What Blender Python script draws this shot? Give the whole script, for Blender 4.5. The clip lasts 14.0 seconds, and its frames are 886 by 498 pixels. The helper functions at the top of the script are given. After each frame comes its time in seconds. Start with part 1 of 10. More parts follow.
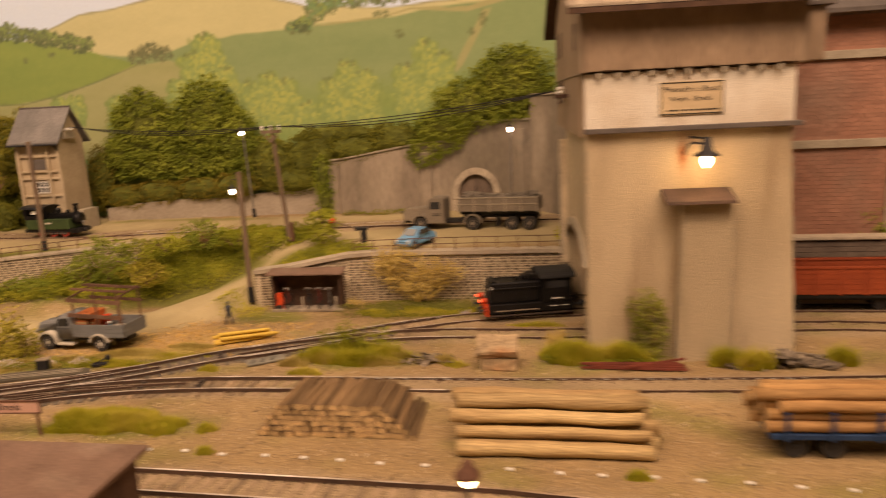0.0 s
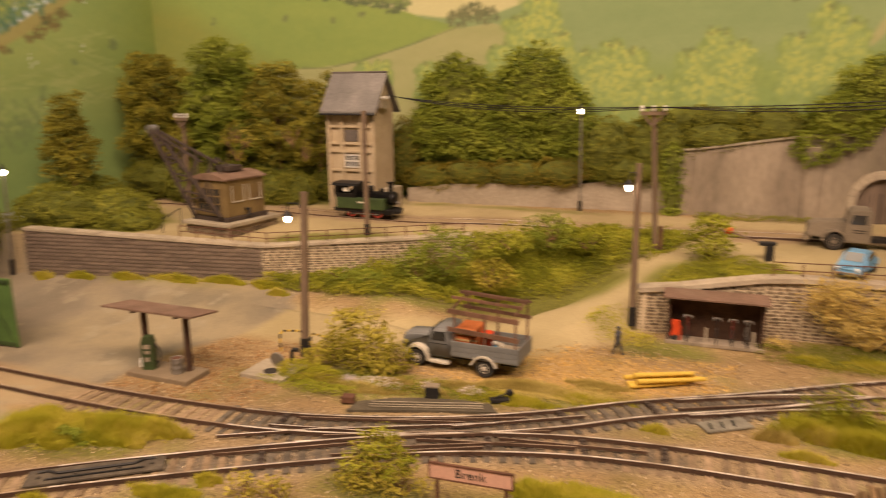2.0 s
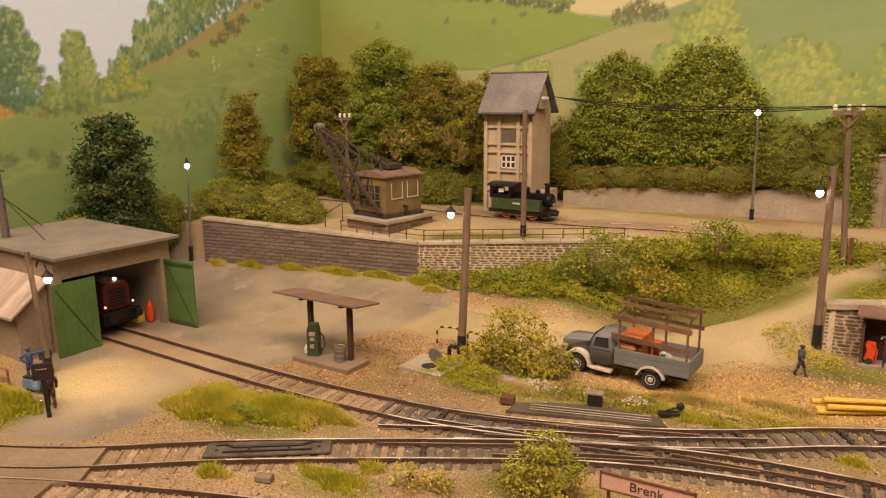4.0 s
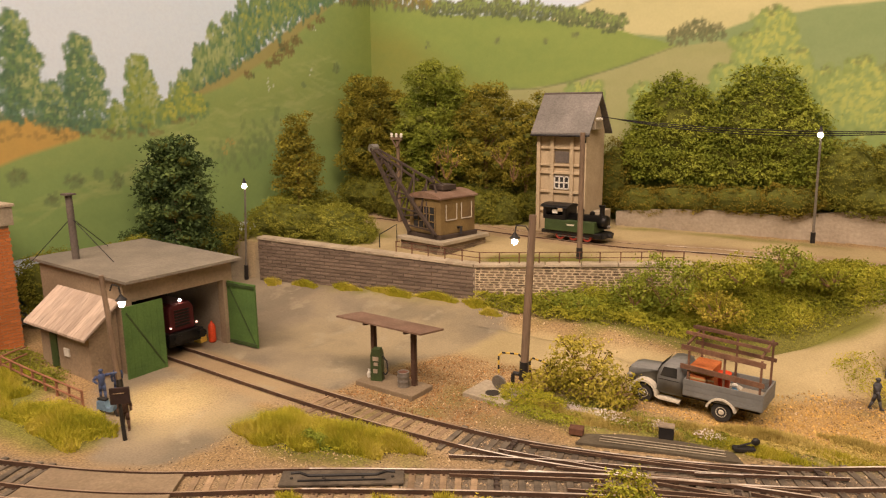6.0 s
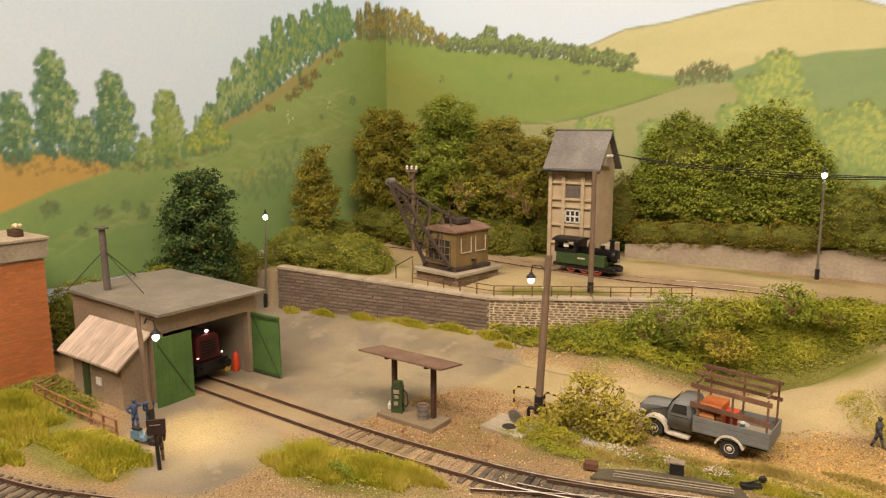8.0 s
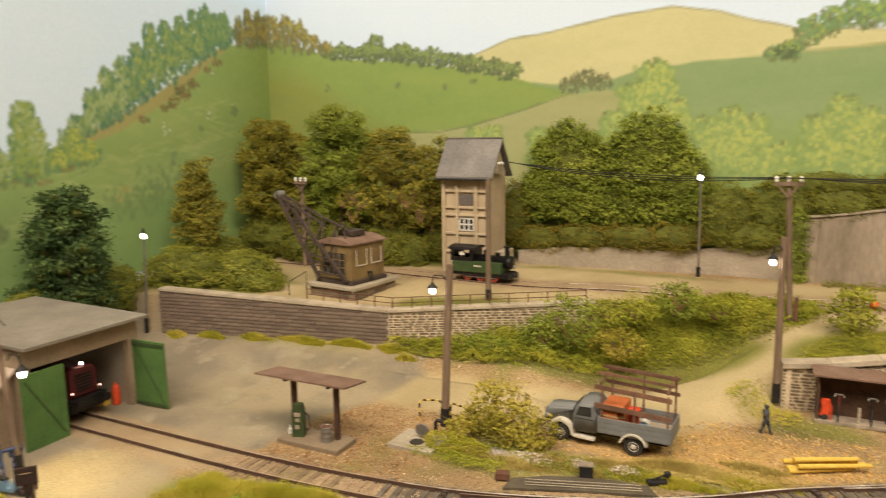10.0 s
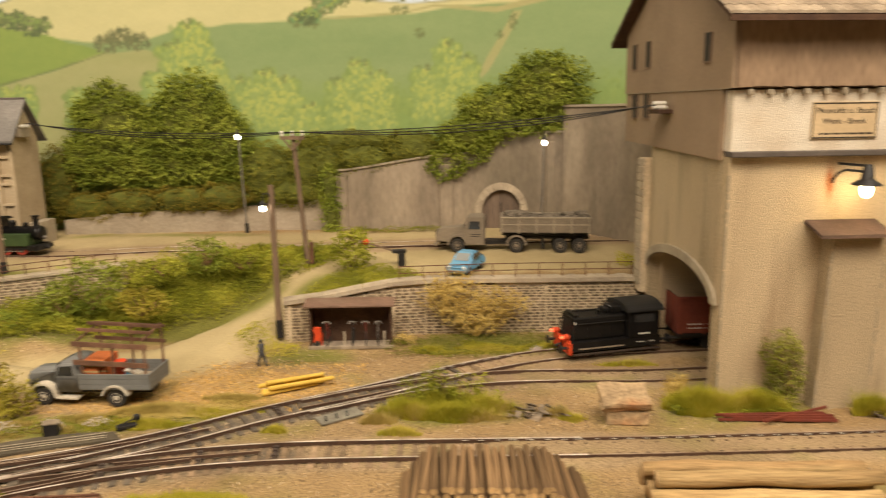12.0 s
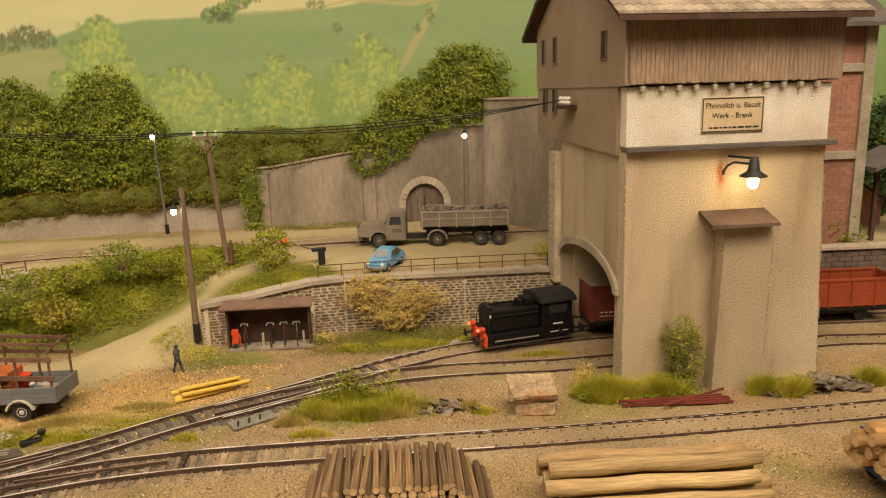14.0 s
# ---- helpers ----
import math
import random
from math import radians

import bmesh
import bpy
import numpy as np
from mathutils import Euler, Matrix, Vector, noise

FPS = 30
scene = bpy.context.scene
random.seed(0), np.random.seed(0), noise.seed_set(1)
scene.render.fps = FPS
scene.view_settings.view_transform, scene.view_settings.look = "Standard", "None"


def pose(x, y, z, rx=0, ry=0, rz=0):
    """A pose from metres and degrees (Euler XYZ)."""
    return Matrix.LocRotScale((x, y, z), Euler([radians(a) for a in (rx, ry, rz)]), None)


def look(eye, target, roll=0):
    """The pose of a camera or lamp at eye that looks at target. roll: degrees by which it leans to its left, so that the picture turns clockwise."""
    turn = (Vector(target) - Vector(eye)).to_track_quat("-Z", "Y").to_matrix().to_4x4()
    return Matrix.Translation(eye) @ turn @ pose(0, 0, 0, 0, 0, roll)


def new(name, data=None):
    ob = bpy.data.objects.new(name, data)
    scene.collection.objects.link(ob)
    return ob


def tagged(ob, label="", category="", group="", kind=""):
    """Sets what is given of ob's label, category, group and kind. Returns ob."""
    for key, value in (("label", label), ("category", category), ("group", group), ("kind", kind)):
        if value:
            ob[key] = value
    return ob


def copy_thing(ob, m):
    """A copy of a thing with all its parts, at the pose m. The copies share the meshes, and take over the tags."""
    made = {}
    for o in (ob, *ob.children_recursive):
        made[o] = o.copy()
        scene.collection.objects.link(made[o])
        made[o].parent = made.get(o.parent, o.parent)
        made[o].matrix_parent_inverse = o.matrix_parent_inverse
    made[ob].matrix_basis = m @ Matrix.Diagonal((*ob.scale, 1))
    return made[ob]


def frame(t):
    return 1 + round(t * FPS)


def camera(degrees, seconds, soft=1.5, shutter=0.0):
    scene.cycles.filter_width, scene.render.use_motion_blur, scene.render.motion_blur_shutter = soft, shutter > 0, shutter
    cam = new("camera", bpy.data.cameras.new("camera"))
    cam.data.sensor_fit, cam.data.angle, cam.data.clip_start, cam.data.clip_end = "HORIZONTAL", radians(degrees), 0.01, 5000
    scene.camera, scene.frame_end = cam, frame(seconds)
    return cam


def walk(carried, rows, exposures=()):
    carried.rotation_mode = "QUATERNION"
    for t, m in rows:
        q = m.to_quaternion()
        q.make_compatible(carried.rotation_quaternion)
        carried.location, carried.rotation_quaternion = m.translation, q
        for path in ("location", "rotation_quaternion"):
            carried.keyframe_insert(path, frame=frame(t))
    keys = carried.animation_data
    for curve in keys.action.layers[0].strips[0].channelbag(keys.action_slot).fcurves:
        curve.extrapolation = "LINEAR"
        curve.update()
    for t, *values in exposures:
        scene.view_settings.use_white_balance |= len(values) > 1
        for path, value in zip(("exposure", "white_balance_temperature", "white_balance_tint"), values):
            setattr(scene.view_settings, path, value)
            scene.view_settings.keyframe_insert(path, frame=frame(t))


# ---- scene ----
cam = camera(63.9, 14.0, 1.15, 0.65)
METRES, EYE, TILT, LEAN, TURN = 0.46, 0.153, 0.0, 0.0, 9.6
ROWS = [
    (0.0, 0.0, 0.0, 0.0, -0.56, -11.41, 2.77),
    (0.5, -0.1678, 0.0587, 0.0, 0.66, -11.87, 1.75),
    (1.0, -0.3493, 0.1006, -0.005, -0.4, -12.09, 0.29),
    (1.5, -0.3953, 0.1763, 0.0062, 3.29, -12.69, 0.25),
    (2.0, -0.3908, 0.2151, 0.0105, 12.07, -12.93, 0.46),
    (2.5, -0.4041, 0.221, -0.0025, 18.08, -12.61, 0.12),
    (3.0, -0.4127, 0.2209, -0.0075, 21.0, -12.67, -0.11),
    (5.5, -0.4586, 0.2169, 0.0105, 24.86, -11.57, 0.95),
    (6.0, -0.4672, 0.207, 0.0169, 25.72, -11.42, 0.55),
    (6.5, -0.4664, 0.1917, 0.0235, 26.54, -11.14, 0.07),
    (7.0, -0.4687, 0.178, 0.0365, 27.54, -10.69, 0.15),
    (9.5, -0.4757, 0.1641, 0.0565, 20.04, -9.08, 0.41),
    (10.0, -0.4941, 0.1834, 0.0491, 16.79, -9.27, 0.76),
    (10.5, -0.4578, 0.187, 0.0408, 10.64, -9.61, 0.66),
    (11.0, -0.3738, 0.1628, 0.0329, 2.5, -10.21, 0.47),
    (11.5, -0.3053, 0.1657, 0.021, -3.12, -10.81, 0.59),
    (12.0, -0.2463, 0.1612, 0.0146, -8.84, -11.34, 0.67),
    (12.5, -0.2212, 0.1559, 0.0137, -11.34, -11.71, 0.97),
    (13.0, -0.2127, 0.1566, 0.0141, -12.61, -12.12, 1.29),
    (13.5, -0.2033, 0.1566, 0.0197, -12.94, -12.44, 1.56),
    (14.0, -0.1994, 0.1466, 0.0308, -13.17, -12.57, 1.63),
]
walk(cam, [(t, pose(0, 0, EYE, TILT, LEAN, TURN) @ pose(METRES * x, METRES * y, METRES * z, 90 + pitch, roll, yaw)) for t, x, y, z, yaw, pitch, roll in ROWS],
     [(0.0, -0.52, 8800, 31), (1.0, -0.3, 8550, 29), (2.0, -0.28, 8150, 26), (3.0, -0.28, 7950, 26), (6.5, -0.2, 7400, 22), (9.5, -0.1, 6680, 9), (11.0, -0.12, 6900, 9), (12.0, -0.13, 7020, 10), (14.0, -0.33, 7120, 10)])

# ---- light: warm hall lighting over the model ----
world = bpy.data.worlds.new("hall")
scene.world = world
world.use_nodes = True
world.node_tree.nodes["Background"].inputs[0].default_value = (1.0, 0.86, 0.66, 1)
world.node_tree.nodes["Background"].inputs[1].default_value = 0.32


def area_lamp(name, eye, target, sx, sy, power, col):
    d = bpy.data.lights.new(name, "AREA")
    d.shape, d.size, d.size_y, d.energy, d.color = "RECTANGLE", sx, sy, power, col
    ob = new(name, d)
    ob.matrix_world = look(eye, target)
    return tagged(ob, "long warm strip light hanging over the model railway", "lamp")


area_lamp("strip_light", (-0.28, 0.02, 0.80), (-0.32, 0.45, 0.05), 1.6, 0.2, 9.0, (1.0, 0.84, 0.66))
area_lamp("ceiling_light", (0.05, -0.75, 1.75), (-0.35, 0.5, 0.1), 2.6, 1.0, 62.0, (1.0, 0.88, 0.74))

# ---- building helpers: lengths in centimetres, meshes in metres ----
CM = 0.01
R = random.Random(7)


def bm_new():
    return bmesh.new()


def part(name, bm, material, parent=None, label="", smooth=False, at=(0, 0, 0), rz=0.0, rx=0.0, ry=0.0):
    """Link a bmesh (cm) as one mesh object, under parent if one is given."""
    bmesh.ops.scale(bm, vec=(CM, CM, CM), verts=bm.verts)
    me = bpy.data.meshes.new(name)
    bm.to_mesh(me)
    bm.free()
    me.materials.append(material)
    if smooth:
        for p in me.polygons:
            p.use_smooth = True
    ob = new(name, me)
    ob.matrix_basis = pose(at[0] * CM, at[1] * CM, at[2] * CM, rx, ry, rz)
    if parent is not None:
        ob.parent = parent
    if label:
        tagged(ob, label)
    return ob


def raw(name, verts, faces, material, parent=None, smooth=False):
    """Link vertex (cm) and face arrays as one mesh object."""
    me = bpy.data.meshes.new(name)
    v = np.asarray(verts, dtype=np.float64) * CM
    me.from_pydata(v.tolist(), [], faces if isinstance(faces, list) else faces.tolist())
    me.materials.append(material)
    if smooth:
        for p in me.polygons:
            p.use_smooth = True
    ob = new(name, me)
    if parent is not None:
        ob.parent = parent
    return ob


def thing(name, x, y, z, rz=0.0, label="", category="", group="", kind=""):
    """An Empty at the foot of a thing, to carry its parts."""
    ob = new(name)
    ob.empty_display_size = 0.01
    ob.matrix_basis = pose(x * CM, y * CM, z * CM, 0, 0, rz)
    return tagged(ob, label, category, group, kind)


def place(x, y, z, rz=0.0):
    return pose(x * CM, y * CM, z * CM, 0, 0, rz)


def box(bm, x0, x1, y0, y1, z0, z1, bevel=0.0, m=None):
    g = bmesh.ops.create_cube(bm, size=1.0)
    vs = g["verts"]
    for v in vs:
        v.co = Vector((x0 + (v.co.x + 0.5) * (x1 - x0), y0 + (v.co.y + 0.5) * (y1 - y0), z0 + (v.co.z + 0.5) * (z1 - z0)))
    if bevel:
        es = list({e for v in vs for e in v.link_edges})
        got = bmesh.ops.bevel(bm, geom=es, offset=bevel, segments=2, affect="EDGES", profile=0.5)
        vs = list({v for f in got["faces"] for v in f.verts} | {v for v in vs if v.is_valid})
    if m is not None:
        bmesh.ops.transform(bm, matrix=m, verts=vs)
    return vs


def rod(bm, a, b, r0, r1=None, seg=8, caps=True):
    a, b = Vector(a), Vector(b)
    r1 = r0 if r1 is None else r1
    d = b - a
    m = Matrix.Translation((a + b) / 2) @ d.to_track_quat("Z", "Y").to_matrix().to_4x4()
    return bmesh.ops.create_cone(bm, cap_ends=caps, segments=seg, radius1=r0, radius2=r1, depth=d.length, matrix=m)["verts"]


def beam(bm, a, b, w, h=None):
    """A square bar from a to b."""
    a, b = Vector(a), Vector(b)
    h = w if h is None else h
    d = b - a
    m = Matrix.Translation((a + b) / 2) @ d.to_track_quat("Z", "Y").to_matrix().to_4x4()
    return box(bm, -w / 2, w / 2, -h / 2, h / 2, -d.length / 2, d.length / 2, 0, m)


def ball(bm, c, r, sub=2, sz=(1, 1, 1)):
    m = Matrix.Translation(c) @ Matrix.Diagonal((r * sz[0], r * sz[1], r * sz[2], 1))
    return bmesh.ops.create_icosphere(bm, subdivisions=sub, radius=1.0, matrix=m)["verts"]


def prism(bm, pts, axis, a, b):
    """A closed outline pushed from a to b along axis: 'x' takes (y, z), 'y' takes (x, z), 'z' takes (x, y)."""
    def at3(p, c):
        return {"x": (c, p[0], p[1]), "y": (p[0], c, p[1]), "z": (p[0], p[1], c)}[axis]
    lo = [bm.verts.new(at3(p, a)) for p in pts]
    hi = [bm.verts.new(at3(p, b)) for p in pts]
    n = len(pts)
    fs = [bm.faces.new(lo), bm.faces.new(hi)]
    for i in range(n):
        fs.append(bm.faces.new((lo[i], lo[(i + 1) % n], hi[(i + 1) % n], hi[i])))
    bmesh.ops.recalc_face_normals(bm, faces=fs)
    return lo + hi


def tube(bm, pts, r, seg=6):
    pts = [Vector(p) for p in pts]
    rings, ref = [], None
    for i, p in enumerate(pts):
        d = (pts[min(i + 1, len(pts) - 1)] - pts[max(i - 1, 0)]).normalized()
        if ref is None:
            ref = d.orthogonal().normalized()
        ref = (ref - d * ref.dot(d)).normalized()
        o = d.cross(ref)
        rings.append([bm.verts.new(p + (ref * math.cos(2 * math.pi * k / seg) + o * math.sin(2 * math.pi * k / seg)) * r) for k in range(seg)])
    fs = [bm.faces.new((a[k], a[(k + 1) % seg], b[(k + 1) % seg], b[k])) for a, b in zip(rings, rings[1:]) for k in range(seg)]
    fs += [bm.faces.new(rings[0][::-1]), bm.faces.new(rings[-1])]
    bmesh.ops.recalc_face_normals(bm, faces=fs)


def lathe(bm, prof, seg=14, c=(0, 0, 0), axis="z"):
    rings = []
    for r, h in prof:
        ring = []
        for i in range(seg):
            t = 2 * math.pi * i / seg
            p = (r * math.cos(t), r * math.sin(t), h)
            if axis == "y":
                p = (p[0], p[2], p[1])
            if axis == "x":
                p = (p[2], p[0], p[1])
            ring.append(bm.verts.new((p[0] + c[0], p[1] + c[1], p[2] + c[2])))
        rings.append(ring)
    fs = []
    for a, b in zip(rings, rings[1:]):
        for i in range(seg):
            fs.append(bm.faces.new((a[i], a[(i + 1) % seg], b[(i + 1) % seg], b[i])))
    fs.append(bm.faces.new(rings[0]))
    fs.append(bm.faces.new(rings[-1]))
    bmesh.ops.recalc_face_normals(bm, faces=fs)
    return [v for r in rings for v in r]


def smooth01(v):
    v = np.clip(v, 0.0, 1.0)
    return v * v * (3 - 2 * v)


# ---- materials ----
def mat(name, c1, c2=None, rough=0.85, scale=120.0, fine=900.0, bump=0.3, metal=0.0, rnd="", amount=0.25, stain=None, stretch=(1, 1, 1), grain=0.17, dist=0.001, spec=0.3, streak=None):
    """Two-scale surface: patches between c1 and c2, fine grain, relief, and an optional stain colour."""
    m = bpy.data.materials.new(name)
    m.use_nodes = True
    t = m.node_tree
    N, L = t.nodes, t.links
    bs = N["Principled BSDF"]
    c2 = c2 or tuple(v * 0.72 for v in c1)
    co = N.new("ShaderNodeTexCoord")
    mp = N.new("ShaderNodeMapping")
    mp.inputs["Scale"].default_value = stretch
    L.new(co.outputs["Object"], mp.inputs["Vector"])
    n1, n2 = N.new("ShaderNodeTexNoise"), N.new("ShaderNodeTexNoise")
    for n, sc, de in ((n1, scale, 5.0), (n2, fine, 3.0)):
        n.inputs["Scale"].default_value, n.inputs["Detail"].default_value = sc, de
        L.new(mp.outputs["Vector"], n.inputs["Vector"])
    rp = N.new("ShaderNodeValToRGB")
    rp.color_ramp.elements[0].position, rp.color_ramp.elements[1].position = 0.34, 0.68
    rp.color_ramp.elements[0].color, rp.color_ramp.elements[1].color = (*c2, 1), (*c1, 1)
    L.new(n1.outputs["Fac"], rp.inputs["Fac"])
    last = rp.outputs["Color"]
    if stain:
        n3 = N.new("ShaderNodeTexNoise")
        n3.inputs["Scale"].default_value, n3.inputs["Detail"].default_value = scale * 0.37, 7.0
        L.new(mp.outputs["Vector"], n3.inputs["Vector"])
        r3 = N.new("ShaderNodeValToRGB")
        r3.color_ramp.elements[0].position, r3.color_ramp.elements[1].position = 0.52, 0.72
        L.new(n3.outputs["Fac"], r3.inputs["Fac"])
        mx = N.new("ShaderNodeMixRGB")
        mx.inputs[2].default_value = (*stain, 1)
        L.new(r3.outputs["Color"], mx.inputs[0])
        L.new(last, mx.inputs[1])
        last = mx.outputs[0]
    if streak:
        ms = N.new("ShaderNodeMapping")
        ms.inputs["Scale"].default_value = (1, 1, 0.16)
        L.new(co.outputs["Object"], ms.inputs["Vector"])
        n4 = N.new("ShaderNodeTexNoise")
        n4.inputs["Scale"].default_value, n4.inputs["Detail"].default_value = 62.0, 4.0
        L.new(ms.outputs["Vector"], n4.inputs["Vector"])
        r4 = N.new("ShaderNodeMapRange")
        r4.inputs["From Min"].default_value, r4.inputs["From Max"].default_value = 0.52, 0.78
        r4.inputs["To Max"].default_value = 0.75
        L.new(n4.outputs["Fac"], r4.inputs["Value"])
        mx4 = N.new("ShaderNodeMixRGB")
        mx4.inputs[2].default_value = (*streak, 1)
        L.new(r4.outputs["Result"], mx4.inputs[0])
        L.new(last, mx4.inputs[1])
        last = mx4.outputs[0]
    mr = N.new("ShaderNodeMapRange")
    mr.inputs["From Min"].default_value, mr.inputs["From Max"].default_value = 0.3, 0.7
    mr.inputs["To Min"].default_value, mr.inputs["To Max"].default_value = 1 - grain, 1 + grain
    L.new(n2.outputs["Fac"], mr.inputs["Value"])
    value = mr.outputs["Result"]
    if rnd:
        src = N.new("ShaderNodeNewGeometry").outputs["Random Per Island"] if rnd == "island" else N.new("ShaderNodeObjectInfo").outputs["Random"]
        m2 = N.new("ShaderNodeMapRange")
        m2.inputs["To Min"].default_value, m2.inputs["To Max"].default_value = 1 - amount, 1 + amount
        L.new(src, m2.inputs["Value"])
        mu = N.new("ShaderNodeMath")
        mu.operation = "MULTIPLY"
        L.new(value, mu.inputs[0])
        L.new(m2.outputs["Result"], mu.inputs[1])
        value = mu.outputs[0]
    vm = N.new("ShaderNodeVectorMath")
    vm.operation = "SCALE"
    L.new(last, vm.inputs[0])
    L.new(value, vm.inputs["Scale"])
    L.new(vm.outputs["Vector"], bs.inputs["Base Color"])
    bs.inputs["Roughness"].default_value, bs.inputs["Metallic"].default_value = rough, metal
    bs.inputs["Specular IOR Level"].default_value = spec
    if bump:
        bp = N.new("ShaderNodeBump")
        bp.inputs["Strength"].default_value, bp.inputs["Distance"].default_value = bump, dist
        L.new(n2.outputs["Fac"], bp.inputs["Height"])
        L.new(bp.outputs["Normal"], bs.inputs["Normal"])
    return m


def leaf_mat(name, cols, rough=0.75):
    """Leaf flock whose colour varies leaf by leaf and in drifts."""
    m = bpy.data.materials.new(name)
    m.use_nodes = True
    t = m.node_tree
    N, L = t.nodes, t.links
    bs = N["Principled BSDF"]
    geo = N.new("ShaderNodeNewGeometry")
    co = N.new("ShaderNodeTexCoord")
    nz = N.new("ShaderNodeTexNoise")
    nz.inputs["Scale"].default_value, nz.inputs["Detail"].default_value = 45.0, 4.0
    L.new(co.outputs["Object"], nz.inputs["Vector"])
    mr = N.new("ShaderNodeMapRange")
    mr.inputs["From Min"].default_value, mr.inputs["From Max"].default_value = 0.3, 0.7
    L.new(nz.outputs["Fac"], mr.inputs["Value"])
    mi = N.new("ShaderNodeMix")
    mi.inputs["Factor"].default_value = 0.62
    L.new(geo.outputs["Random Per Island"], mi.inputs["A"])
    L.new(mr.outputs["Result"], mi.inputs["B"])
    rp = N.new("ShaderNodeValToRGB")
    el = rp.color_ramp.elements
    while len(el) < len(cols):
        el.new(0.5)
    for i, c in enumerate(cols):
        el[i].position = 0.12 + 0.76 * i / (len(cols) - 1)
        el[i].color = (*c, 1)
    L.new(mi.outputs["Result"], rp.inputs["Fac"])
    L.new(rp.outputs["Color"], bs.inputs["Base Color"])
    bs.inputs["Roughness"].default_value = rough
    bs.inputs["Specular IOR Level"].default_value = 0.2
    return m


def glow_mat(name, col, power):
    m = bpy.data.materials.new(name)
    m.use_nodes = True
    bs = m.node_tree.nodes["Principled BSDF"]
    bs.inputs["Base Color"].default_value = (*col, 1)
    bs.inputs["Emission Color"].default_value = (*col, 1)
    bs.inputs["Emission Strength"].default_value = power
    return m


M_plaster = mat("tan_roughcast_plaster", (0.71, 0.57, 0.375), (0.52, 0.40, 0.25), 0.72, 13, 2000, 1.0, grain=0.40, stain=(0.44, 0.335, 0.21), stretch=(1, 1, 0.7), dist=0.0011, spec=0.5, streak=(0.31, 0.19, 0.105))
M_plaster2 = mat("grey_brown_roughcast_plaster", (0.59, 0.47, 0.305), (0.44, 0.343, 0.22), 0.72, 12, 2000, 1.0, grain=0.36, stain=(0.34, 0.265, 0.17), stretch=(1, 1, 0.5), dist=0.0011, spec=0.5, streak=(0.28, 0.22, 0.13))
M_white = mat("white_roughcast_plaster", (0.85, 0.80, 0.69), (0.68, 0.58, 0.45), 0.95, 34, 1500, 0.8, grain=0.28, stain=(0.52, 0.38, 0.25), dist=0.0006, streak=(0.56, 0.43, 0.30))
M_board = mat("brown_weathered_boards", (0.37, 0.262, 0.175), (0.285, 0.198, 0.132), 0.9, 60, 700, 0.4, rnd="island", amount=0.08, stretch=(1, 1, 0.2), grain=0.2)
M_boardp = mat("brown_painted_gable", (0.345, 0.25, 0.17), (0.285, 0.204, 0.138), 0.85, 26, 600, 0.2, grain=0.07, stain=(0.22, 0.155, 0.105))
M_conc = mat("grey_brown_weathered_concrete", (0.44, 0.36, 0.27), (0.25, 0.20, 0.15), 0.93, 26, 420, 0.5, grain=0.13, stain=(0.15, 0.125, 0.088), stretch=(1, 1, 0.36), streak=(0.13, 0.108, 0.08))
M_concl = mat("light_concrete", (0.42, 0.36, 0.27), (0.32, 0.27, 0.20), 0.93, 60, 700, 0.4, grain=0.15)
M_brickr = mat("red_brick", (0.60, 0.21, 0.07), (0.46, 0.15, 0.055), 0.9, 40, 700, 0.3, rnd="object", amount=0.14, grain=0.18)
M_mortar = mat("pale_mortar", (0.46, 0.385, 0.295), (0.36, 0.295, 0.22), 0.95, 80, 900, 0.4)
M_brickg = mat("grey_brown_block", (0.205, 0.153, 0.117), (0.145, 0.107, 0.082), 0.9, 90, 800, 0.4, rnd="object", amount=0.2, grain=0.2)
M_joint = mat("pale_rubble_mortar", (0.72, 0.59, 0.41), (0.55, 0.44, 0.30), 0.95, 80, 900, 0.4)
M_stone = mat("brown_rubble_stone", (0.25, 0.187, 0.125), (0.165, 0.122, 0.083), 0.9, 100, 800, 0.5, rnd="object", amount=0.35, grain=0.2)
M_cap = mat("pale_coping_stone", (0.50, 0.42, 0.31), (0.38, 0.31, 0.23), 0.9, 90, 800, 0.4, rnd="object", amount=0.12, grain=0.15)
M_roofdark = mat("dark_slate_roof", (0.15, 0.125, 0.11), (0.10, 0.085, 0.075), 0.75, 60, 700, 0.25, grain=0.15)
M_roofgrey = mat("grey_felt_roof", (0.25, 0.222, 0.178), (0.185, 0.162, 0.13), 0.9, 40, 600, 0.3, grain=0.12, stain=(0.15, 0.14, 0.12))
M_roofpale = mat("pale_board_roof", (0.56, 0.445, 0.365), (0.40, 0.31, 0.245), 0.9, 90, 600, 0.3, rnd="object", amount=0.14, stretch=(1, 0.2, 0.2))
M_tile = mat("brown_roof_tiles", (0.38, 0.31, 0.23), (0.28, 0.22, 0.16), 0.9, 90, 700, 0.3, rnd="island", amount=0.2)
M_rust = mat("rusty_brown_metal", (0.16, 0.075, 0.045), (0.10, 0.045, 0.03), 0.75, 90, 900, 0.3, rnd="island", amount=0.15)
M_rusty_roof = mat("red_brown_sheet_roof", (0.23, 0.14, 0.10), (0.165, 0.10, 0.07), 0.8, 60, 700, 0.2, stain=(0.27, 0.19, 0.14))
M_dark = mat("black_iron", (0.022, 0.02, 0.02), (0.014, 0.013, 0.013), 0.55, 120, 900, 0.15, spec=0.4)
M_black = mat("black_locomotive_paint", (0.007, 0.0065, 0.0065), (0.011, 0.010, 0.010), 0.38, 100, 900, 0.05, spec=0.3)
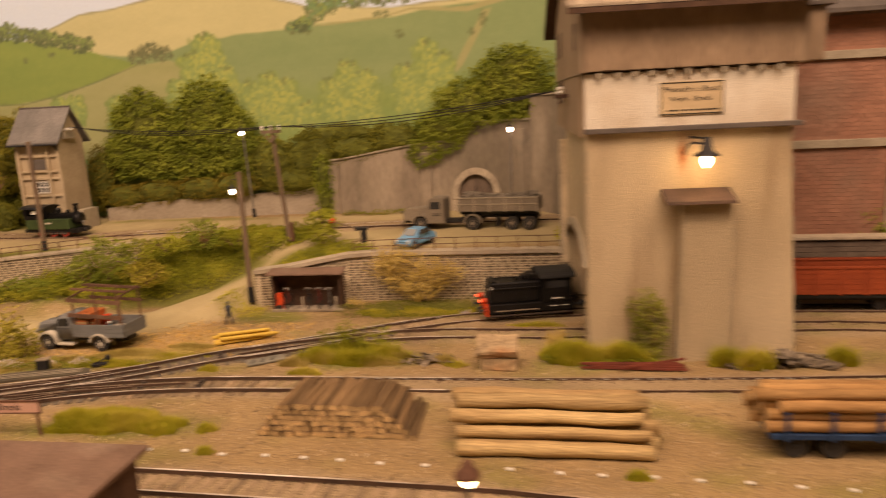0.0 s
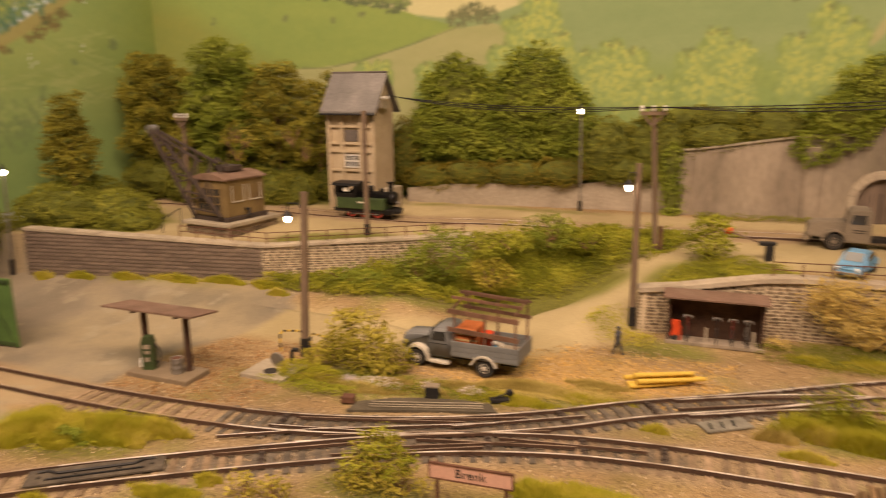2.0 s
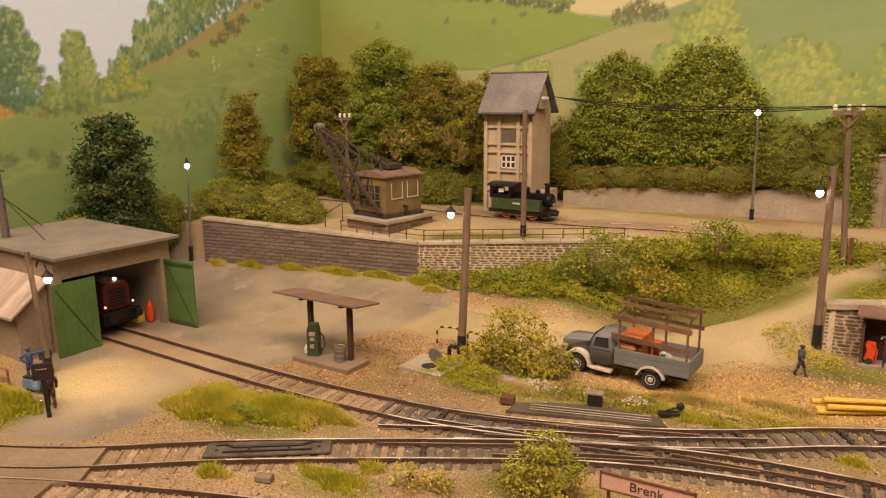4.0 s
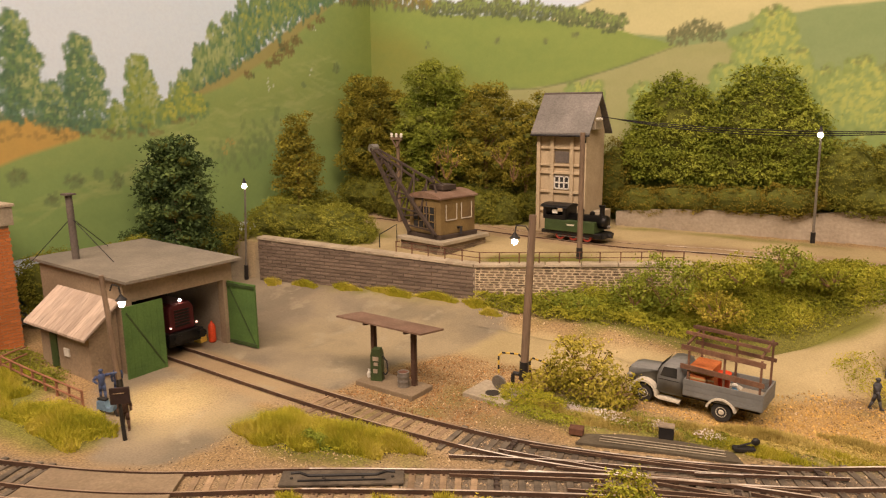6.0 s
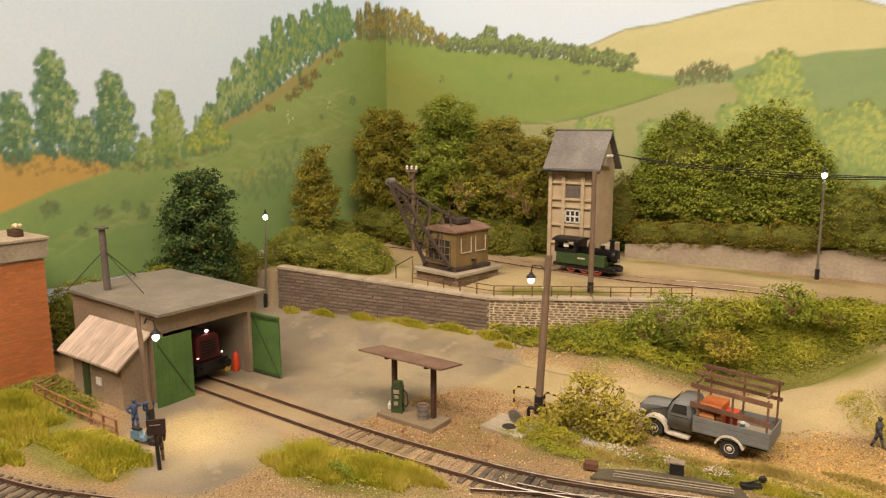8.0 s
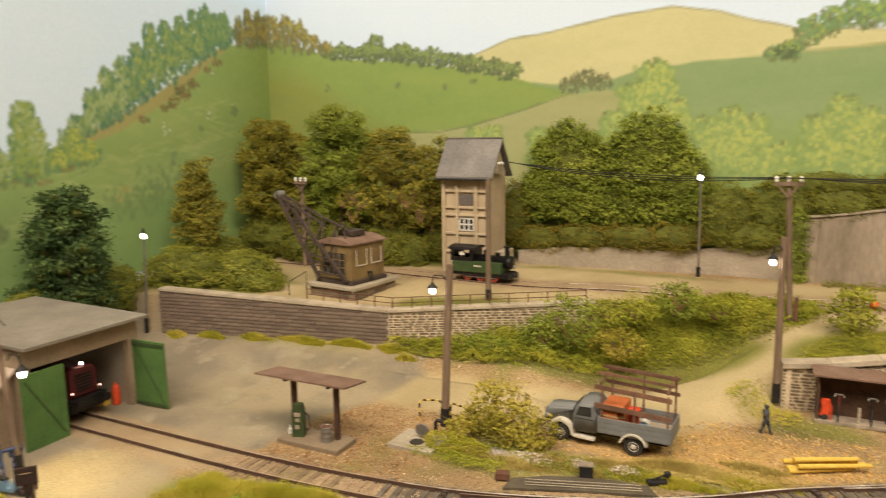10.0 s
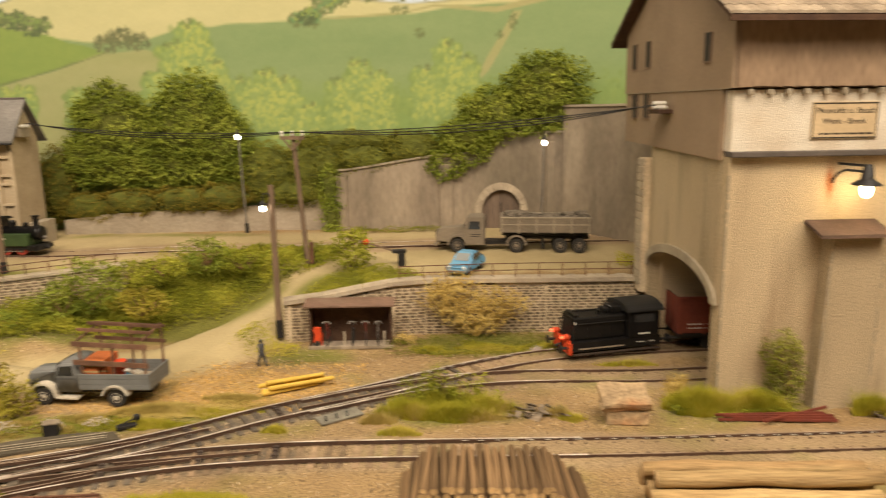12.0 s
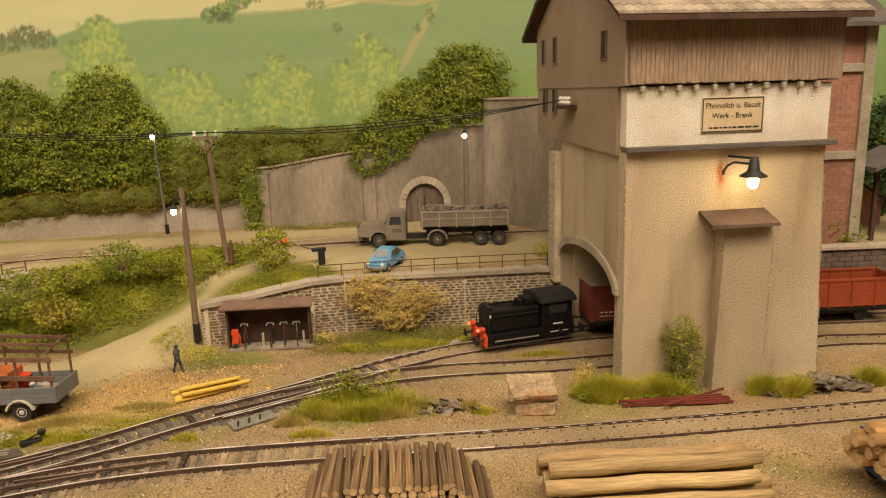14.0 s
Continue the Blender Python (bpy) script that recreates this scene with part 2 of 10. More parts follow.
M_bulbr = glow_mat("red_tail_lamp", (1.0, 0.12, 0.05), 4.0)
M_redpaint = mat("bright_orange_red_paint", (0.75, 0.09, 0.03), (0.62, 0.07, 0.025), 0.5, 120, 900, 0.1)
M_locored = mat("dark_red_paint", (0.085, 0.012, 0.013), (0.06, 0.009, 0.010), 0.55, 90, 900, 0.1)
M_green = mat("green_painted_boards", (0.085, 0.17, 0.045), (0.06, 0.125, 0.035), 0.75, 60, 700, 0.2, rnd="island", amount=0.1, grain=0.12)
M_locogreen = mat("dark_green_paint", (0.05, 0.085, 0.03), (0.035, 0.06, 0.022), 0.55, 80, 900, 0.1)
M_wood = mat("grey_brown_pole_wood", (0.24, 0.165, 0.11), (0.16, 0.11, 0.075), 0.85, 120, 800, 0.3, stretch=(1, 1, 0.15))
M_woodd = mat("dark_stained_wood", (0.10, 0.055, 0.035), (0.065, 0.035, 0.024), 0.85, 120, 800, 0.3, rnd="island", amount=0.15)
M_log = mat("peeled_pale_logs", (0.57, 0.41, 0.20), (0.33, 0.21, 0.095), 0.8, 170, 1500, 0.5, rnd="object", amount=0.22, stretch=(0.07, 1, 1), grain=0.25, stain=(0.33, 0.205, 0.095))
M_logend = mat("cut_log_ends", (0.66, 0.47, 0.26), (0.50, 0.32, 0.16), 0.85, 300, 1200, 0.2)
M_bark = mat("brown_bark", (0.30, 0.18, 0.085), (0.15, 0.09, 0.05), 0.9, 120, 900, 0.7, rnd="island", amount=0.4, stretch=(1, 0.25, 1))
M_yellow = mat("yellow_peeled_poles", (0.72, 0.50, 0.10), (0.62, 0.40, 0.07), 0.7, 120, 900, 0.2, rnd="island", amount=0.1)
M_rail = mat("rusty_rail_sides", (0.10, 0.056, 0.036), (0.062, 0.036, 0.025), 0.7, 120, 900, 0.2)
M_railmid = mat("worn_brown_rail_head", (0.52, 0.39, 0.29), (0.22, 0.145, 0.10), 0.4, 50, 900, 0.05, metal=0.2, grain=0.1, spec=0.5)
# broken shine of the rail heads, painted as near-white patches in the base colour
M_railtop = mat("rail_head_painted_shine", (0.92, 0.83, 0.74), (0.30, 0.215, 0.155), 0.3, 55, 900, 0.05, metal=0.1, grain=0.1, spec=0.8)
M_sleeper = mat("brown_sleepers", (0.34, 0.24, 0.15), (0.23, 0.16, 0.098), 0.9, 120, 800, 0.4, rnd="object", amount=0.35)
M_sleepd = mat("dark_point_sleepers", (0.165, 0.135, 0.10), (0.085, 0.07, 0.055), 0.85, 120, 800, 0.3, rnd="object", amount=0.25)
M_steel = mat("grey_steel", (0.33, 0.31, 0.28), (0.25, 0.23, 0.21), 0.4, 120, 900, 0.1, metal=0.6)
M_grey = mat("grey_lorry_paint", (0.20, 0.205, 0.20), (0.165, 0.167, 0.16), 0.55, 90, 900, 0.0, grain=0.06)
M_cream = mat("cream_paint", (0.62, 0.57, 0.47), (0.54, 0.49, 0.40), 0.6, 90, 900, 0.1)
M_taupe = mat("dusty_taupe_lorry_paint", (0.255, 0.208, 0.154), (0.19, 0.155, 0.116), 0.75, 60, 900, 0.12, stain=(0.27, 0.22, 0.16))
M_blue = mat("light_blue_car_paint", (0.15, 0.37, 0.58), (0.13, 0.33, 0.52), 0.35, 60, 900, 0.0, grain=0.05, spec=0.5)
M_glass = mat("dark_window_glass", (0.05, 0.05, 0.05), (0.03, 0.03, 0.03), 0.12, 60, 900, 0.0, spec=0.6, grain=0.05)
M_tyre = mat("black_rubber", (0.03, 0.028, 0.026), (0.045, 0.04, 0.035), 0.85, 150, 900, 0.2)
M_orange = mat("orange_wooden_crates", (0.55, 0.16, 0.05), (0.42, 0.115, 0.035), 0.8, 120, 900, 0.2, rnd="island", amount=0.15)
M_wagon = mat("brown_red_wagon_paint", (0.20, 0.048, 0.03), (0.145, 0.036, 0.024), 0.7, 70, 900, 0.15, stain=(0.10, 0.03, 0.022))
M_wagon2 = mat("red_wagon_paint", (0.38, 0.075, 0.028), (0.30, 0.058, 0.022), 0.65, 70, 900, 0.12)
M_bluewag = mat("dark_blue_frame_paint", (0.02, 0.055, 0.13), (0.015, 0.04, 0.10), 0.6, 90, 900, 0.1)
M_slate = mat("grey_slate_stone", (0.27, 0.215, 0.155), (0.14, 0.112, 0.082), 0.8, 90, 800, 0.5, rnd="object", amount=0.5)
M_sand = mat("orange_grey_slab", (0.49, 0.355, 0.21), (0.33, 0.235, 0.14), 0.85, 110, 500, 0.8, rnd="object", amount=0.1, grain=0.3, stain=(0.40, 0.17, 0.07))
M_ochre = mat("ochre_crane_cab_paint", (0.25, 0.17, 0.07), (0.18, 0.12, 0.05), 0.75, 60, 800, 0.15, stain=(0.13, 0.085, 0.045))
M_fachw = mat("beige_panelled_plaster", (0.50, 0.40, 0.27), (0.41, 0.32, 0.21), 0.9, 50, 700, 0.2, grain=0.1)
M_whitep = mat("white_paint", (0.80, 0.78, 0.72), (0.70, 0.67, 0.60), 0.6, 90, 900, 0.05, grain=0.08)
M_print = mat("black_print", (0.03, 0.026, 0.022), (0.045, 0.038, 0.03), 0.8, 90, 900, 0.0)
M_paper = mat("yellowed_sign_paper", (0.66, 0.51, 0.32), (0.58, 0.44, 0.27), 0.8, 60, 800, 0.05, grain=0.08)
M_pink = mat("pinkish_sign_board", (0.66, 0.40, 0.31), (0.56, 0.33, 0.25), 0.8, 60, 800, 0.05, grain=0.08)
M_figblue = mat("blue_work_clothes", (0.07, 0.10, 0.20), (0.05, 0.07, 0.14), 0.85, 300, 900, 0.1)
M_figdark = mat("dark_grey_figure", (0.085, 0.085, 0.09), (0.06, 0.06, 0.065), 0.85, 300, 900, 0.1)
M_wire = mat("black_wire", (0.02, 0.02, 0.02), (0.015, 0.015, 0.015), 0.6, 90, 900, 0.0)
M_pump = mat("green_pump_paint", (0.05, 0.08, 0.03), (0.04, 0.058, 0.024), 0.5, 90, 900, 0.1)
M_dirt = mat("dark_coal_gravel", (0.21, 0.175, 0.135), (0.13, 0.11, 0.085), 0.95, 120, 900, 0.5, rnd="island", amount=0.35)
M_bulb = glow_mat("white_bulb", (1.0, 0.95, 0.82), 30.0)
M_bulbp = glow_mat("pink_running_lamp", (1.0, 0.55, 0.45), 3.0)
M_bulbw = glow_mat("warm_bulb", (1.0, 0.80, 0.42), 30.0)

L_dark = leaf_mat("dark_green_leaves", [(0.028, 0.052, 0.018), (0.058, 0.10, 0.03), (0.12, 0.18, 0.05)])
L_mid = leaf_mat("mid_green_leaves", [(0.13, 0.17, 0.02), (0.21, 0.255, 0.032), (0.33, 0.365, 0.055)])
L_hedge = leaf_mat("hedge_green_leaves", [(0.12, 0.122, 0.016), (0.225, 0.235, 0.031), (0.37, 0.36, 0.062)])
L_autumn = leaf_mat("yellow_brown_leaves", [(0.12, 0.108, 0.013), (0.22, 0.195, 0.024), (0.35, 0.305, 0.046)])
L_bank = leaf_mat("mixed_bank_greens", [(0.125, 0.135, 0.014), (0.20, 0.21, 0.02), (0.31, 0.30, 0.03), (0.42, 0.38, 0.05)])
L_moss = leaf_mat("moss_green_mat", [(0.105, 0.108, 0.014), (0.165, 0.17, 0.022), (0.25, 0.24, 0.036)])
M_iron = mat("dark_weathered_iron", (0.08, 0.058, 0.045), (0.05, 0.036, 0.03), 0.75, 90, 900, 0.2)
L_bright = leaf_mat("bright_green_leaves", [(0.14, 0.157, 0.014), (0.28, 0.295, 0.027), (0.44, 0.43, 0.062)])
L_gold = leaf_mat("golden_bush_leaves", [(0.38, 0.26, 0.07), (0.64, 0.47, 0.15), (0.78, 0.63, 0.25)])
# filler inside the foliage; the shade between leaves is put into its colour
L_inner = mat("inner_foliage_painted_shade", (0.145, 0.16, 0.028), (0.09, 0.10, 0.02), 0.95, 90, 500, 0.6)
L_yellow = leaf_mat("yellow_green_shrub_leaves", [(0.184, 0.162, 0.016), (0.359, 0.306, 0.041), (0.543, 0.441, 0.090)])
L_rust = leaf_mat("olive_and_rust_leaves", [(0.12, 0.105, 0.014), (0.19, 0.16, 0.021), (0.29, 0.21, 0.032)])
L_grass = leaf_mat("dry_green_grass", [(0.24, 0.25, 0.02), (0.36, 0.345, 0.028), (0.50, 0.43, 0.055), (0.56, 0.46, 0.10)])
L_straw = leaf_mat("straw_yellow_grass", [(0.32, 0.24, 0.06), (0.48, 0.37, 0.11), (0.60, 0.48, 0.18)])

# ---- room around the model ----
M_room = mat("plain_hall_paint", (0.62, 0.55, 0.44), (0.56, 0.49, 0.39), 0.9, 3, 60, 0.0, grain=0.05)
M_table = mat("dark_table_cloth", (0.10, 0.09, 0.08), (0.07, 0.065, 0.06), 0.9, 8, 200, 0.1)
for nm, b in (("hall_floor", (-260, 260, -260, 200, -105, -100)), ("ceiling", (-260, 260, -260, 200, 200, 205)),
              ("wall_west", (-265, -260, -260, 200, -100, 200)), ("wall_east", (260, 265, -260, 200, -100, 200)),
              ("wall_south", (-260, 260, -265, -260, -100, 200)), ("wall_north", (-260, 260, 200, 205, -100, 200))):
    bm = bm_new()
    box(bm, *b)
    tagged(part(nm, bm, M_table if nm == "hall_floor" else M_room), "plain painted surface of the surrounding hall", "wall", kind="structure")
bm = bm_new()
box(bm, -82, 62, 11.4, 12.0, -100, 1.2, 0.1)
tagged(part("fascia_board", bm, M_table), "dark cloth fascia of the layout table", "fascia", kind="structure")

# ---- painted backdrop ----
P_sky = mat("painted_pale_sky", (0.66, 0.79, 0.95), (0.73, 0.82, 0.93), 0.9, 4, 200, 0.05, grain=0.02)
bm = bm_new()
box(bm, -80.2, 62, 71.0, 71.8, -3, 48)
back = tagged(part("backdrop", bm, P_sky), "painted backdrop board of hills, fields and trees under a pale sky", "backdrop", kind="structure")
bm = bm_new()
box(bm, -80.2, -79.2, 8, 71.0, -3, 48)
side = tagged(part("backdrop_side", bm, P_sky), "painted side backdrop board of a steep green hillside", "backdrop", kind="structure")

SKY, YEL, GRN = [(0.67, 0.83, 1.0), (0.72, 0.85, 0.99)], [(0.585, 0.555, 0.305), (0.50, 0.485, 0.26)], [(0.265, 0.35, 0.168), (0.215, 0.308, 0.142)]
GRN2, HILL = [(0.265, 0.345, 0.10), (0.205, 0.30, 0.09)], [(0.345, 0.43, 0.15), (0.235, 0.36, 0.135)]
OLIVE, TAN, ORANGE, OCHRE = [(0.40, 0.39, 0.20), (0.33, 0.35, 0.16)], [(0.42, 0.38, 0.20), (0.35, 0.36, 0.165)], [(0.54, 0.37, 0.13), (0.45, 0.37, 0.13)], [(0.40, 0.37, 0.155), (0.35, 0.32, 0.125)]
T_dark, T_dark2 = [(0.085, 0.115, 0.065), (0.125, 0.165, 0.08)], [(0.13, 0.165, 0.08), (0.19, 0.23, 0.10)]
T_soft, T_mid, T_yel = [(0.20, 0.29, 0.10), (0.26, 0.35, 0.115)], [(0.25, 0.345, 0.09), (0.33, 0.41, 0.11)], [(0.36, 0.42, 0.09), (0.52, 0.52, 0.13)]
T_blue, T_blue2, T_lime = [(0.085, 0.19, 0.125), (0.14, 0.26, 0.145)], [(0.13, 0.25, 0.115), (0.21, 0.33, 0.14)], [(0.30, 0.40, 0.17), (0.45, 0.52, 0.25)]
T_gold, T_russet, T_shade, T_white = [(0.24, 0.235, 0.06), (0.42, 0.36, 0.09)], [(0.16, 0.155, 0.07), (0.26, 0.20, 0.085)], [(0.175, 0.26, 0.115), (0.215, 0.31, 0.125)], [(0.62, 0.68, 0.60), (0.72, 0.76, 0.72)]


class Canvas:
    """A board painted in soft strokes: colours on a fine grid of (u, z), later carried by a mesh."""

    def __init__(self, u0, u1, z0, z1, seed):
        self.step = 0.16
        self.us, self.zs = np.arange(u0, u1 + 0.01, self.step), np.arange(z0, z1, self.step)
        self.U, self.Z = np.meshgrid(self.us, self.zs)
        self.rg = np.random.RandomState(seed)
        self.C = np.zeros(self.U.shape + (3,))

    def field(self, su, sz):
        """Smooth noise from 0 to 1 with blotches of su by sz."""
        nu, nz = int((self.us[-1] - self.us[0]) / su) + 3, int((self.zs[-1] - self.zs[0]) / sz) + 3
        g = self.rg.uniform(0, 1, (nz, nu))
        g = np.stack([np.interp((self.us - self.us[0]) / su, np.arange(nu), r) for r in g])
        g = np.stack([np.interp((self.zs - self.zs[0]) / sz, np.arange(nz), c) for c in g.T], 1)
        return g

    def blend(self, a, col):
        self.C = self.C * (1 - a[..., None]) + np.asarray(col) * a[..., None]

    def tone(self, pal, su=5.0, sz=1.2):
        f = np.clip(0.55 * self.field(su, sz) + 0.3 * self.field(su / 4, sz / 2) + 0.3 * self.field(0.5, 0.35) - 0.08, 0, 1)[..., None]
        return np.asarray(pal[0]) * f + np.asarray(pal[1]) * (1 - f)

    def land(self, top, low, pal, soft=0.14, su=6.0, sz=1.2, wob=0.2, alpha=1.0):
        """Fill between a skyline and a lower line."""
        t = np.interp(self.us, [p[0] for p in top], [p[1] for p in top]) + wob * (self.field(1.3, 50)[0] - 0.5)
        b = np.interp(self.us, [p[0] for p in low], [p[1] for p in low]) if isinstance(low, list) else np.full(len(self.us), low)
        a = np.clip((t[None] - self.Z) / soft + 0.5, 0, 1) * np.clip((self.Z - b[None]) / soft + 0.5, 0, 1)
        a = a * ((self.us > top[0][0]) & (self.us < top[-1][0]))[None] * alpha
        self.blend(a, self.tone(pal, su, sz))

    def strokes(self, ovals, pal, w=0.14, h=0.24, cover=2.0, alpha=0.75, lift=0.0, lean=0.0, fade=0.0):
        rg = self.rg
        for u, z, ru, rz in ovals:
            n = int(cover * ru * rz / (w * h)) + 2
            a, r = rg.uniform(0, 2 * math.pi, n), np.sqrt(rg.uniform(0, 1, n))
            edge = 0.9 + 0.10 * np.sin(5 * a + u) + 0.08 * np.sin(9 * a + z)
            cu, cz = r * edge * np.cos(a), r * edge * np.sin(a)
            ok = (rg.uniform(0, 1, n) < np.clip(1 + lift * (cz - 0.5) + lean * (cu - 0.3), 0.04, 1)) & (rg.uniform(0, 1, n) < 1 - fade * r ** 2)
            for x, y in zip(u + ru * cu[ok], z + rz * cz[ok]):
                sw, sh, t, f = w * rg.uniform(0.6, 1.4), h * rg.uniform(0.6, 1.4), rg.uniform(-0.5, 0.5), rg.uniform(0, 1)
                k = int(max(sw, sh) * 1.3 / self.step) + 1
                ix, iy = int(round((x - self.us[0]) / self.step)), int(round((y - self.zs[0]) / self.step))
                x0, x1, y0, y1 = max(ix - k, 0), min(ix + k + 1, len(self.us)), max(iy - k, 0), min(iy + k + 1, len(self.zs))
                if x0 >= x1 or y0 >= y1:
                    continue
                du, dz = self.U[y0:y1, x0:x1] - x, self.Z[y0:y1, x0:x1] - y
                p, q = (du * math.cos(t) + dz * math.sin(t)) / sw, (dz * math.cos(t) - du * math.sin(t)) / sh
                al = (alpha * np.clip(1.5 * (1.1 - p * p - q * q), 0, 1))[..., None]
                self.C[y0:y1, x0:x1] = self.C[y0:y1, x0:x1] * (1 - al) + (np.asarray(pal[0]) * (1 - f) + np.asarray(pal[1]) * f) * al

    def trees(self, ovals, shade, body, light, w=0.15, h=0.24, fade=0.1):
        """Shadow, body and sunlit strokes, one over the other."""
        self.strokes(ovals, shade, w * 1.2, h * 1.2, 2.6, 0.8, fade=fade)
        self.strokes([(u, z + 0.04 * rz, ru * 0.95, rz * 0.95) for u, z, ru, rz in ovals], body, w, h, 1.6, 0.7, 0.5, 0.3, fade)
        self.strokes([(u + 0.1 * ru, z + 0.1 * rz, ru * 0.85, rz * 0.85) for u, z, ru, rz in ovals], light, w * 0.85, h * 0.85, 0.8, 0.75, 0.9, 0.6, fade)

    def hang(self, plane, parent, label):
        nu, nz = len(self.us), len(self.zs)
        u, z = self.U.reshape(-1), self.Z.reshape(-1)
        v = np.stack([u, np.full_like(u, 70.95), z], 1) if plane == "back" else np.stack([np.full_like(u, -79.15), u, z], 1)
        ii = (np.arange(nz - 1)[:, None] * nu + np.arange(nu - 1)[None, :]).reshape(-1)
        f = np.stack([ii, ii + 1, ii + nu + 1, ii + nu], 1) if plane == "back" else np.stack([ii, ii + nu, ii + nu + 1, ii + 1], 1)
        ob = tagged(raw("painting", v, f, M_paint, parent), label)
        at = ob.data.attributes.new("paint", "FLOAT_COLOR", "POINT")
        at.data.foreach_set("color", np.concatenate([self.C.reshape(-1, 3), np.ones((nu * nz, 1))], 1).astype(np.float32).reshape(-1))
        return ob


def paint_mat():
    """Matt scenery paint whose colours come from the brushwork on the board."""
    m = mat("matt_scenery_paint", (0.5, 0.5, 0.5), None, 0.9, 9, 420, 0.04, grain=0.025, spec=0.2, dist=0.0004)
    t = m.node_tree
    at = t.nodes.new("ShaderNodeAttribute")
    at.attribute_name = "paint"
    t.links.new(at.outputs["Color"], next(n for n in t.nodes if n.type == "VECT_MATH").inputs[0])
    return m


M_paint = paint_mat()


def tree_ovals(u, z0, z1, w):
    """Stacked ovals that taper to a tree's top."""
    h = z1 - z0
    return [(u, z0 + 0.26 * h, w, 0.28 * h), (u + 0.05 * w, z0 + 0.52 * h, 0.94 * w, 0.3 * h), (u - 0.04 * w, z0 + 0.80 * h, 0.62 * w, 0.2 * h)]


# back board, far to near
cb = Canvas(-79.24, 62.0, 5.0, 34.5, 11)
cb.blend(np.ones(cb.U.shape), cb.tone([(0.60, 0.73, 0.89), (0.645, 0.75, 0.87)], 9, 3))
crest0 = [(-58, 23.6), (-53, 25.3), (-49.5, 26.5), (-45.3, 26.9), (-39.4, 27.8), (-34.4, 28.2), (-30.5, 27.5), (-27.9, 26.6), (-24.5, 25.7), (-16, 25.0), (0, 26), (60, 25)]
cb.land(crest0, 18, [(0.30, 0.31, 0.20), (0.40, 0.40, 0.25)], wob=0.1)
cb.land([(u, z - 0.18) for u, z in crest0], 18, YEL, su=7, sz=1.0, wob=0.1)
cb.land([(-79.2, 21.0), (-49, 22.4), (-44, 21.9), (-39.7, 22.2), (-36.8, 23.0), (-32, 23.4), (-26, 23.7), (-21, 23.9), (-16, 24.1), (-11.7, 24.7), (-7, 24.8), (-2.8, 26), (3, 27.5), (62, 29)], 0, GRN, 0.2, 9, 1.3)
cb.land([(-62, 14.0), (-50, 16), (-30, 17), (-10, 18), (10, 19), (60, 20)], 0, [(0.25, 0.35, 0.12), (0.21, 0.31, 0.11)], 3.0)
cb.land([(-79.3, 28.2), (-75.5, 27.6), (-71.4, 26.2), (-66.9, 25.4), (-61, 25.0), (-55.8, 24.1), (-49.7, 22.9), (-46, 21.8), (-43.5, 21.0)], [(-79.2, 0), (-60, 0), (-58.3, 17.6), (-53.3, 18.3), (-47.3, 19.9), (-43.5, 20.95)], GRN2, 0.15, 7, 1.5)
cb.land([(-79.2, 25), (-75, 24), (-70, 21.5), (-66, 19), (-62, 17)], 0, [(0.28, 0.28, 0.075), (0.21, 0.255, 0.075)], 3.0, alpha=0.7)
cb.land([(-64, 17.4), (-58.3, 17.6), (-53.3, 18.25), (-47.3, 19.85), (-43.6, 21.05), (-40, 21.3), (-37, 20.2)], [(-64, 9), (-37, 14)], OLIVE, 0.18, 6, 0.8, alpha=0.9)
cb.land([(-60.5, 17.7), (-57.1, 17.75), (-53.3, 18.4), (-47.3, 19.98), (-43.6, 21.1)], [(-60.5, 17.55), (-57.1, 17.6), (-53.3, 18.22), (-47.3, 19.8), (-43.6, 20.95)], T_dark2, 0.12, alpha=0.75)
cb.land([(-24.3, 23.75), (-17.3, 24.15), (-14, 24.85), (-8.5, 24.45), (-2.8, 25.8), (0, 26.7)], [(-24.3, 23.6), (-17.3, 23.95), (-14, 24.6), (-8.5, 24.05), (-2.8, 25.3), (0, 26.2)], TAN, 0.16)
cb.land([(-9.9, 19.0), (-9.3, 20.2), (-8.1, 22.1), (-7.0, 24.2), (-6.2, 24.3)], [(-9.9, 18.4), (-9.2, 19.0), (-7.3, 22.2), (-6.2, 24.2)], TAN, 0.2, alpha=0.9)
crest = ((-72, 26.2), (-67, 25.8), (-61, 25.3), (-56, 24.5), (-50, 23.2), (-47.6, 22.6))
band = [(u, float(np.interp(u, [c[0] for c in crest], [c[1] for c in crest])) + 0.15 + 0.35 * math.sin(u * 1.7) ** 2, 1.0, 0.7 + 0.3 * math.sin(u * 2.3) ** 2) for u in np.arange(-71, -48.6, 1.0)]
band += [(-64.6, 27.0, 1.1, 1.0), (-65.4, 26.4, 1.2, 0.8), (-61.2, 26.0, 1.2, 0.8)]
cb.trees(band, T_dark, T_dark2, T_soft, 0.13, 0.17)
wood = [(-26.1, 23.7, 0.9, 0.6), (-25.0, 23.9, 1.1, 0.9), (-23.6, 25.3, 1.3, 1.3), (-22.0, 26.0, 1.2, 1.3)] + [(u, 25.9 + 0.05 * (u + 24) + 0.4 * math.sin(u * 1.3) ** 2, 1.3, 1.0 + 0.35 * math.sin(u * 2.1) ** 2) for u in np.arange(-20.5, 8, 1.2)]
cb.trees(wood, T_dark2, T_blue2, T_mid, 0.15, 0.2)
cb.strokes([(-25.2, 23.8, 1.1, 0.7)], T_dark, 0.13, 0.14, 1.4, 0.7)
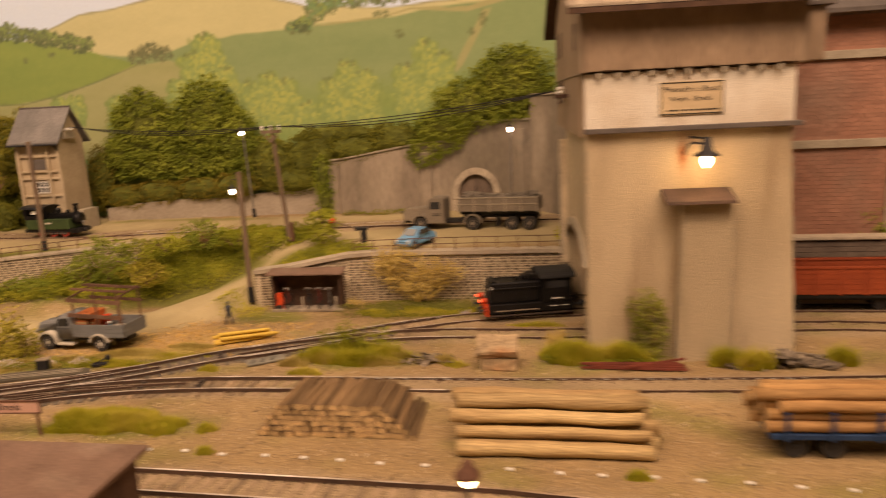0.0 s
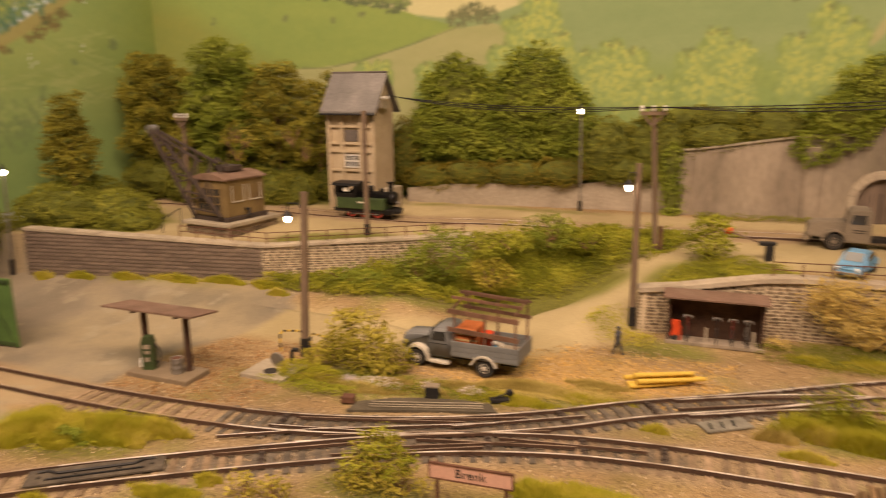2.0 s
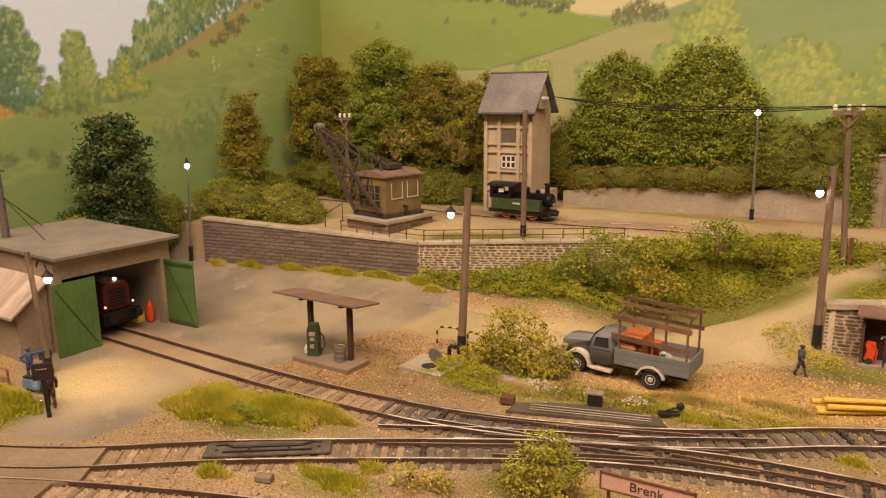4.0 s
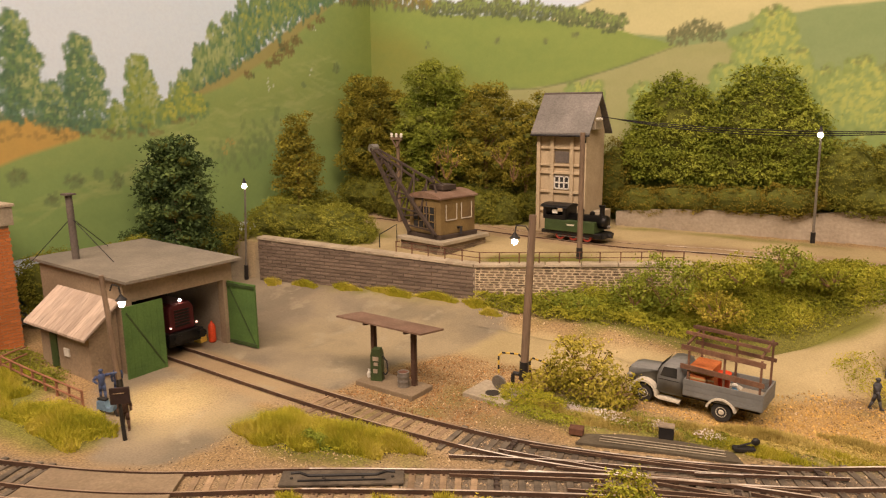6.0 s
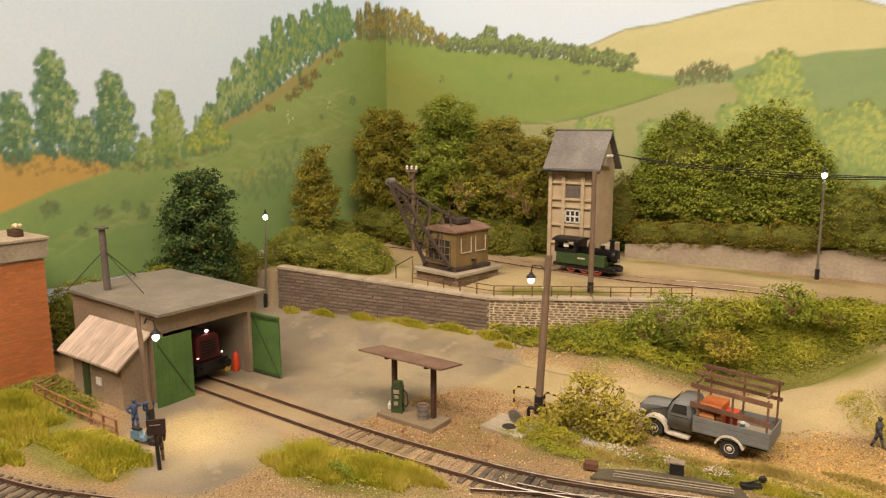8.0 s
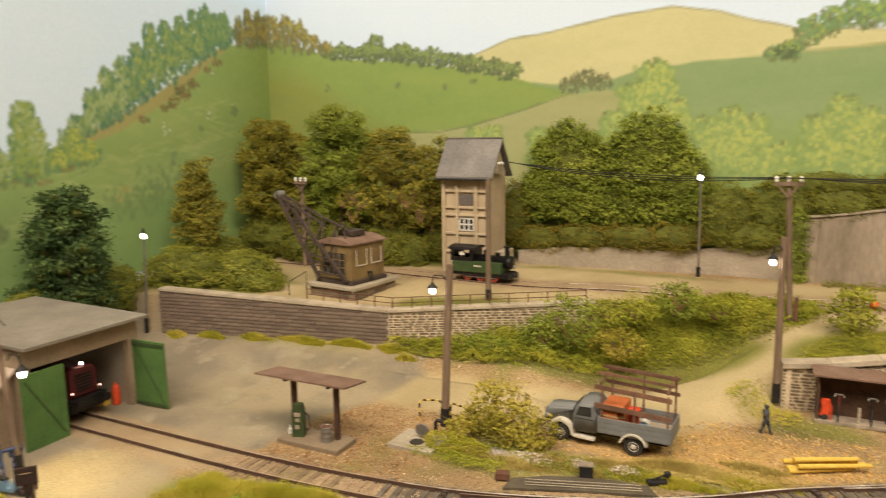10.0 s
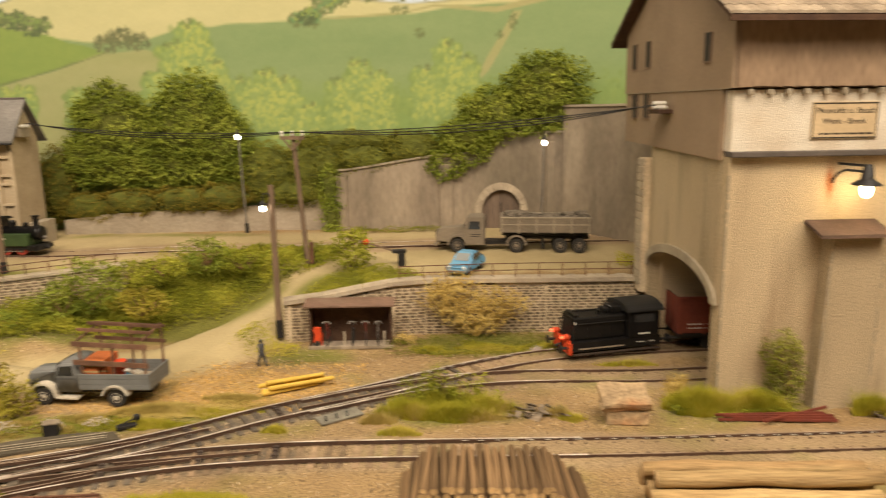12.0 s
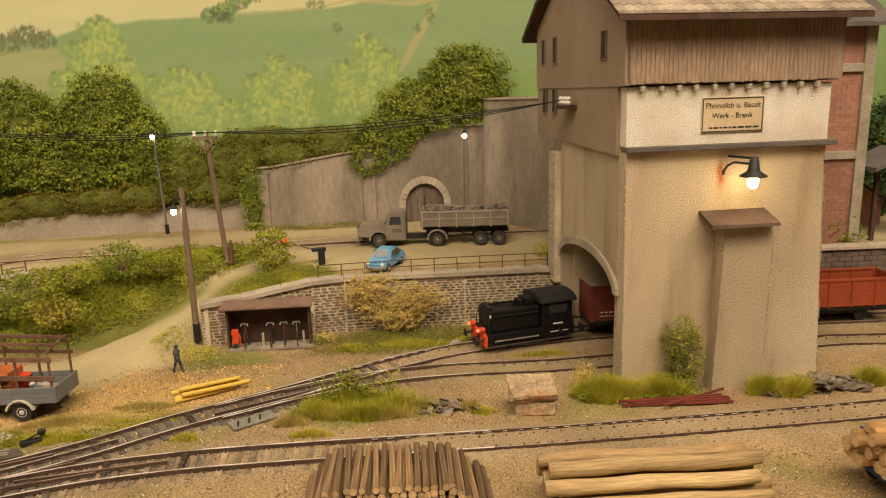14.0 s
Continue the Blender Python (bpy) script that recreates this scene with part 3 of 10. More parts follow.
cb.strokes([(-43.4, 21.9, 1.3, 0.95), (-41.9, 22.3, 1.5, 1.1), (-40.4, 22.0, 1.1, 0.85)], [(0.11, 0.135, 0.075), (0.19, 0.20, 0.10)], 0.13, 0.15, 2.2, 0.7, fade=0.35)
cb.strokes([(-15.3, 22.4, 0.5, 0.5), (-7.0, 23.3, 0.4, 0.8), (-16.9, 24.4, 1.1, 0.35), (-62, 22.6, 0.4, 0.4), (-56.5, 22.2, 0.35, 0.4), (-53.3, 22.6, 0.5, 0.3), (-71, 22.5, 0.4, 0.5), (-8.2, 22.2, 0.3, 0.4)], T_dark2, 0.12, 0.14, 2.0, 0.6, fade=0.4)
cb.trees([(-78.4, 28.9, 1.3, 2.2), (-76.4, 28.8, 1.5, 2.1), (-74.6, 28.2, 1.4, 1.8), (-72.9, 27.4, 1.3, 1.2), (-71.2, 26.8, 1.1, 0.8)], T_dark2, T_russet, T_gold, 0.14, 0.32)
row = tree_ovals(-37.2, 15.5, 22.0, 2.0) + tree_ovals(-35.6, 15.5, 23.8, 2.2) + tree_ovals(-39.4, 15.0, 19.4, 1.4) + tree_ovals(-33.8, 15.0, 20.4, 1.4) + tree_ovals(-31.2, 13.0, 18.8, 1.7) + tree_ovals(-29.2, 13.0, 19.5, 1.7) + tree_ovals(-27.2, 12.4, 18.8, 1.4) + tree_ovals(-25.2, 12, 16.4, 1.4)
row += tree_ovals(-22.6, 12.6, 18.6, 1.6) + tree_ovals(-20.8, 12.6, 20.3, 1.7) + tree_ovals(-18.9, 12.6, 19.2, 1.4) + tree_ovals(-15.0, 13.4, 19.6, 1.4) + tree_ovals(-12.8, 13.4, 22.0, 1.6) + tree_ovals(-11.0, 13.4, 20.6, 1.3) + tree_ovals(-53.2, 15, 18.2, 1.1) + tree_ovals(-51.4, 15, 18.3, 1.2) + tree_ovals(-46.6, 14, 18.0, 1.2)
row = [(u, z, (1.12, 1.2, 1.45)[i % 3] * a, b) for i, (u, z, a, b) in enumerate(row)]
cb.strokes(row, T_soft, 0.34, 0.4, 2.4, 0.5, fade=0.45)
cb.trees(row, T_soft, [(0.23, 0.33, 0.125), (0.29, 0.38, 0.14)], [(0.32, 0.395, 0.12), (0.44, 0.475, 0.145)], 0.2, 0.24, 0.3)
cb.strokes([(u - 0.1 * ru, z + 0.1 * rz, 0.8 * ru, 0.85 * rz) for u, z, ru, rz in row], [(0.42, 0.47, 0.125), (0.50, 0.52, 0.15)], 0.11, 0.26, 0.22, 0.45, 0.8, fade=0.3)
cb.strokes([(u, z + 0.8 * rz, 0.7 * ru, 0.3 * rz) for u, z, ru, rz in row[2::3]], T_dark2, 0.16, 0.16, 0.6, 0.5, fade=0.4)
cb.strokes([(-17.2, 16.4, 1.0, 2.0), (-33.2, 15.4, 1.2, 1.6), (-43.5, 16.0, 2.0, 2.2), (-8.2, 16.2, 1.8, 2.6), (3, 17, 2.5, 3.0), (-24.0, 13.4, 1.4, 1.6)], T_soft, 0.22, 0.3, 1.5, 0.5, fade=0.7)
cb.hang("back", back, "soft brushwork of meadows, a yellow hill and lime-green trees")
# side board
cs = Canvas(8.0, 71.04, 5.0, 34.5, 12)
cs.blend(np.ones(cs.U.shape), cs.tone(SKY, 9, 3))
cs.land([(8, 12.6), (20, 13.6), (36, 14.6), (43.1, 16.4), (48, 18.2), (55.1, 21.8), (63.3, 26.7), (67, 27.6), (71.2, 27.9)], 0, HILL, 0.2, 7, 2.0)
cs.land([(8, 11), (30, 11.6), (45, 12.4), (60, 13), (71.2, 15)], 0, [(0.24, 0.37, 0.135), (0.20, 0.33, 0.12)], 3.5, alpha=0.8)
hill = np.interp(cs.us, [55, 63.3, 67, 71.2], [21.8, 26.7, 27.6, 28.1])
cs.blend(np.clip((cs.U - 60) / 10, 0, 1) * np.clip((hill[None] - cs.Z) / 0.3, 0, 1), cs.tone(GRN2, 7, 1.5))
cs.land([(66.5, 8), (68.4, 18.5), (69.8, 17.5), (71.2, 12)], 0, [(0.30, 0.27, 0.10), (0.26, 0.29, 0.11)], 1.6, alpha=0.7)
cs.land([(44, 16.4), (52, 17.0), (58, 18.4), (66, 22)], [(44, 15.4), (52, 15.6), (58, 16.6), (66, 19.5)], [(0.27, 0.36, 0.115), (0.23, 0.33, 0.11)], 1.6, alpha=0.5)
cs.land([(8, 15.2), (20, 15.4), (28, 15.7), (34.4, 15.6), (35.6, 14.2)], [(8, 9), (26.5, 11.0), (31, 12.6), (35.6, 13.8)], [(0.60, 0.38, 0.12), (0.50, 0.36, 0.12)], 0.35)
sweeps = [(u, 9.4 + 0.21 * (u - 34) + dz, 3.4, 0.9) for u in np.arange(30, 66, 3.0) for dz in (0.0, 2.6, 5.0) if dz < 0.16 * (u - 26)]
cs.strokes(sweeps, [(0.43, 0.49, 0.21), (0.36, 0.45, 0.17)], 1.1, 0.22, 0.9, 0.30, fade=0.4)
cs.strokes(sweeps, [(0.22, 0.33, 0.12), (0.26, 0.36, 0.12)], 0.9, 0.2, 0.5, 0.28, fade=0.4)
cs.land([(46.4, 18.1), (50, 19.4), (56, 22.5), (61, 25.6), (65, 27.6)], [(46.4, 17.0), (50, 18.1), (56, 21.1), (61, 24.5), (65, 27.0)], OCHRE, 0.4, 2.5, 0.8)
ridge = ((46.0, 17.8, 19.2), (47.6, 18.3, 21.6), (49.2, 19.0, 23.5), (50.9, 19.9, 24.6), (52.6, 20.8, 26.0), (54.3, 21.8, 28.0), (56.2, 22.8, 28.4), (58.1, 23.9, 29.1), (60.0, 25.0, 30.0), (61.6, 25.9, 30.7), (63.0, 26.7, 30.0), (64.2, 27.2, 30.2))
forest = [s for u, z0, z1 in ridge for s in tree_ovals(u, z0 - 0.25, z1 + 0.2, 1.5)]
cs.trees(forest, T_blue, T_blue2, [(0.20, 0.31, 0.12), (0.29, 0.38, 0.15)], 0.17, 0.3)
cs.strokes([s for u, z0, z1 in ridge[:4] for s in tree_ovals(u - 0.4, z0, z1, 1.0)], T_lime, 0.14, 0.3, 0.8, 0.6, fade=0.3)
cs.strokes([s for u, z0, z1 in ridge[4:9] for s in tree_ovals(u, z0, z1, 1.0)], T_yel, 0.13, 0.26, 0.25, 0.45, fade=0.3)
cs.trees(tree_ovals(66.4, 27.0, 30.2, 0.9) + tree_ovals(68.0, 27.0, 31.4, 1.2) + tree_ovals(69.6, 27.2, 31.3, 1.2) + tree_ovals(70.8, 27.4, 31.0, 1.0), T_dark2, T_russet, T_gold, 0.14, 0.34)
poplars = tree_ovals(31.6, 14.8, 23.3, 2.0) + tree_ovals(36.3, 14.2, 21.9, 2.3) + tree_ovals(28.6, 14.6, 20, 1.6) + tree_ovals(33.9, 14.4, 18.2, 1.3) + tree_ovals(25, 15, 22, 2.2) + tree_ovals(21, 15.4, 22.6, 2.2) + tree_ovals(17, 15, 22, 2.2)
cs.strokes(poplars, T_blue, 0.3, 0.3, 1.6, 0.6, fade=0.2)
cs.trees([(u, z, 0.92 * a, 0.95 * b) for u, z, a, b in poplars], T_blue, T_blue2, T_lime, 0.17, 0.2, 0.3)
cs.strokes([(u - 0.3 * a, z - 0.3 * b, 0.6 * a, 0.5 * b) for u, z, a, b in poplars], [(0.07, 0.15, 0.10), (0.12, 0.20, 0.12)], 0.13, 0.16, 0.7, 0.6)
cs.trees(tree_ovals(41.2, 13.9, 20.6, 2.0) + tree_ovals(38.9, 13.9, 16.8, 1.1), T_blue2, T_mid, T_lime, 0.18, 0.26)
cs.trees(tree_ovals(45.2, 15.0, 18.4, 1.9) + tree_ovals(43.6, 14.8, 16.8, 1.2) + tree_ovals(46.9, 15.2, 17.4, 1.0), T_blue2, T_mid, T_yel, 0.18, 0.24)
cs.strokes([(29.5, 14.5, 2.2, 0.8), (34.0, 14.3, 2.4, 0.8), (38.0, 14.1, 2.6, 0.7), (41.5, 14.2, 1.8, 0.6), (45.5, 15.0, 2.0, 0.4)], T_russet, 0.2, 0.2, 0.9, 0.4, fade=0.5)
cs.strokes([(56.6, 20.9, 0.9, 0.7), (57.8, 21.8, 1.1, 0.9), (59.2, 22.8, 0.8, 0.7), (62.8, 25.2, 0.8, 0.4), (52.8, 19.2, 0.6, 0.35), (61.4, 24.3, 0.6, 0.35), (55.4, 20.3, 0.6, 0.4)], T_russet, 0.14, 0.18, 2.4, 0.7, fade=0.2)
cs.strokes([(57.2, 21.9, 0.6, 0.5), (53.2, 19.1, 0.5, 0.3)], T_dark, 0.12, 0.14, 1.0, 0.5)
cs.strokes([(30.5, 11.1, 0.9, 0.8), (34.8, 10.5, 1.0, 0.6), (36.8, 10.8, 0.5, 0.5), (33, 9.2, 0.7, 0.6), (38.3, 10.2, 0.7, 0.8), (65.0, 20.2, 0.6, 0.6), (60, 18.4, 0.35, 0.45)], T_shade, 0.15, 0.18, 2.6, 0.75, fade=0.2)
cs.strokes([(30.6, 11.2, 0.7, 0.6), (34.8, 10.5, 0.8, 0.4), (33, 9.2, 0.5, 0.4), (38.3, 10.2, 0.5, 0.6), (65.0, 20.2, 0.5, 0.5)], T_dark2, 0.12, 0.14, 1.2, 0.5)
cs.strokes([(46, 10.6, 2.5, 2), (49.5, 11.6, 2.2, 2.2), (53, 12.6, 2.4, 2.8), (56.4, 13.4, 2.0, 2.8)], T_shade, 0.2, 0.34, 1.3, 0.45, fade=0.6)
cs.strokes([(55.4, 18.2, 0.7, 0.8), (61.0, 19.8, 0.4, 0.5), (62.0, 24.0, 0.3, 0.5)], T_white, 0.09, 0.09, 0.22, 0.7, fade=0.4)
cs.strokes([(50.1, 12.9, 0.7, 0.7), (49.4, 12.0, 0.5, 0.5)], ORANGE, 0.13, 0.13, 0.35, 0.6, fade=0.4)
cs.hang("side", side, "soft brushwork of a green hillside, a wood and tall trees")

# ---- ground: one sheet with the yard, the ramp and the upper level ----
W1 = [(-80, 45.6), (-71.6, 46.9), (-51.3, 50.6), (-37, 58.0)]
WB = [(-24, 52.0), (-18.6, 52.9), (-14.7, 53.4), (0.7, 54.0), (45, 56)]
ROAD = [(-47, 44.5, 0.35), (-38, 45.6, 0.2), (-31, 48.6, 0.4), (-27.4, 52.0, 1.2), (-24.9, 54.6, 2.5), (-22.4, 56.8, 3.8), (-19, 59.5, 4.5), (-14, 60.8, 4.6)]


def line_at(pts, x):
    return np.interp(x, [p[0] for p in pts], [p[1] for p in pts])


def near_road(x, y):
    best, zz = np.full(np.shape(x), 1e9), np.zeros(np.shape(x))
    for (ax, ay, az), (bx, by, bz) in zip(ROAD, ROAD[1:]):
        dx, dy = bx - ax, by - ay
        t = np.clip(((x - ax) * dx + (y - ay) * dy) / (dx * dx + dy * dy), 0, 1)
        d = np.hypot(x - ax - t * dx, y - ay - t * dy)
        zz = np.where(d < best, az + t * (bz - az), zz)
        best = np.minimum(best, d)
    return best, zz


def ground_z(x, y):
    x, y = np.asarray(x, float), np.asarray(y, float)
    low = 1.5 * smooth01((y - 40) / 10.0) * smooth01((-33 - x) / 8.0)
    low = low + 0.38 * smooth01((y - np.interp(x, [-24, -15, -9, 0], [48.9, 49.7, 51.3, 52.6])) / 1.3) * smooth01((x + 26) / 2.0)
    high = 4.2 + 0.05 * np.clip(y - 52, 0, 20)
    bank0 = np.interp(x, [-52, -44, -37, -30, -24], [50.6, 50.5, 52.3, 54.8, 53.6])
    ramp = low + (high - low) * smooth01((y - bank0) / np.interp(x, [-37, -24], [7.0, 5.0]))
    z = np.where(x < -37, np.where(y > line_at(W1, x), high, np.where(x > -51, low + 1.2 * smooth01((y - bank0) / 6), low)), ramp)
    wedge = np.minimum(high, 2.9 + (x + 24) * 0.12 + 0.16 * np.clip(y - line_at(WB, x), 0, 20))
    z = np.where(x > -24, np.where(y > line_at(WB, x), wedge, low), z)
    d, rz = near_road(x, y)
    on = smooth01((3.4 - d) / 2.0) * np.where((x > -24.2) & (y < line_at(WB, x) + 0.6), 0, 1)
    z = np.where(y > 46, z * (1 - on) + rz * on, z)
    return z


def gz(x, y):
    return float(ground_z(x, y))


def inside(poly, x, y):
    hit = np.zeros(np.shape(x), bool)
    for (ax, ay), (bx, by) in zip(poly, poly[1:] + poly[:1]):
        c = (ay > y) != (by > y)
        with np.errstate(divide="ignore", invalid="ignore"):
            hit ^= c & (x < (bx - ax) * (y - ay) / ((by - ay) if by != ay else 1e-9) + ax)
    return hit


TRACKS = {
    "main": [(46, 40.6), (30, 39.0), (13, 37.4), (0.2, 36.7), (-5.5, 36.5), (-16.3, 36.3), (-21.5, 36.0), (-26, 35.2), (-31, 33.4), (-36, 30.6), (-40.8, 27.6), (-44.8, 24.9), (-50, 21.0), (-55, 18.5), (-60, 16.9), (-78, 13)],
    "shed": [(-76, 32.2), (-62, 32.1), (-50, 32.0), (-42.3, 32.4), (-37, 33.2), (-31, 35.2), (-26.4, 37.6), (-22.6, 40.2), (-17.3, 43.2), (-11, 47.1), (-6, 49.2), (0.7, 50.4), (9, 51.2), (18, 51.4), (30, 51.0), (46, 50)],
    "tower": [(-20.5, 41.2), (-15.5, 43.7), (-11, 45.1), (-7, 45.5), (-0.6, 45.5), (8, 46.4), (16.8, 47.3), (22, 47.0), (46, 45.5)],
    "front": [(46, 21), (15, 23), (0, 24.6), (-4.5, 25), (-19.5, 25.5), (-25, 25.4), (-31.3, 24.4), (-37.6, 23.2), (-41.6, 21.9), (-48.1, 19.0), (-56, 15), (-64, 12.6)],
    "upper": [(-78, 61.5), (-66, 62.2), (-53, 61.5), (-44, 61.2), (-36, 62.4), (-26, 62.6), (-16, 63.6), (-4, 64.6), (6, 64.8)],
}


def spline(pts, step):
    """Even samples along a smooth curve through pts."""
    P = [np.array(p, float) for p in pts]
    P = [2 * P[0] - P[1]] + P + [2 * P[-1] - P[-2]]
    out = []
    for i in range(1, len(P) - 2):
        for t in np.linspace(0, 1, 24, endpoint=False):
            out.append(0.5 * (2 * P[i] + (P[i + 1] - P[i - 1]) * t + (2 * P[i - 1] - 5 * P[i] + 4 * P[i + 1] - P[i + 2]) * t * t + (3 * P[i] - P[i - 1] - 3 * P[i + 1] + P[i + 2]) * t ** 3))
    out.append(P[-2])
    out = np.array(out)
    d = np.concatenate([[0], np.cumsum(np.linalg.norm(np.diff(out, axis=0), axis=1))])
    s = np.arange(0, d[-1], step)
    return np.stack([np.interp(s, d, out[:, j]) for j in range(out.shape[1])], 1)


STEP = 0.34
gx, gy = np.arange(-79, 46, STEP), np.arange(12, 71, STEP)
X, Y = np.meshgrid(gx, gy)
rg = np.random.RandomState(3)


def soft_noise(sc, seed):
    return np.array([[noise.noise((a * sc, b * sc, seed)) for a in gx[::2]] for b in gy[::2]]).repeat(2, 0).repeat(2, 1)[: len(gy), : len(gx)]


n1, n2 = soft_noise(0.35, 1.0), soft_noise(1.1, 5.0)
JX, JY = X + 0.9 * n1 + 0.5 * n2, Y + 0.9 * n2 + 0.5 * n1


def blur(a, k=1):
    for _ in range(k):
        p = np.pad(a, 1, mode="edge")
        a = (p[:-2, 1:-1] + p[2:, 1:-1] + p[1:-1, :-2] + p[1:-1, 2:] + p[1:-1, 1:-1]) / 5
    return a


asphalt = inside([(-80, 47), (-71.6, 47.2), (-51, 51), (-46.6, 47.4), (-47.3, 43.5), (-49.0, 41.0), (-50.5, 36.5), (-50.8, 33.6), (-52.5, 30.4), (-50.6, 26.8), (-50.5, 22.6), (-54, 20.4), (-57.5, 23.0), (-62, 26.0), (-66, 29), (-80, 31)], JX, JY).astype(float)
road_d, _ = near_road(JX, JY)
road = (road_d < np.interp(JX, [-40, -30], [2.5, 3.3])).astype(float)
road = np.maximum(road, ((Y > 58.6) & (X > -64) & (JY < 68.2)).astype(float) * 0.9)
road = np.maximum(road, ((Y > line_at(WB, X) + 1.5 + n2) & (X > -17)).astype(float))
road = np.maximum(road, ((X < -37) & (JY > line_at(W1, X) + 0.8)).astype(float) * 0.85)
ballast = np.zeros_like(X)
for key in TRACKS:
    for p in spline(TRACKS[key], 0.6):
        m = np.hypot(X - p[0], Y - p[1]) < 1.75
        ballast[m] = 1
green = np.zeros_like(X)
for cx, cy, rx, ry in ((-43, 52.5, 9, 3.6), (-32, 56.0, 7, 3.4), (-20, 55.2, 4, 1.8), (-47.5, 28.6, 4.5, 2.3), (-60.5, 21.6, 5, 2.0), (-22.5, 30.8, 4, 1.6), (-38, 38.6, 3.6, 2.2), (-33, 39.2, 5, 1.2), (-26, 40.2, 4, 1.0), (-12.5, 40.6, 4, 1.4), (-10, 51.2, 5, 1.6), (2.5, 40.8, 4.5, 1.0), (-22, 49.2, 3, 1.2), (-70, 22, 6, 4), (-72, 53, 8, 5), (-62, 48.2, 10, 0.7), (-39, 26.0, 2.4, 0.8), (-31.5, 29.4, 2.6, 1.4), (-66, 66.5, 14, 3.0), (-38, 67.6, 10, 0.5)):
    green = np.maximum(green, (((JX - cx) / rx) ** 2 + ((JY - cy) / ry) ** 2 < 1).astype(float))
moss = ((n1 + 0.7 * n2 > 0.30) & (Y < 52) & (Y > 26) & (X > -52)).astype(float) * (1 - asphalt) * (1 - road) * 0.55
green = np.maximum(green, moss)
# pale sandy patch before the shed, with the lamp's pool of light painted in
lamp_pool = blur(((((JX + 57.3) / 2.9) ** 2 + ((JY - 27.6) / 3.6) ** 2) < 1).astype(float) * np.clip(0.75 + 0.5 * n2, 0.2, 1), 5)
gold = (((JX + 27) / 8.0) ** 2 + ((JY - 43.8) / 3.4) ** 2 < 1).astype(float) * 0.72
oily = np.zeros_like(X)
for key in ("main", "shed"):
    for p in spline(TRACKS[key], 0.5):
        if -40 < p[0] < -20.5:
            oily[np.hypot(X - p[0], Y - p[1]) < 1.15 + 0.35 * n2] = 0.95
for key in ("main", "front"):
    for p in spline(TRACKS[key], 0.5):
        if p[0] < -54:
            oily[np.hypot(X - p[0], Y - p[1]) < 1.5] = 0.7
oily = blur(oily, 2)
# the painted pool thins the asphalt and takes the pale road colour
asphalt, road = asphalt * (1 - 0.8 * lamp_pool), np.maximum(road, 0.85 * lamp_pool)
asphalt, road, ballast, green, gold = blur(asphalt, 1), blur(road, 2), blur(ballast, 1), blur(green, 3), blur(gold, 4)
Z = ground_z(X, Y) + (0.05 * n2 + 0.03 * rg.uniform(-1, 1, X.shape)) * (1 - 0.75 * asphalt) - 0.02
BURIED = (("main", -9.5), ("tower", -7.5), ("shed", -8.0))
heaped = np.zeros_like(X)
for key, x0 in BURIED:
    for p in spline(TRACKS[key], 0.4):
        if p[0] > x0:
            heaped[np.hypot(X - p[0], Y - p[1]) < 1.6] = 1
Z = Z + 0.12 * blur(heaped, 3)
verts = np.stack([X, Y, Z], -1).reshape(-1, 3)
nx, ny = len(gx), len(gy)
ii = (np.arange(ny - 1)[:, None] * nx + np.arange(nx - 1)[None, :]).reshape(-1)
faces = np.stack([ii, ii + 1, ii + nx + 1, ii + nx], 1)


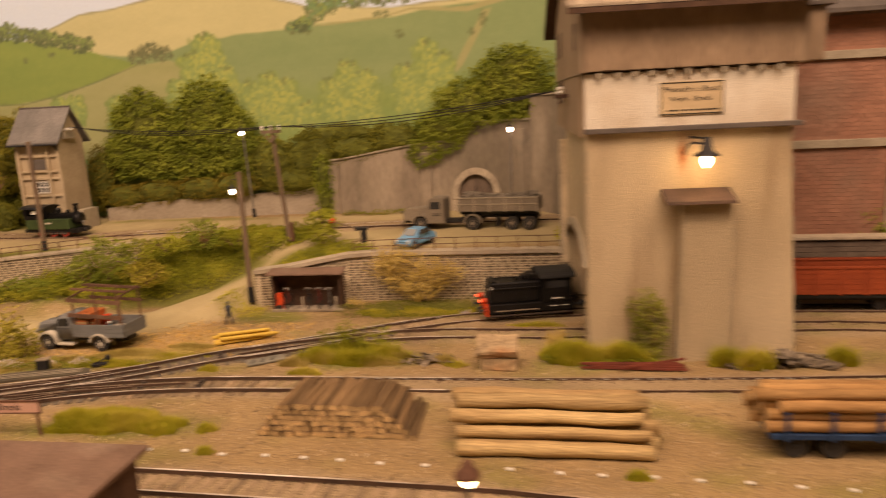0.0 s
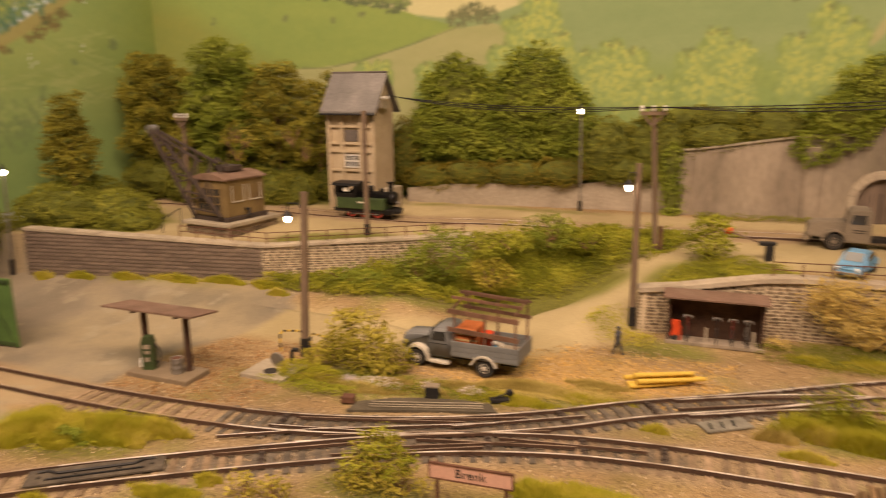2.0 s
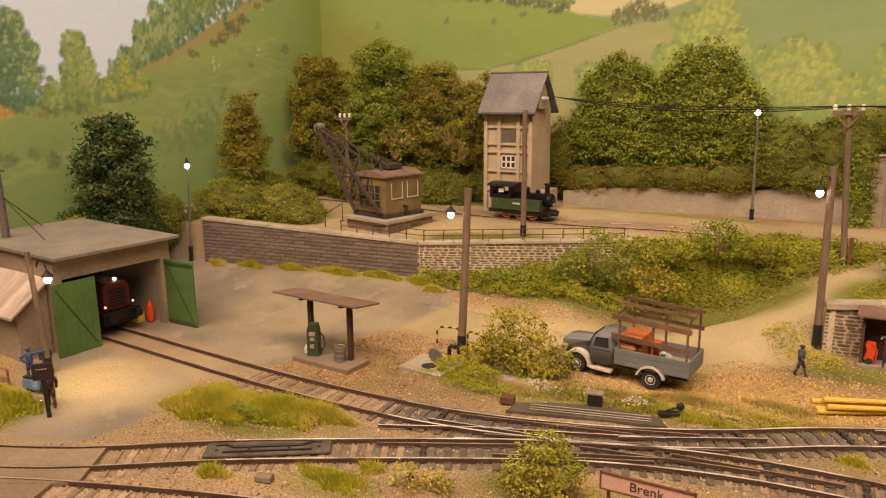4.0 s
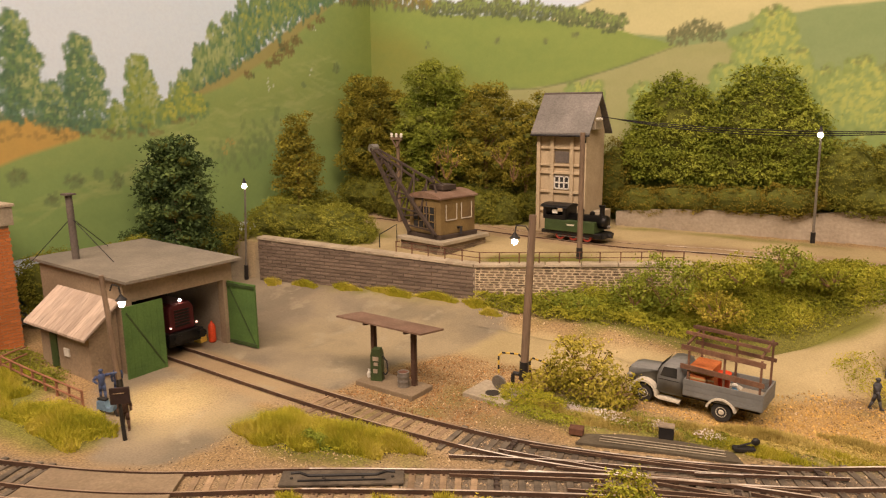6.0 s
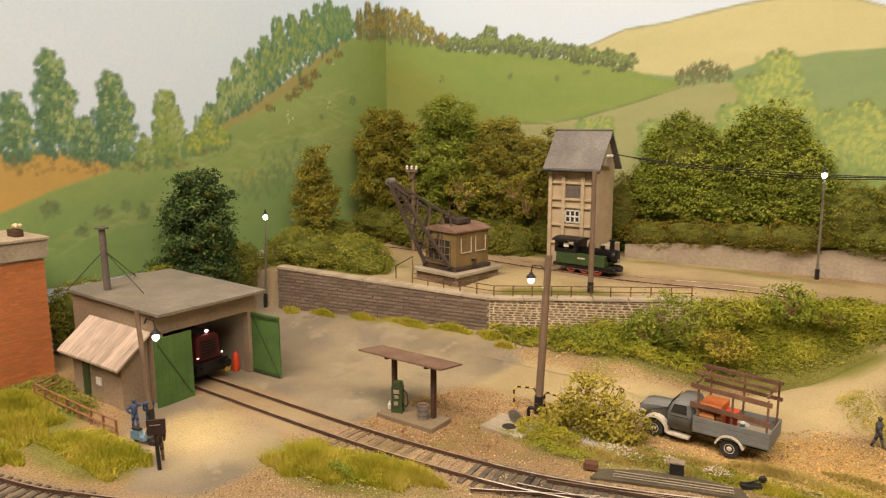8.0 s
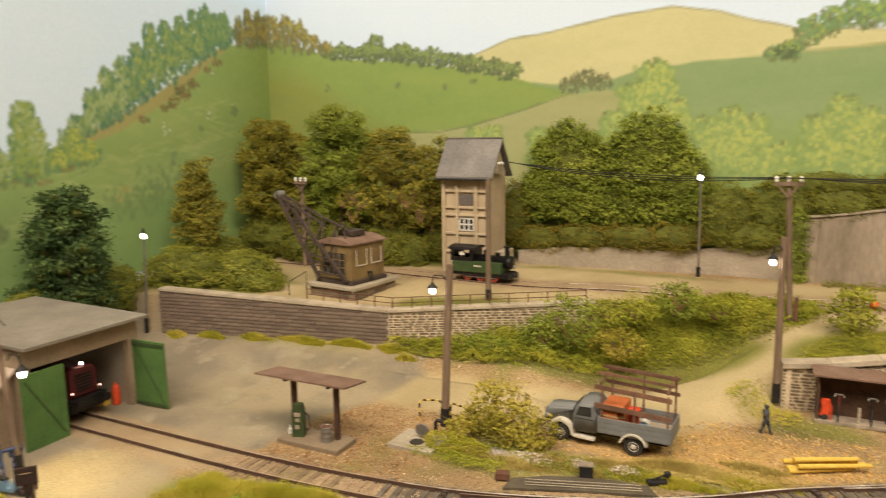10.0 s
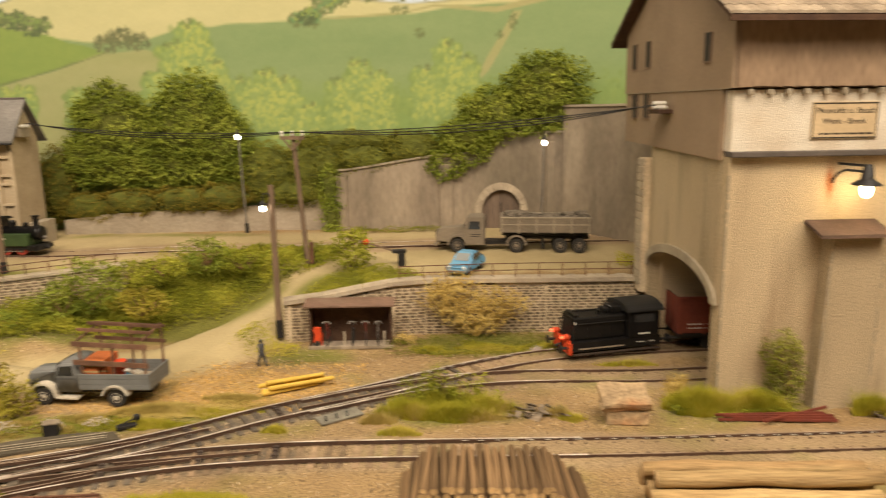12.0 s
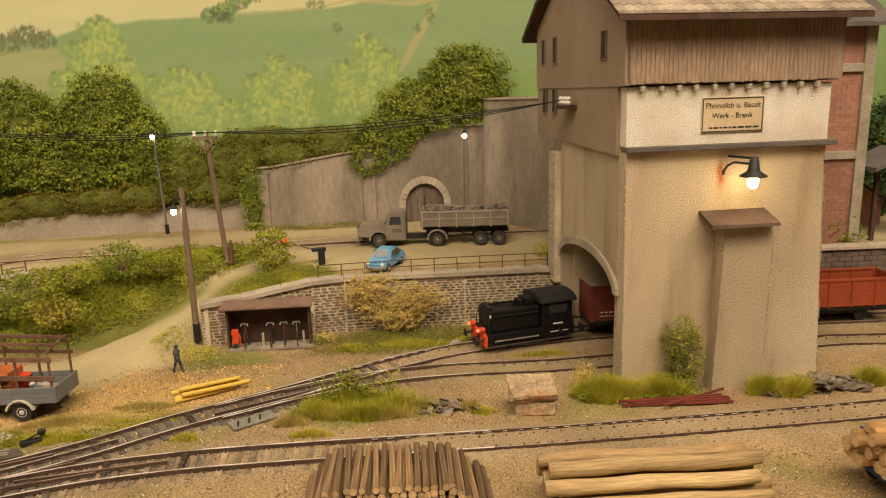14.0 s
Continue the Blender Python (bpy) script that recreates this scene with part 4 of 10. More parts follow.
def ground_mat():
    m = mat("model_ground_scatter", (0.385, 0.262, 0.13), (0.28, 0.185, 0.09), 0.97, 16, 1000, 0.9, grain=0.42, stain=(0.27, 0.19, 0.10), dist=0.0007)
    t = m.node_tree
    N, L = t.nodes, t.links
    vm = next(n for n in N if n.type == "VECT_MATH")
    src = vm.inputs[0].links[0].from_socket
    nz = [n for n in N if n.type == "TEX_NOISE"][0]
    at = N.new("ShaderNodeAttribute")
    at.attribute_name = "zones"
    sp = N.new("ShaderNodeSeparateColor")
    L.new(at.outputs["Color"], sp.inputs[0])
    at2 = N.new("ShaderNodeAttribute")
    at2.attribute_name = "zones_more"
    sp2 = N.new("ShaderNodeSeparateColor")
    L.new(at2.outputs["Color"], sp2.inputs[0])
    last = src
    for fac, ca, cb in ((sp2.outputs[1], (0.56, 0.36, 0.13), (0.45, 0.28, 0.10)), (sp.outputs[1], (0.45, 0.36, 0.198), (0.36, 0.285, 0.15)), (sp.outputs[0], (0.275, 0.23, 0.165), (0.21, 0.173, 0.124)),
                        (sp.outputs[2], (0.37, 0.27, 0.16), (0.28, 0.20, 0.116)), (sp2.outputs[0], (0.20, 0.20, 0.045), (0.14, 0.13, 0.03)), (sp2.outputs[2], (0.19, 0.15, 0.11), (0.12, 0.095, 0.07))):
        rp = N.new("ShaderNodeValToRGB")
        rp.color_ramp.elements[0].color, rp.color_ramp.elements[1].color = (*cb, 1), (*ca, 1)
        rp.color_ramp.elements[0].position, rp.color_ramp.elements[1].position = 0.36, 0.64
        L.new(nz.outputs["Fac"], rp.inputs["Fac"])
        mx = N.new("ShaderNodeMixRGB")
        L.new(fac, mx.inputs[0])
        L.new(last, mx.inputs[1])
        L.new(rp.outputs["Color"], mx.inputs[2])
        last = mx.outputs[0]
    L.new(last, vm.inputs[0])
    # the asphalt is finer than the scatter
    mr = next(n for n in N if n.type == "MAP_RANGE")
    mg = N.new("ShaderNodeMix")
    mxx = N.new("ShaderNodeMath")
    mxx.operation = "MAXIMUM"
    L.new(sp.outputs[0], mxx.inputs[0])
    L.new(sp.outputs[1], mxx.inputs[1])
    mls = N.new("ShaderNodeMath")
    mls.operation = "MULTIPLY"
    mls.inputs[1].default_value = 0.7
    L.new(mxx.outputs[0], mls.inputs[0])
    L.new(mls.outputs[0], mg.inputs["Factor"])
    L.new(mr.outputs["Result"], mg.inputs["A"])
    mg.inputs["B"].default_value = 1.0
    L.new(mg.outputs["Result"], vm.inputs["Scale"])
    # worn yard: smoother, with broad pale and dark patches
    bp = next(n for n in N if n.type == "BUMP")
    sm = N.new("ShaderNodeMapRange")
    sm.inputs["To Min"].default_value, sm.inputs["To Max"].default_value = 0.9, 0.12
    L.new(mxx.outputs[0], sm.inputs["Value"])
    L.new(sm.outputs["Result"], bp.inputs["Strength"])
    for sc, c, lo, hi in ((8.0, (0.36, 0.285, 0.165), 0.48, 0.60), (17.0, (0.155, 0.135, 0.10), 0.52, 0.66), (46.0, (0.34, 0.29, 0.20), 0.58, 0.66)):
        nn = N.new("ShaderNodeTexNoise")
        nn.inputs["Scale"].default_value, nn.inputs["Detail"].default_value = sc, 6.0
        L.new(nz.inputs["Vector"].links[0].from_socket, nn.inputs["Vector"])
        rr = N.new("ShaderNodeMapRange")
        rr.inputs["From Min"].default_value, rr.inputs["From Max"].default_value, rr.inputs["To Max"].default_value = lo, hi, 0.6
        L.new(nn.outputs["Fac"], rr.inputs["Value"])
        mm = N.new("ShaderNodeMath")
        mm.operation = "MULTIPLY"
        L.new(rr.outputs["Result"], mm.inputs[0])
        L.new(sp.outputs[0], mm.inputs[1])
        mx = N.new("ShaderNodeMixRGB")
        L.new(mm.outputs[0], mx.inputs[0])
        L.new(last, mx.inputs[1])
        mx.inputs[2].default_value = (*c, 1)
        last = mx.outputs[0]
    L.new(last, vm.inputs[0])
    return m


ground = raw("ground", verts, faces, ground_mat(), smooth=True)
tagged(ground, "model ground of tan scatter, grey asphalt yard and pale dirt road", "ground", kind="structure")
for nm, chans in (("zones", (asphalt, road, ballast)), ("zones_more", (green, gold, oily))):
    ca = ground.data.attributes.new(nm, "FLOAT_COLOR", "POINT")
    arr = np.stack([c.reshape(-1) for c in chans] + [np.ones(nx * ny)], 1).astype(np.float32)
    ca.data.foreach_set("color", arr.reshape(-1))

# ---- tracks ----
sl_me = {}


def sleeper_mesh(key, material):
    if key not in sl_me:
        bm = bm_new()
        box(bm, -0.15, 0.15, -1.4, 1.4, 0, 0.13, 0.02)
        bmesh.ops.scale(bm, vec=(CM, CM, CM), verts=bm.verts)
        me = bpy.data.meshes.new("sleeper")
        bm.to_mesh(me)
        bm.free()
        me.materials.append(material)
        sl_me[key] = me
    return sl_me[key]


def strip(pts, nrm, off, w, z0, z1):
    """A bar of width w at sideways offset off along a path of (x, y, z)."""
    vs, fs = [], []
    for p, n in zip(pts, nrm):
        for s, zz in ((-w / 2, z0), (w / 2, z0), (w / 2, z1), (-w / 2, z1)):
            vs.append((p[0] + n[0] * (off + s), p[1] + n[1] * (off + s), p[2] + zz))
    for i in range(len(pts) - 1):
        a, b = 4 * i, 4 * i + 4
        for j in range(4):
            fs.append((a + j, a + (j + 1) % 4, b + (j + 1) % 4, b + j))
    fs += [(0, 3, 2, 1), (len(vs) - 4, len(vs) - 3, len(vs) - 2, len(vs) - 1)]
    return vs, fs


def bright(x, y):
    """Where the polished rail heads carry painted shine: the points and the line in front of them."""
    return -44 < x < -6 and y > 23 and not (x < -41 and y > 30)


def track(key, label, skip=lambda x, y: False, dark=lambda x, y: False, sunk=0.0, shine=True):
    tr = thing("railway_track", 0, 0, 0, 0, label, "track", "tracks")
    pts = spline(TRACKS[key], 0.5)
    pts3 = np.array([(p[0], p[1], gz(*p)) for p in pts])
    ker = np.ones(9) / 9
    pts3[:, 2] = np.convolve(np.pad(pts3[:, 2], 4, mode="edge"), ker, mode="valid")
    d = np.gradient(pts, axis=0)
    nrm = np.stack([-d[:, 1], d[:, 0]], 1) / np.linalg.norm(d, axis=1)[:, None]
    for s in (-1, 1):
        rail = raw("rail", *strip(pts3, nrm, s * 0.86, 0.06, 0.04 - sunk, 0.235 - sunk), M_rail, tr)
        cut = [0] + [i for i in range(1, len(pts)) if bright(*pts[i]) != bright(*pts[i - 1])] + [len(pts) - 1]
        for i, j in zip(cut, cut[1:]):
            if j > i:
                lit = bright(*pts[(i + j) // 2])
                raw("rail_head", *strip(pts3[i:j + 1], nrm[i:j + 1], s * 0.86, 0.085 if lit else 0.07, 0.235 - sunk, 0.252 - sunk), M_railtop if lit else M_railmid, rail)
    ev = spline(TRACKS[key], 0.68)
    dd = np.gradient(ev, axis=0)
    cv3, cf3 = [], []
    for p, q in zip(ev, dd):
        if p[0] < -50.5 and key == "shed" or sunk:
            continue
        t = q / np.linalg.norm(q)
        zz = gz(*p)
        deep = any(key == k and p[0] > x0 for k, x0 in BURIED)
        zz += 0.05 if deep else 0.0
        for o in ((-0.52, 0.52) if deep else (-0.97, -0.74, 0.74, 0.97)):
            c = np.array([p[0] - t[1] * o, p[1] + t[0] * o])
            i = len(cv3)
            for du, dv, dz in ((-0.06, -0.04, 0), (0.06, -0.04, 0), (0.06, 0.04, 0), (-0.06, 0.04, 0), (-0.04, -0.03, 0.08), (0.04, -0.03, 0.08), (0.04, 0.03, 0.08), (-0.04, 0.03, 0.08)):
                cv3.append((c[0] + t[0] * du - t[1] * dv, c[1] + t[1] * du + t[0] * dv, zz + 0.02 + dz))
            cf3 += [(i + 4, i + 5, i + 6, i + 7), (i, i + 1, i + 5, i + 4), (i + 1, i + 2, i + 6, i + 5), (i + 2, i + 3, i + 7, i + 6), (i + 3, i, i + 4, i + 7)]
    if cv3:
        tagged(raw("rail_chair", cv3, cf3, M_rail, tr), kind="stuff")
    for p, q in zip(ev, dd):
        if skip(*p):
            continue
        dk = dark(*p)
        ob = new("sleeper", sleeper_mesh("dark" if dk else "plain", M_sleepd if dk else M_sleeper))
        ob.parent = tr
        zz = float(np.interp(0, [0], [gz(*p)])) - (R.uniform(0.05, 0.10) if dk else R.uniform(0.085, 0.11)) - sunk
        ob.matrix_basis = place(p[0] + R.uniform(-0.03, 0.03), p[1] + R.uniform(-0.03, 0.03), zz, math.degrees(math.atan2(q[1], q[0])) + R.uniform(-1.5, 1.5))
    return tr


points_zone = lambda x, y: -41.5 < x < -12 and 29.5 < y < 48.5 and not (x > -26 and y < 37.2)
track("main", "rusty flat-bottom track on brown sleepers in pale gravel", skip=lambda x, y: x > -9.5 or -54 < x < -48.4, dark=lambda x, y: x < -54 or points_zone(x, y))
track("shed", "rusty siding that runs from the shed through points to the tower", skip=lambda x, y: x < -50.5, dark=points_zone)
track("tower", "rusty siding that leads under the tower arch", skip=lambda x, y: x > -8, dark=lambda x, y: x < -12)
track("front", "rusty track along the front edge on brown sleepers", skip=lambda x, y: -53 < x < -48, dark=lambda x, y: x < -53)
track("upper", "narrow rusty track sunk in the dirt of the upper yard", skip=lambda x, y: True, sunk=0.2)

deck = thing("crossing_deck", 0, 0, 0, 0, "flush tan crossing pavement between the rails", "pavement", kind="structure")
M_deck = mat("worn_tan_pavement", (0.27, 0.205, 0.135), (0.19, 0.142, 0.092), 0.92, 30, 700, 0.3, grain=0.14, stain=(0.20, 0.125, 0.07))
for key, x0, x1, top, sides in (("main", -54.2, -48.2, 0.2, ((0.0, 1.5), (1.5, 1.1))), ("front", -53.2, -47.8, 0.185, ((0.0, 1.5), (1.9, 1.9)))):
    run = [p for p in spline(TRACKS[key], 0.5) if x0 < p[0] < x1]
    run3 = np.array([(p[0], p[1], gz(*p)) for p in run])
    dd = np.gradient(np.array(run), axis=0)
    nrm = np.stack([-dd[:, 1], dd[:, 0]], 1) / np.linalg.norm(dd, axis=1)[:, None]
    for off, w in sides:
        raw("paving_strip", *strip(run3, nrm, off, w, -0.1, top), M_deck, deck)

# pale clips that show along the far rails
clips = thing("rail_clip_row", 0, 0, 0, 0, "row of small white clips along the rail foot", "rail clips")
for key, x0, x1, off in (("main", -12.5, 13.0, -0.79), ("shed", -16.0, -8.0, 0.79)):
    run = [p for p in spline(TRACKS[key], 0.4) if x0 < p[0] < x1]
    for a, b in zip(run[::2], run[1::2]):
        d = (b - a) / np.linalg.norm(b - a)
        n = np.array([-d[1], d[0]]) * off
        bm = bm_new()
        beam(bm, (*(a + n), 0.185), (*(a + n + d * R.uniform(0.2, 0.44)), 0.185), 0.02, 0.02)
        part("rail_clip", bm, M_whitep, clips)

# ---- masonry ----
def unit_block(rough, bev, key):
    bm = bm_new()
    box(bm, -0.5, 0.5, -0.5, 0.5, -0.5, 0.5, bev)
    rg2 = random.Random(key)
    for v in bm.verts:
        v.co += Vector((rg2.uniform(-rough, rough), rg2.uniform(-rough, rough) * 0.6, rg2.uniform(-rough, rough)))
    bmesh.ops.scale(bm, vec=(CM, CM, CM), verts=bm.verts)
    me = bpy.data.meshes.new("block")
    bm.to_mesh(me)
    bm.free()
    return me


def unit_stone(key):
    """A flattish rubble stone with a broken outline."""
    rg2 = random.Random(key)
    bm = bm_new()
    n = 7
    out = []
    for i in range(n):
        t = 2 * math.pi * i / n
        out.append((0.5 * math.copysign(abs(math.cos(t)) ** 0.6, math.cos(t)) * rg2.uniform(0.86, 1.02), 0.5 * math.copysign(abs(math.sin(t)) ** 0.6, math.sin(t)) * rg2.uniform(0.82, 1.02)))
    prism(bm, out, "y", -0.35, 0.4)
    front = [f for f in bm.faces if all(v.co.y < -0.3 for v in f.verts)]
    got = bmesh.ops.inset_region(bm, faces=front, thickness=0.1, depth=0.0)
    for f in front:
        for v in f.verts:
            v.co.y -= 0.15
    bmesh.ops.scale(bm, vec=(CM, CM, CM), verts=bm.verts)
    me = bpy.data.meshes.new("stone")
    bm.to_mesh(me)
    bm.free()
    return me


def lay(parent, name, meshes, material, a, b, zlo, zhi, bl, bh, joint, deep, jit=0.0, row_jit=0.0, hole=None):
    """Courses of blocks between two plan points; zlo and zhi are functions of the distance from a."""
    a, b = Vector((*a, 0)), Vector((*b, 0))
    d = b - a
    ln = d.length
    ang = math.degrees(math.atan2(d.y, d.x))
    use = []
    for me in meshes:
        me = me.copy()
        me.materials.clear()
        me.materials.append(material)
        use.append(me)
    z, k = min(zlo(0), zlo(ln)), 0
    top = max(zhi(0), zhi(ln), zhi(ln / 2))
    while z < top:
        h = bh * (1 + R.uniform(-row_jit, row_jit))
        s = -bl * (0.5 if k % 2 else 0.0) - R.uniform(0, jit) * bl
        while s < ln:
            w = bl * (1 + R.uniform(-jit, jit))
            s0, s1 = max(s, 0), min(s + w, ln)
            mid = (s0 + s1) / 2
            if s1 - s0 > 0.25 * bl and z + 0.5 * h > zlo(mid) and z + 0.85 * h < zhi(mid) and not (hole and hole(mid, z + h / 2)):
                ob = new(name, use[R.randrange(len(use))])
                ob.parent = parent
                p = a + d * (mid / ln)
                ob.matrix_basis = place(p.x, p.y, z + h / 2 + R.uniform(-1, 1) * 0.12 * jit * bh, ang) @ Matrix.Diagonal((s1 - s0 - joint, deep * (1 + R.uniform(-jit, jit) * 0.5), h - joint, 1))
            s += w
        z += h
        k += 1


BLOCKS = [unit_block(0.015, 0.0, i) for i in range(3)]
STONES = [unit_stone(i) for i in range(7)]


def slab(bm, a, b, z0a, z1a, z0b, z1b, th):
    """An upright wall body between two plan points with sloping foot and top."""
    a, b = Vector((*a, 0)), Vector((*b, 0))
    d = (b - a).normalized()
    n = Vector((-d.y, d.x, 0)) * th
    vs = [bm.verts.new((p.x, p.y, z)) for p, z in ((a, z0a), (b, z0b), (b, z1b), (a, z1a), (a + n, z0a), (b + n, z0b), (b + n, z1b), (a + n, z1a))]
    fs = [bm.faces.new([vs[i] for i in f]) for f in ((0, 1, 2, 3), (5, 4, 7, 6), (4, 0, 3, 7), (1, 5, 6, 2), (3, 2, 6, 7), (4, 5, 1, 0))]
    bmesh.ops.recalc_face_normals(bm, faces=fs)


# grey block retaining wall below the crane
wall = thing("retaining_wall", 0, 0, 0, 0, "grey-brown block retaining wall with pale coping below the crane", "wall", kind="structure")
A, B = (-71.6, 46.4), (-51.3, 50.0)
bm = bm_new()
slab(bm, A, B, 0.2, 4.75, 0.2, 4.05, 0.9)
part("wall_core", bm, M_mortar, wall)
lay(wall, "block", BLOCKS, M_brickg, A, B, lambda s: 0.6, lambda s: 4.8 - 0.034 * s, 1.0, 0.30, 0.055, 0.14)
for i in range(9):
    t0, t1 = i / 9, (i + 1) / 9
    bm = bm_new()
    slab(bm, (A[0] + (B[0] - A[0]) * t0, A[1] - 0.15 + (B[1] - A[1]) * t0), (A[0] + (B[0] - A[0]) * (t1 - 0.003), A[1] - 0.15 + (B[1] - A[1]) * (t1 - 0.003)), 4.752 - 0.7 * t0, 4.95 - 0.7 * t0, 4.752 - 0.7 * t1, 4.95 - 0.7 * t1, 1.1)
    part("coping_stone", bm, M_cap, wall)

wall = thing("rubble_retaining_wall", 0, 0, 0, 0, "brown rubble stone retaining wall with pale mortar, half hidden by shrubs", "wall", kind="structure")
A, B = (-51.25, 50.0), (-37.0, 57.4)
bm = bm_new()
slab(bm, A, B, 0.2, 4.05, 0.2, 4.45, 0.9)
part("wall_core", bm, M_joint, wall)
lay(wall, "stone", STONES, M_stone, A, B, lambda s: 1.2, lambda s: 4.05 + 0.025 * s, 0.62, 0.20, 0.055, 0.075, 0.4, 0.2)
for i in range(6):
    t0, t1 = i / 6, (i + 1) / 6 - 0.004
    bm = bm_new()
    slab(bm, (A[0] + (B[0] - A[0]) * t0, A[1] - 0.15 + (B[1] - A[1]) * t0), (A[0] + (B[0] - A[0]) * t1, A[1] - 0.15 + (B[1] - A[1]) * t1), 4.055 + 0.4 * t0, 4.24 + 0.4 * t0, 4.055 + 0.4 * t1, 4.24 + 0.4 * t1, 1.1)
    part("coping_stone", bm, M_cap, wall)

wall = thing("rubble_road_wall", 0, 0, 0, 0, "brown rubble stone wall under the road with thick pale coping stones", "wall", kind="structure")
PB = [(-23.9, 51.4, 3.0), (-21.2, 51.9, 3.25), (-18.6, 52.4, 3.65), (-16.6, 52.7, 3.95), (-14.4, 53.0, 4.05), (-6, 53.3, 4.0), (1.2, 53.5, 4.0)]
for (ax, ay, az), (bx, by, bz) in zip(PB, PB[1:]):
    bm = bm_new()
    slab(bm, (ax, ay), (bx, by), -0.1, az, -0.1, bz, 0.9)
    part("wall_core", bm, M_joint, wall)
    ln = math.hypot(bx - ax, by - ay)
    lay(wall, "stone", STONES, M_stone, (ax, ay), (bx, by), lambda s: 0.0, lambda s, az=az, bz=bz, ln=ln: az + (bz - az) * s / ln, 0.60, 0.205, 0.055, 0.075, 0.4, 0.2)
    n = max(1, round(ln / 2.0))
    for i in range(n):
        t0, t1 = i / n, (i + 1) / n - 0.01 / n
        bm = bm_new()
        slab(bm, (ax + (bx - ax) * t0, ay + (by - ay) * t0 - 0.2), (ax + (bx - ax) * t1, ay + (by - ay) * t1 - 0.2), az + 0.004 + (bz - az) * t0, az + 0.3 + (bz - az) * t0, az + 0.004 + (bz - az) * t1, az + 0.3 + (bz - az) * t1, 1.2)
        part("coping_stone", bm, M_cap, wall)
bm = bm_new()
slab(bm, (-23.9, 52.6), (-23.9, 51.4), -0.1, 3.0, -0.1, 3.0, 0.5)
part("wall_end", bm, M_joint, wall)

# low concrete wall behind the upper road
M_lowwall = mat("light_grey_weathered_concrete", (0.42, 0.355, 0.275), (0.32, 0.265, 0.20), 0.93, 26, 420, 0.4, grain=0.12, stain=(0.22, 0.185, 0.14))
wall = thing("low_concrete_wall", 0, 0, 0, 0, "low grey weathered concrete wall behind the upper road", "wall", kind="structure")
LW = [(-47.5, 68.3, 6.3), (-44, 68.5, 6.75), (-39, 68.8, 7.0), (-34, 69.1, 6.9), (-30, 69.3, 7.4), (-26.4, 69.3, 8.0), (-23.0, 69.3, 8.3)]
for (ax, ay, az), (bx, by, bz) in zip(LW, LW[1:]):
    bm = bm_new()
    slab(bm, (ax, ay), (bx, by), 4.2, az, 4.2, bz, 0.6)
    part("wall_panel", bm, M_lowwall, wall)

M_door = mat("grey_brown_plank_door", (0.20, 0.145, 0.11), (0.13, 0.095, 0.072), 0.85, 90, 700, 0.3, stretch=(1, 1, 0.15))
# tall concrete retaining wall with the arched door
wall = thing("tall_concrete_wall", 0, 0, 0, 0, "tall stained grey-brown concrete retaining wall with pilasters and an arched door", "wall", kind="structure")
TW = [(-23.0, 10.35), (-21.4, 10.5), (-14.3, 11.6), (-11.1, 11.8), (-9.0, 13.2), (-8.6, 13.6), (-2.6, 13.6)]
AX = -8.1
arch = [(AX - 1.72, 4.2), (AX - 1.72, 6.9)] + [(AX - 1.72 * math.cos(t), 6.9 + 1.8 * math.sin(t)) for t in np.linspace(0.2, math.pi - 0.2, 9)] + [(AX + 1.72, 6.9), (AX + 1.72, 4.2)]
bm = bm_new()
prism(bm, [(-23.0, 4.2)] + arch + [(-2.6, 4.2)] + TW[::-1], "y", 69.2, 70.3)
part("wall_face", bm, M_conc, wall)
for x0, x1, zt in ((-23.1, -22.0, 10.0), (-13.6, -12.5, 10.9), (-4.1, -3.3, 12.8)):
    bm = bm_new()
    box(bm, x0, x1, 68.95, 69.196, 4.2, zt, 0.04)
    part("pilaster", bm, M_conc, wall)
bm = bm_new()
for (x0, z0), (x1, z1) in zip(TW, TW[1:]):
    slab(bm, (x0, 69.05), (x1, 69.05), z0 + 0.004, z0 + 0.16, z1 + 0.004, z1 + 0.16, 1.3)
part("coping", bm, M_concl, wall)
door = tagged(part("arched_door", (lambda b: (prism(b, arch, "y", 69.45, 69.65), b)[1])(bm_new()), M_door, wall), "grey-brown double plank door")
for i in range(5):
    bm = bm_new()
    box(bm, AX - 1.3 + i * 0.62, AX - 1.3 + i * 0.62 + (0.09 if i == 2 else 0.03), 69.41, 69.448, 4.3, 7.4)
    part("plank_joint", bm, M_dark, door)
n = 13
for i in range(n):
    t0, t1 = math.pi * i / n, math.pi * (i + 0.93) / n
    bm = bm_new()
    q = [(AX - r * math.cos(t), 6.7 + 1.08 * r * math.sin(t)) for r, t in ((1.75, t0), (2.35, t0), (2.35, t1), (1.75, t1))]
    prism(bm, q, "y", 69.02, 69.35)
    part("arch_stone", bm, M_cap, wall)
for s in (-1, 1):
    for k in range(4):
        bm = bm_new()
        cx = AX + s * 2.05
        box(bm, cx - 0.3, cx + 0.3, 69.02, 69.35, 4.4 + k * 0.58, 4.4 + k * 0.58 + 0.54, 0.05)
        part("arch_stone", bm, M_cap, wall)
wall = thing("angled_concrete_wall", 0, 0, 0, 0, "high smooth dark concrete wall beside the tower", "wall", kind="structure")
bm = bm_new()
slab(bm, (-2.7, 68.7), (6.2, 59.8), 4.0, 15.8, 4.0, 15.9, 0.9)
part("wall_face", bm, M_conc, wall)
bm = bm_new()
slab(bm, (-2.85, 68.65), (6.2, 59.6), 15.804, 16.0, 15.904, 16.1, 1.2)
part("coping", bm, M_concl, wall)

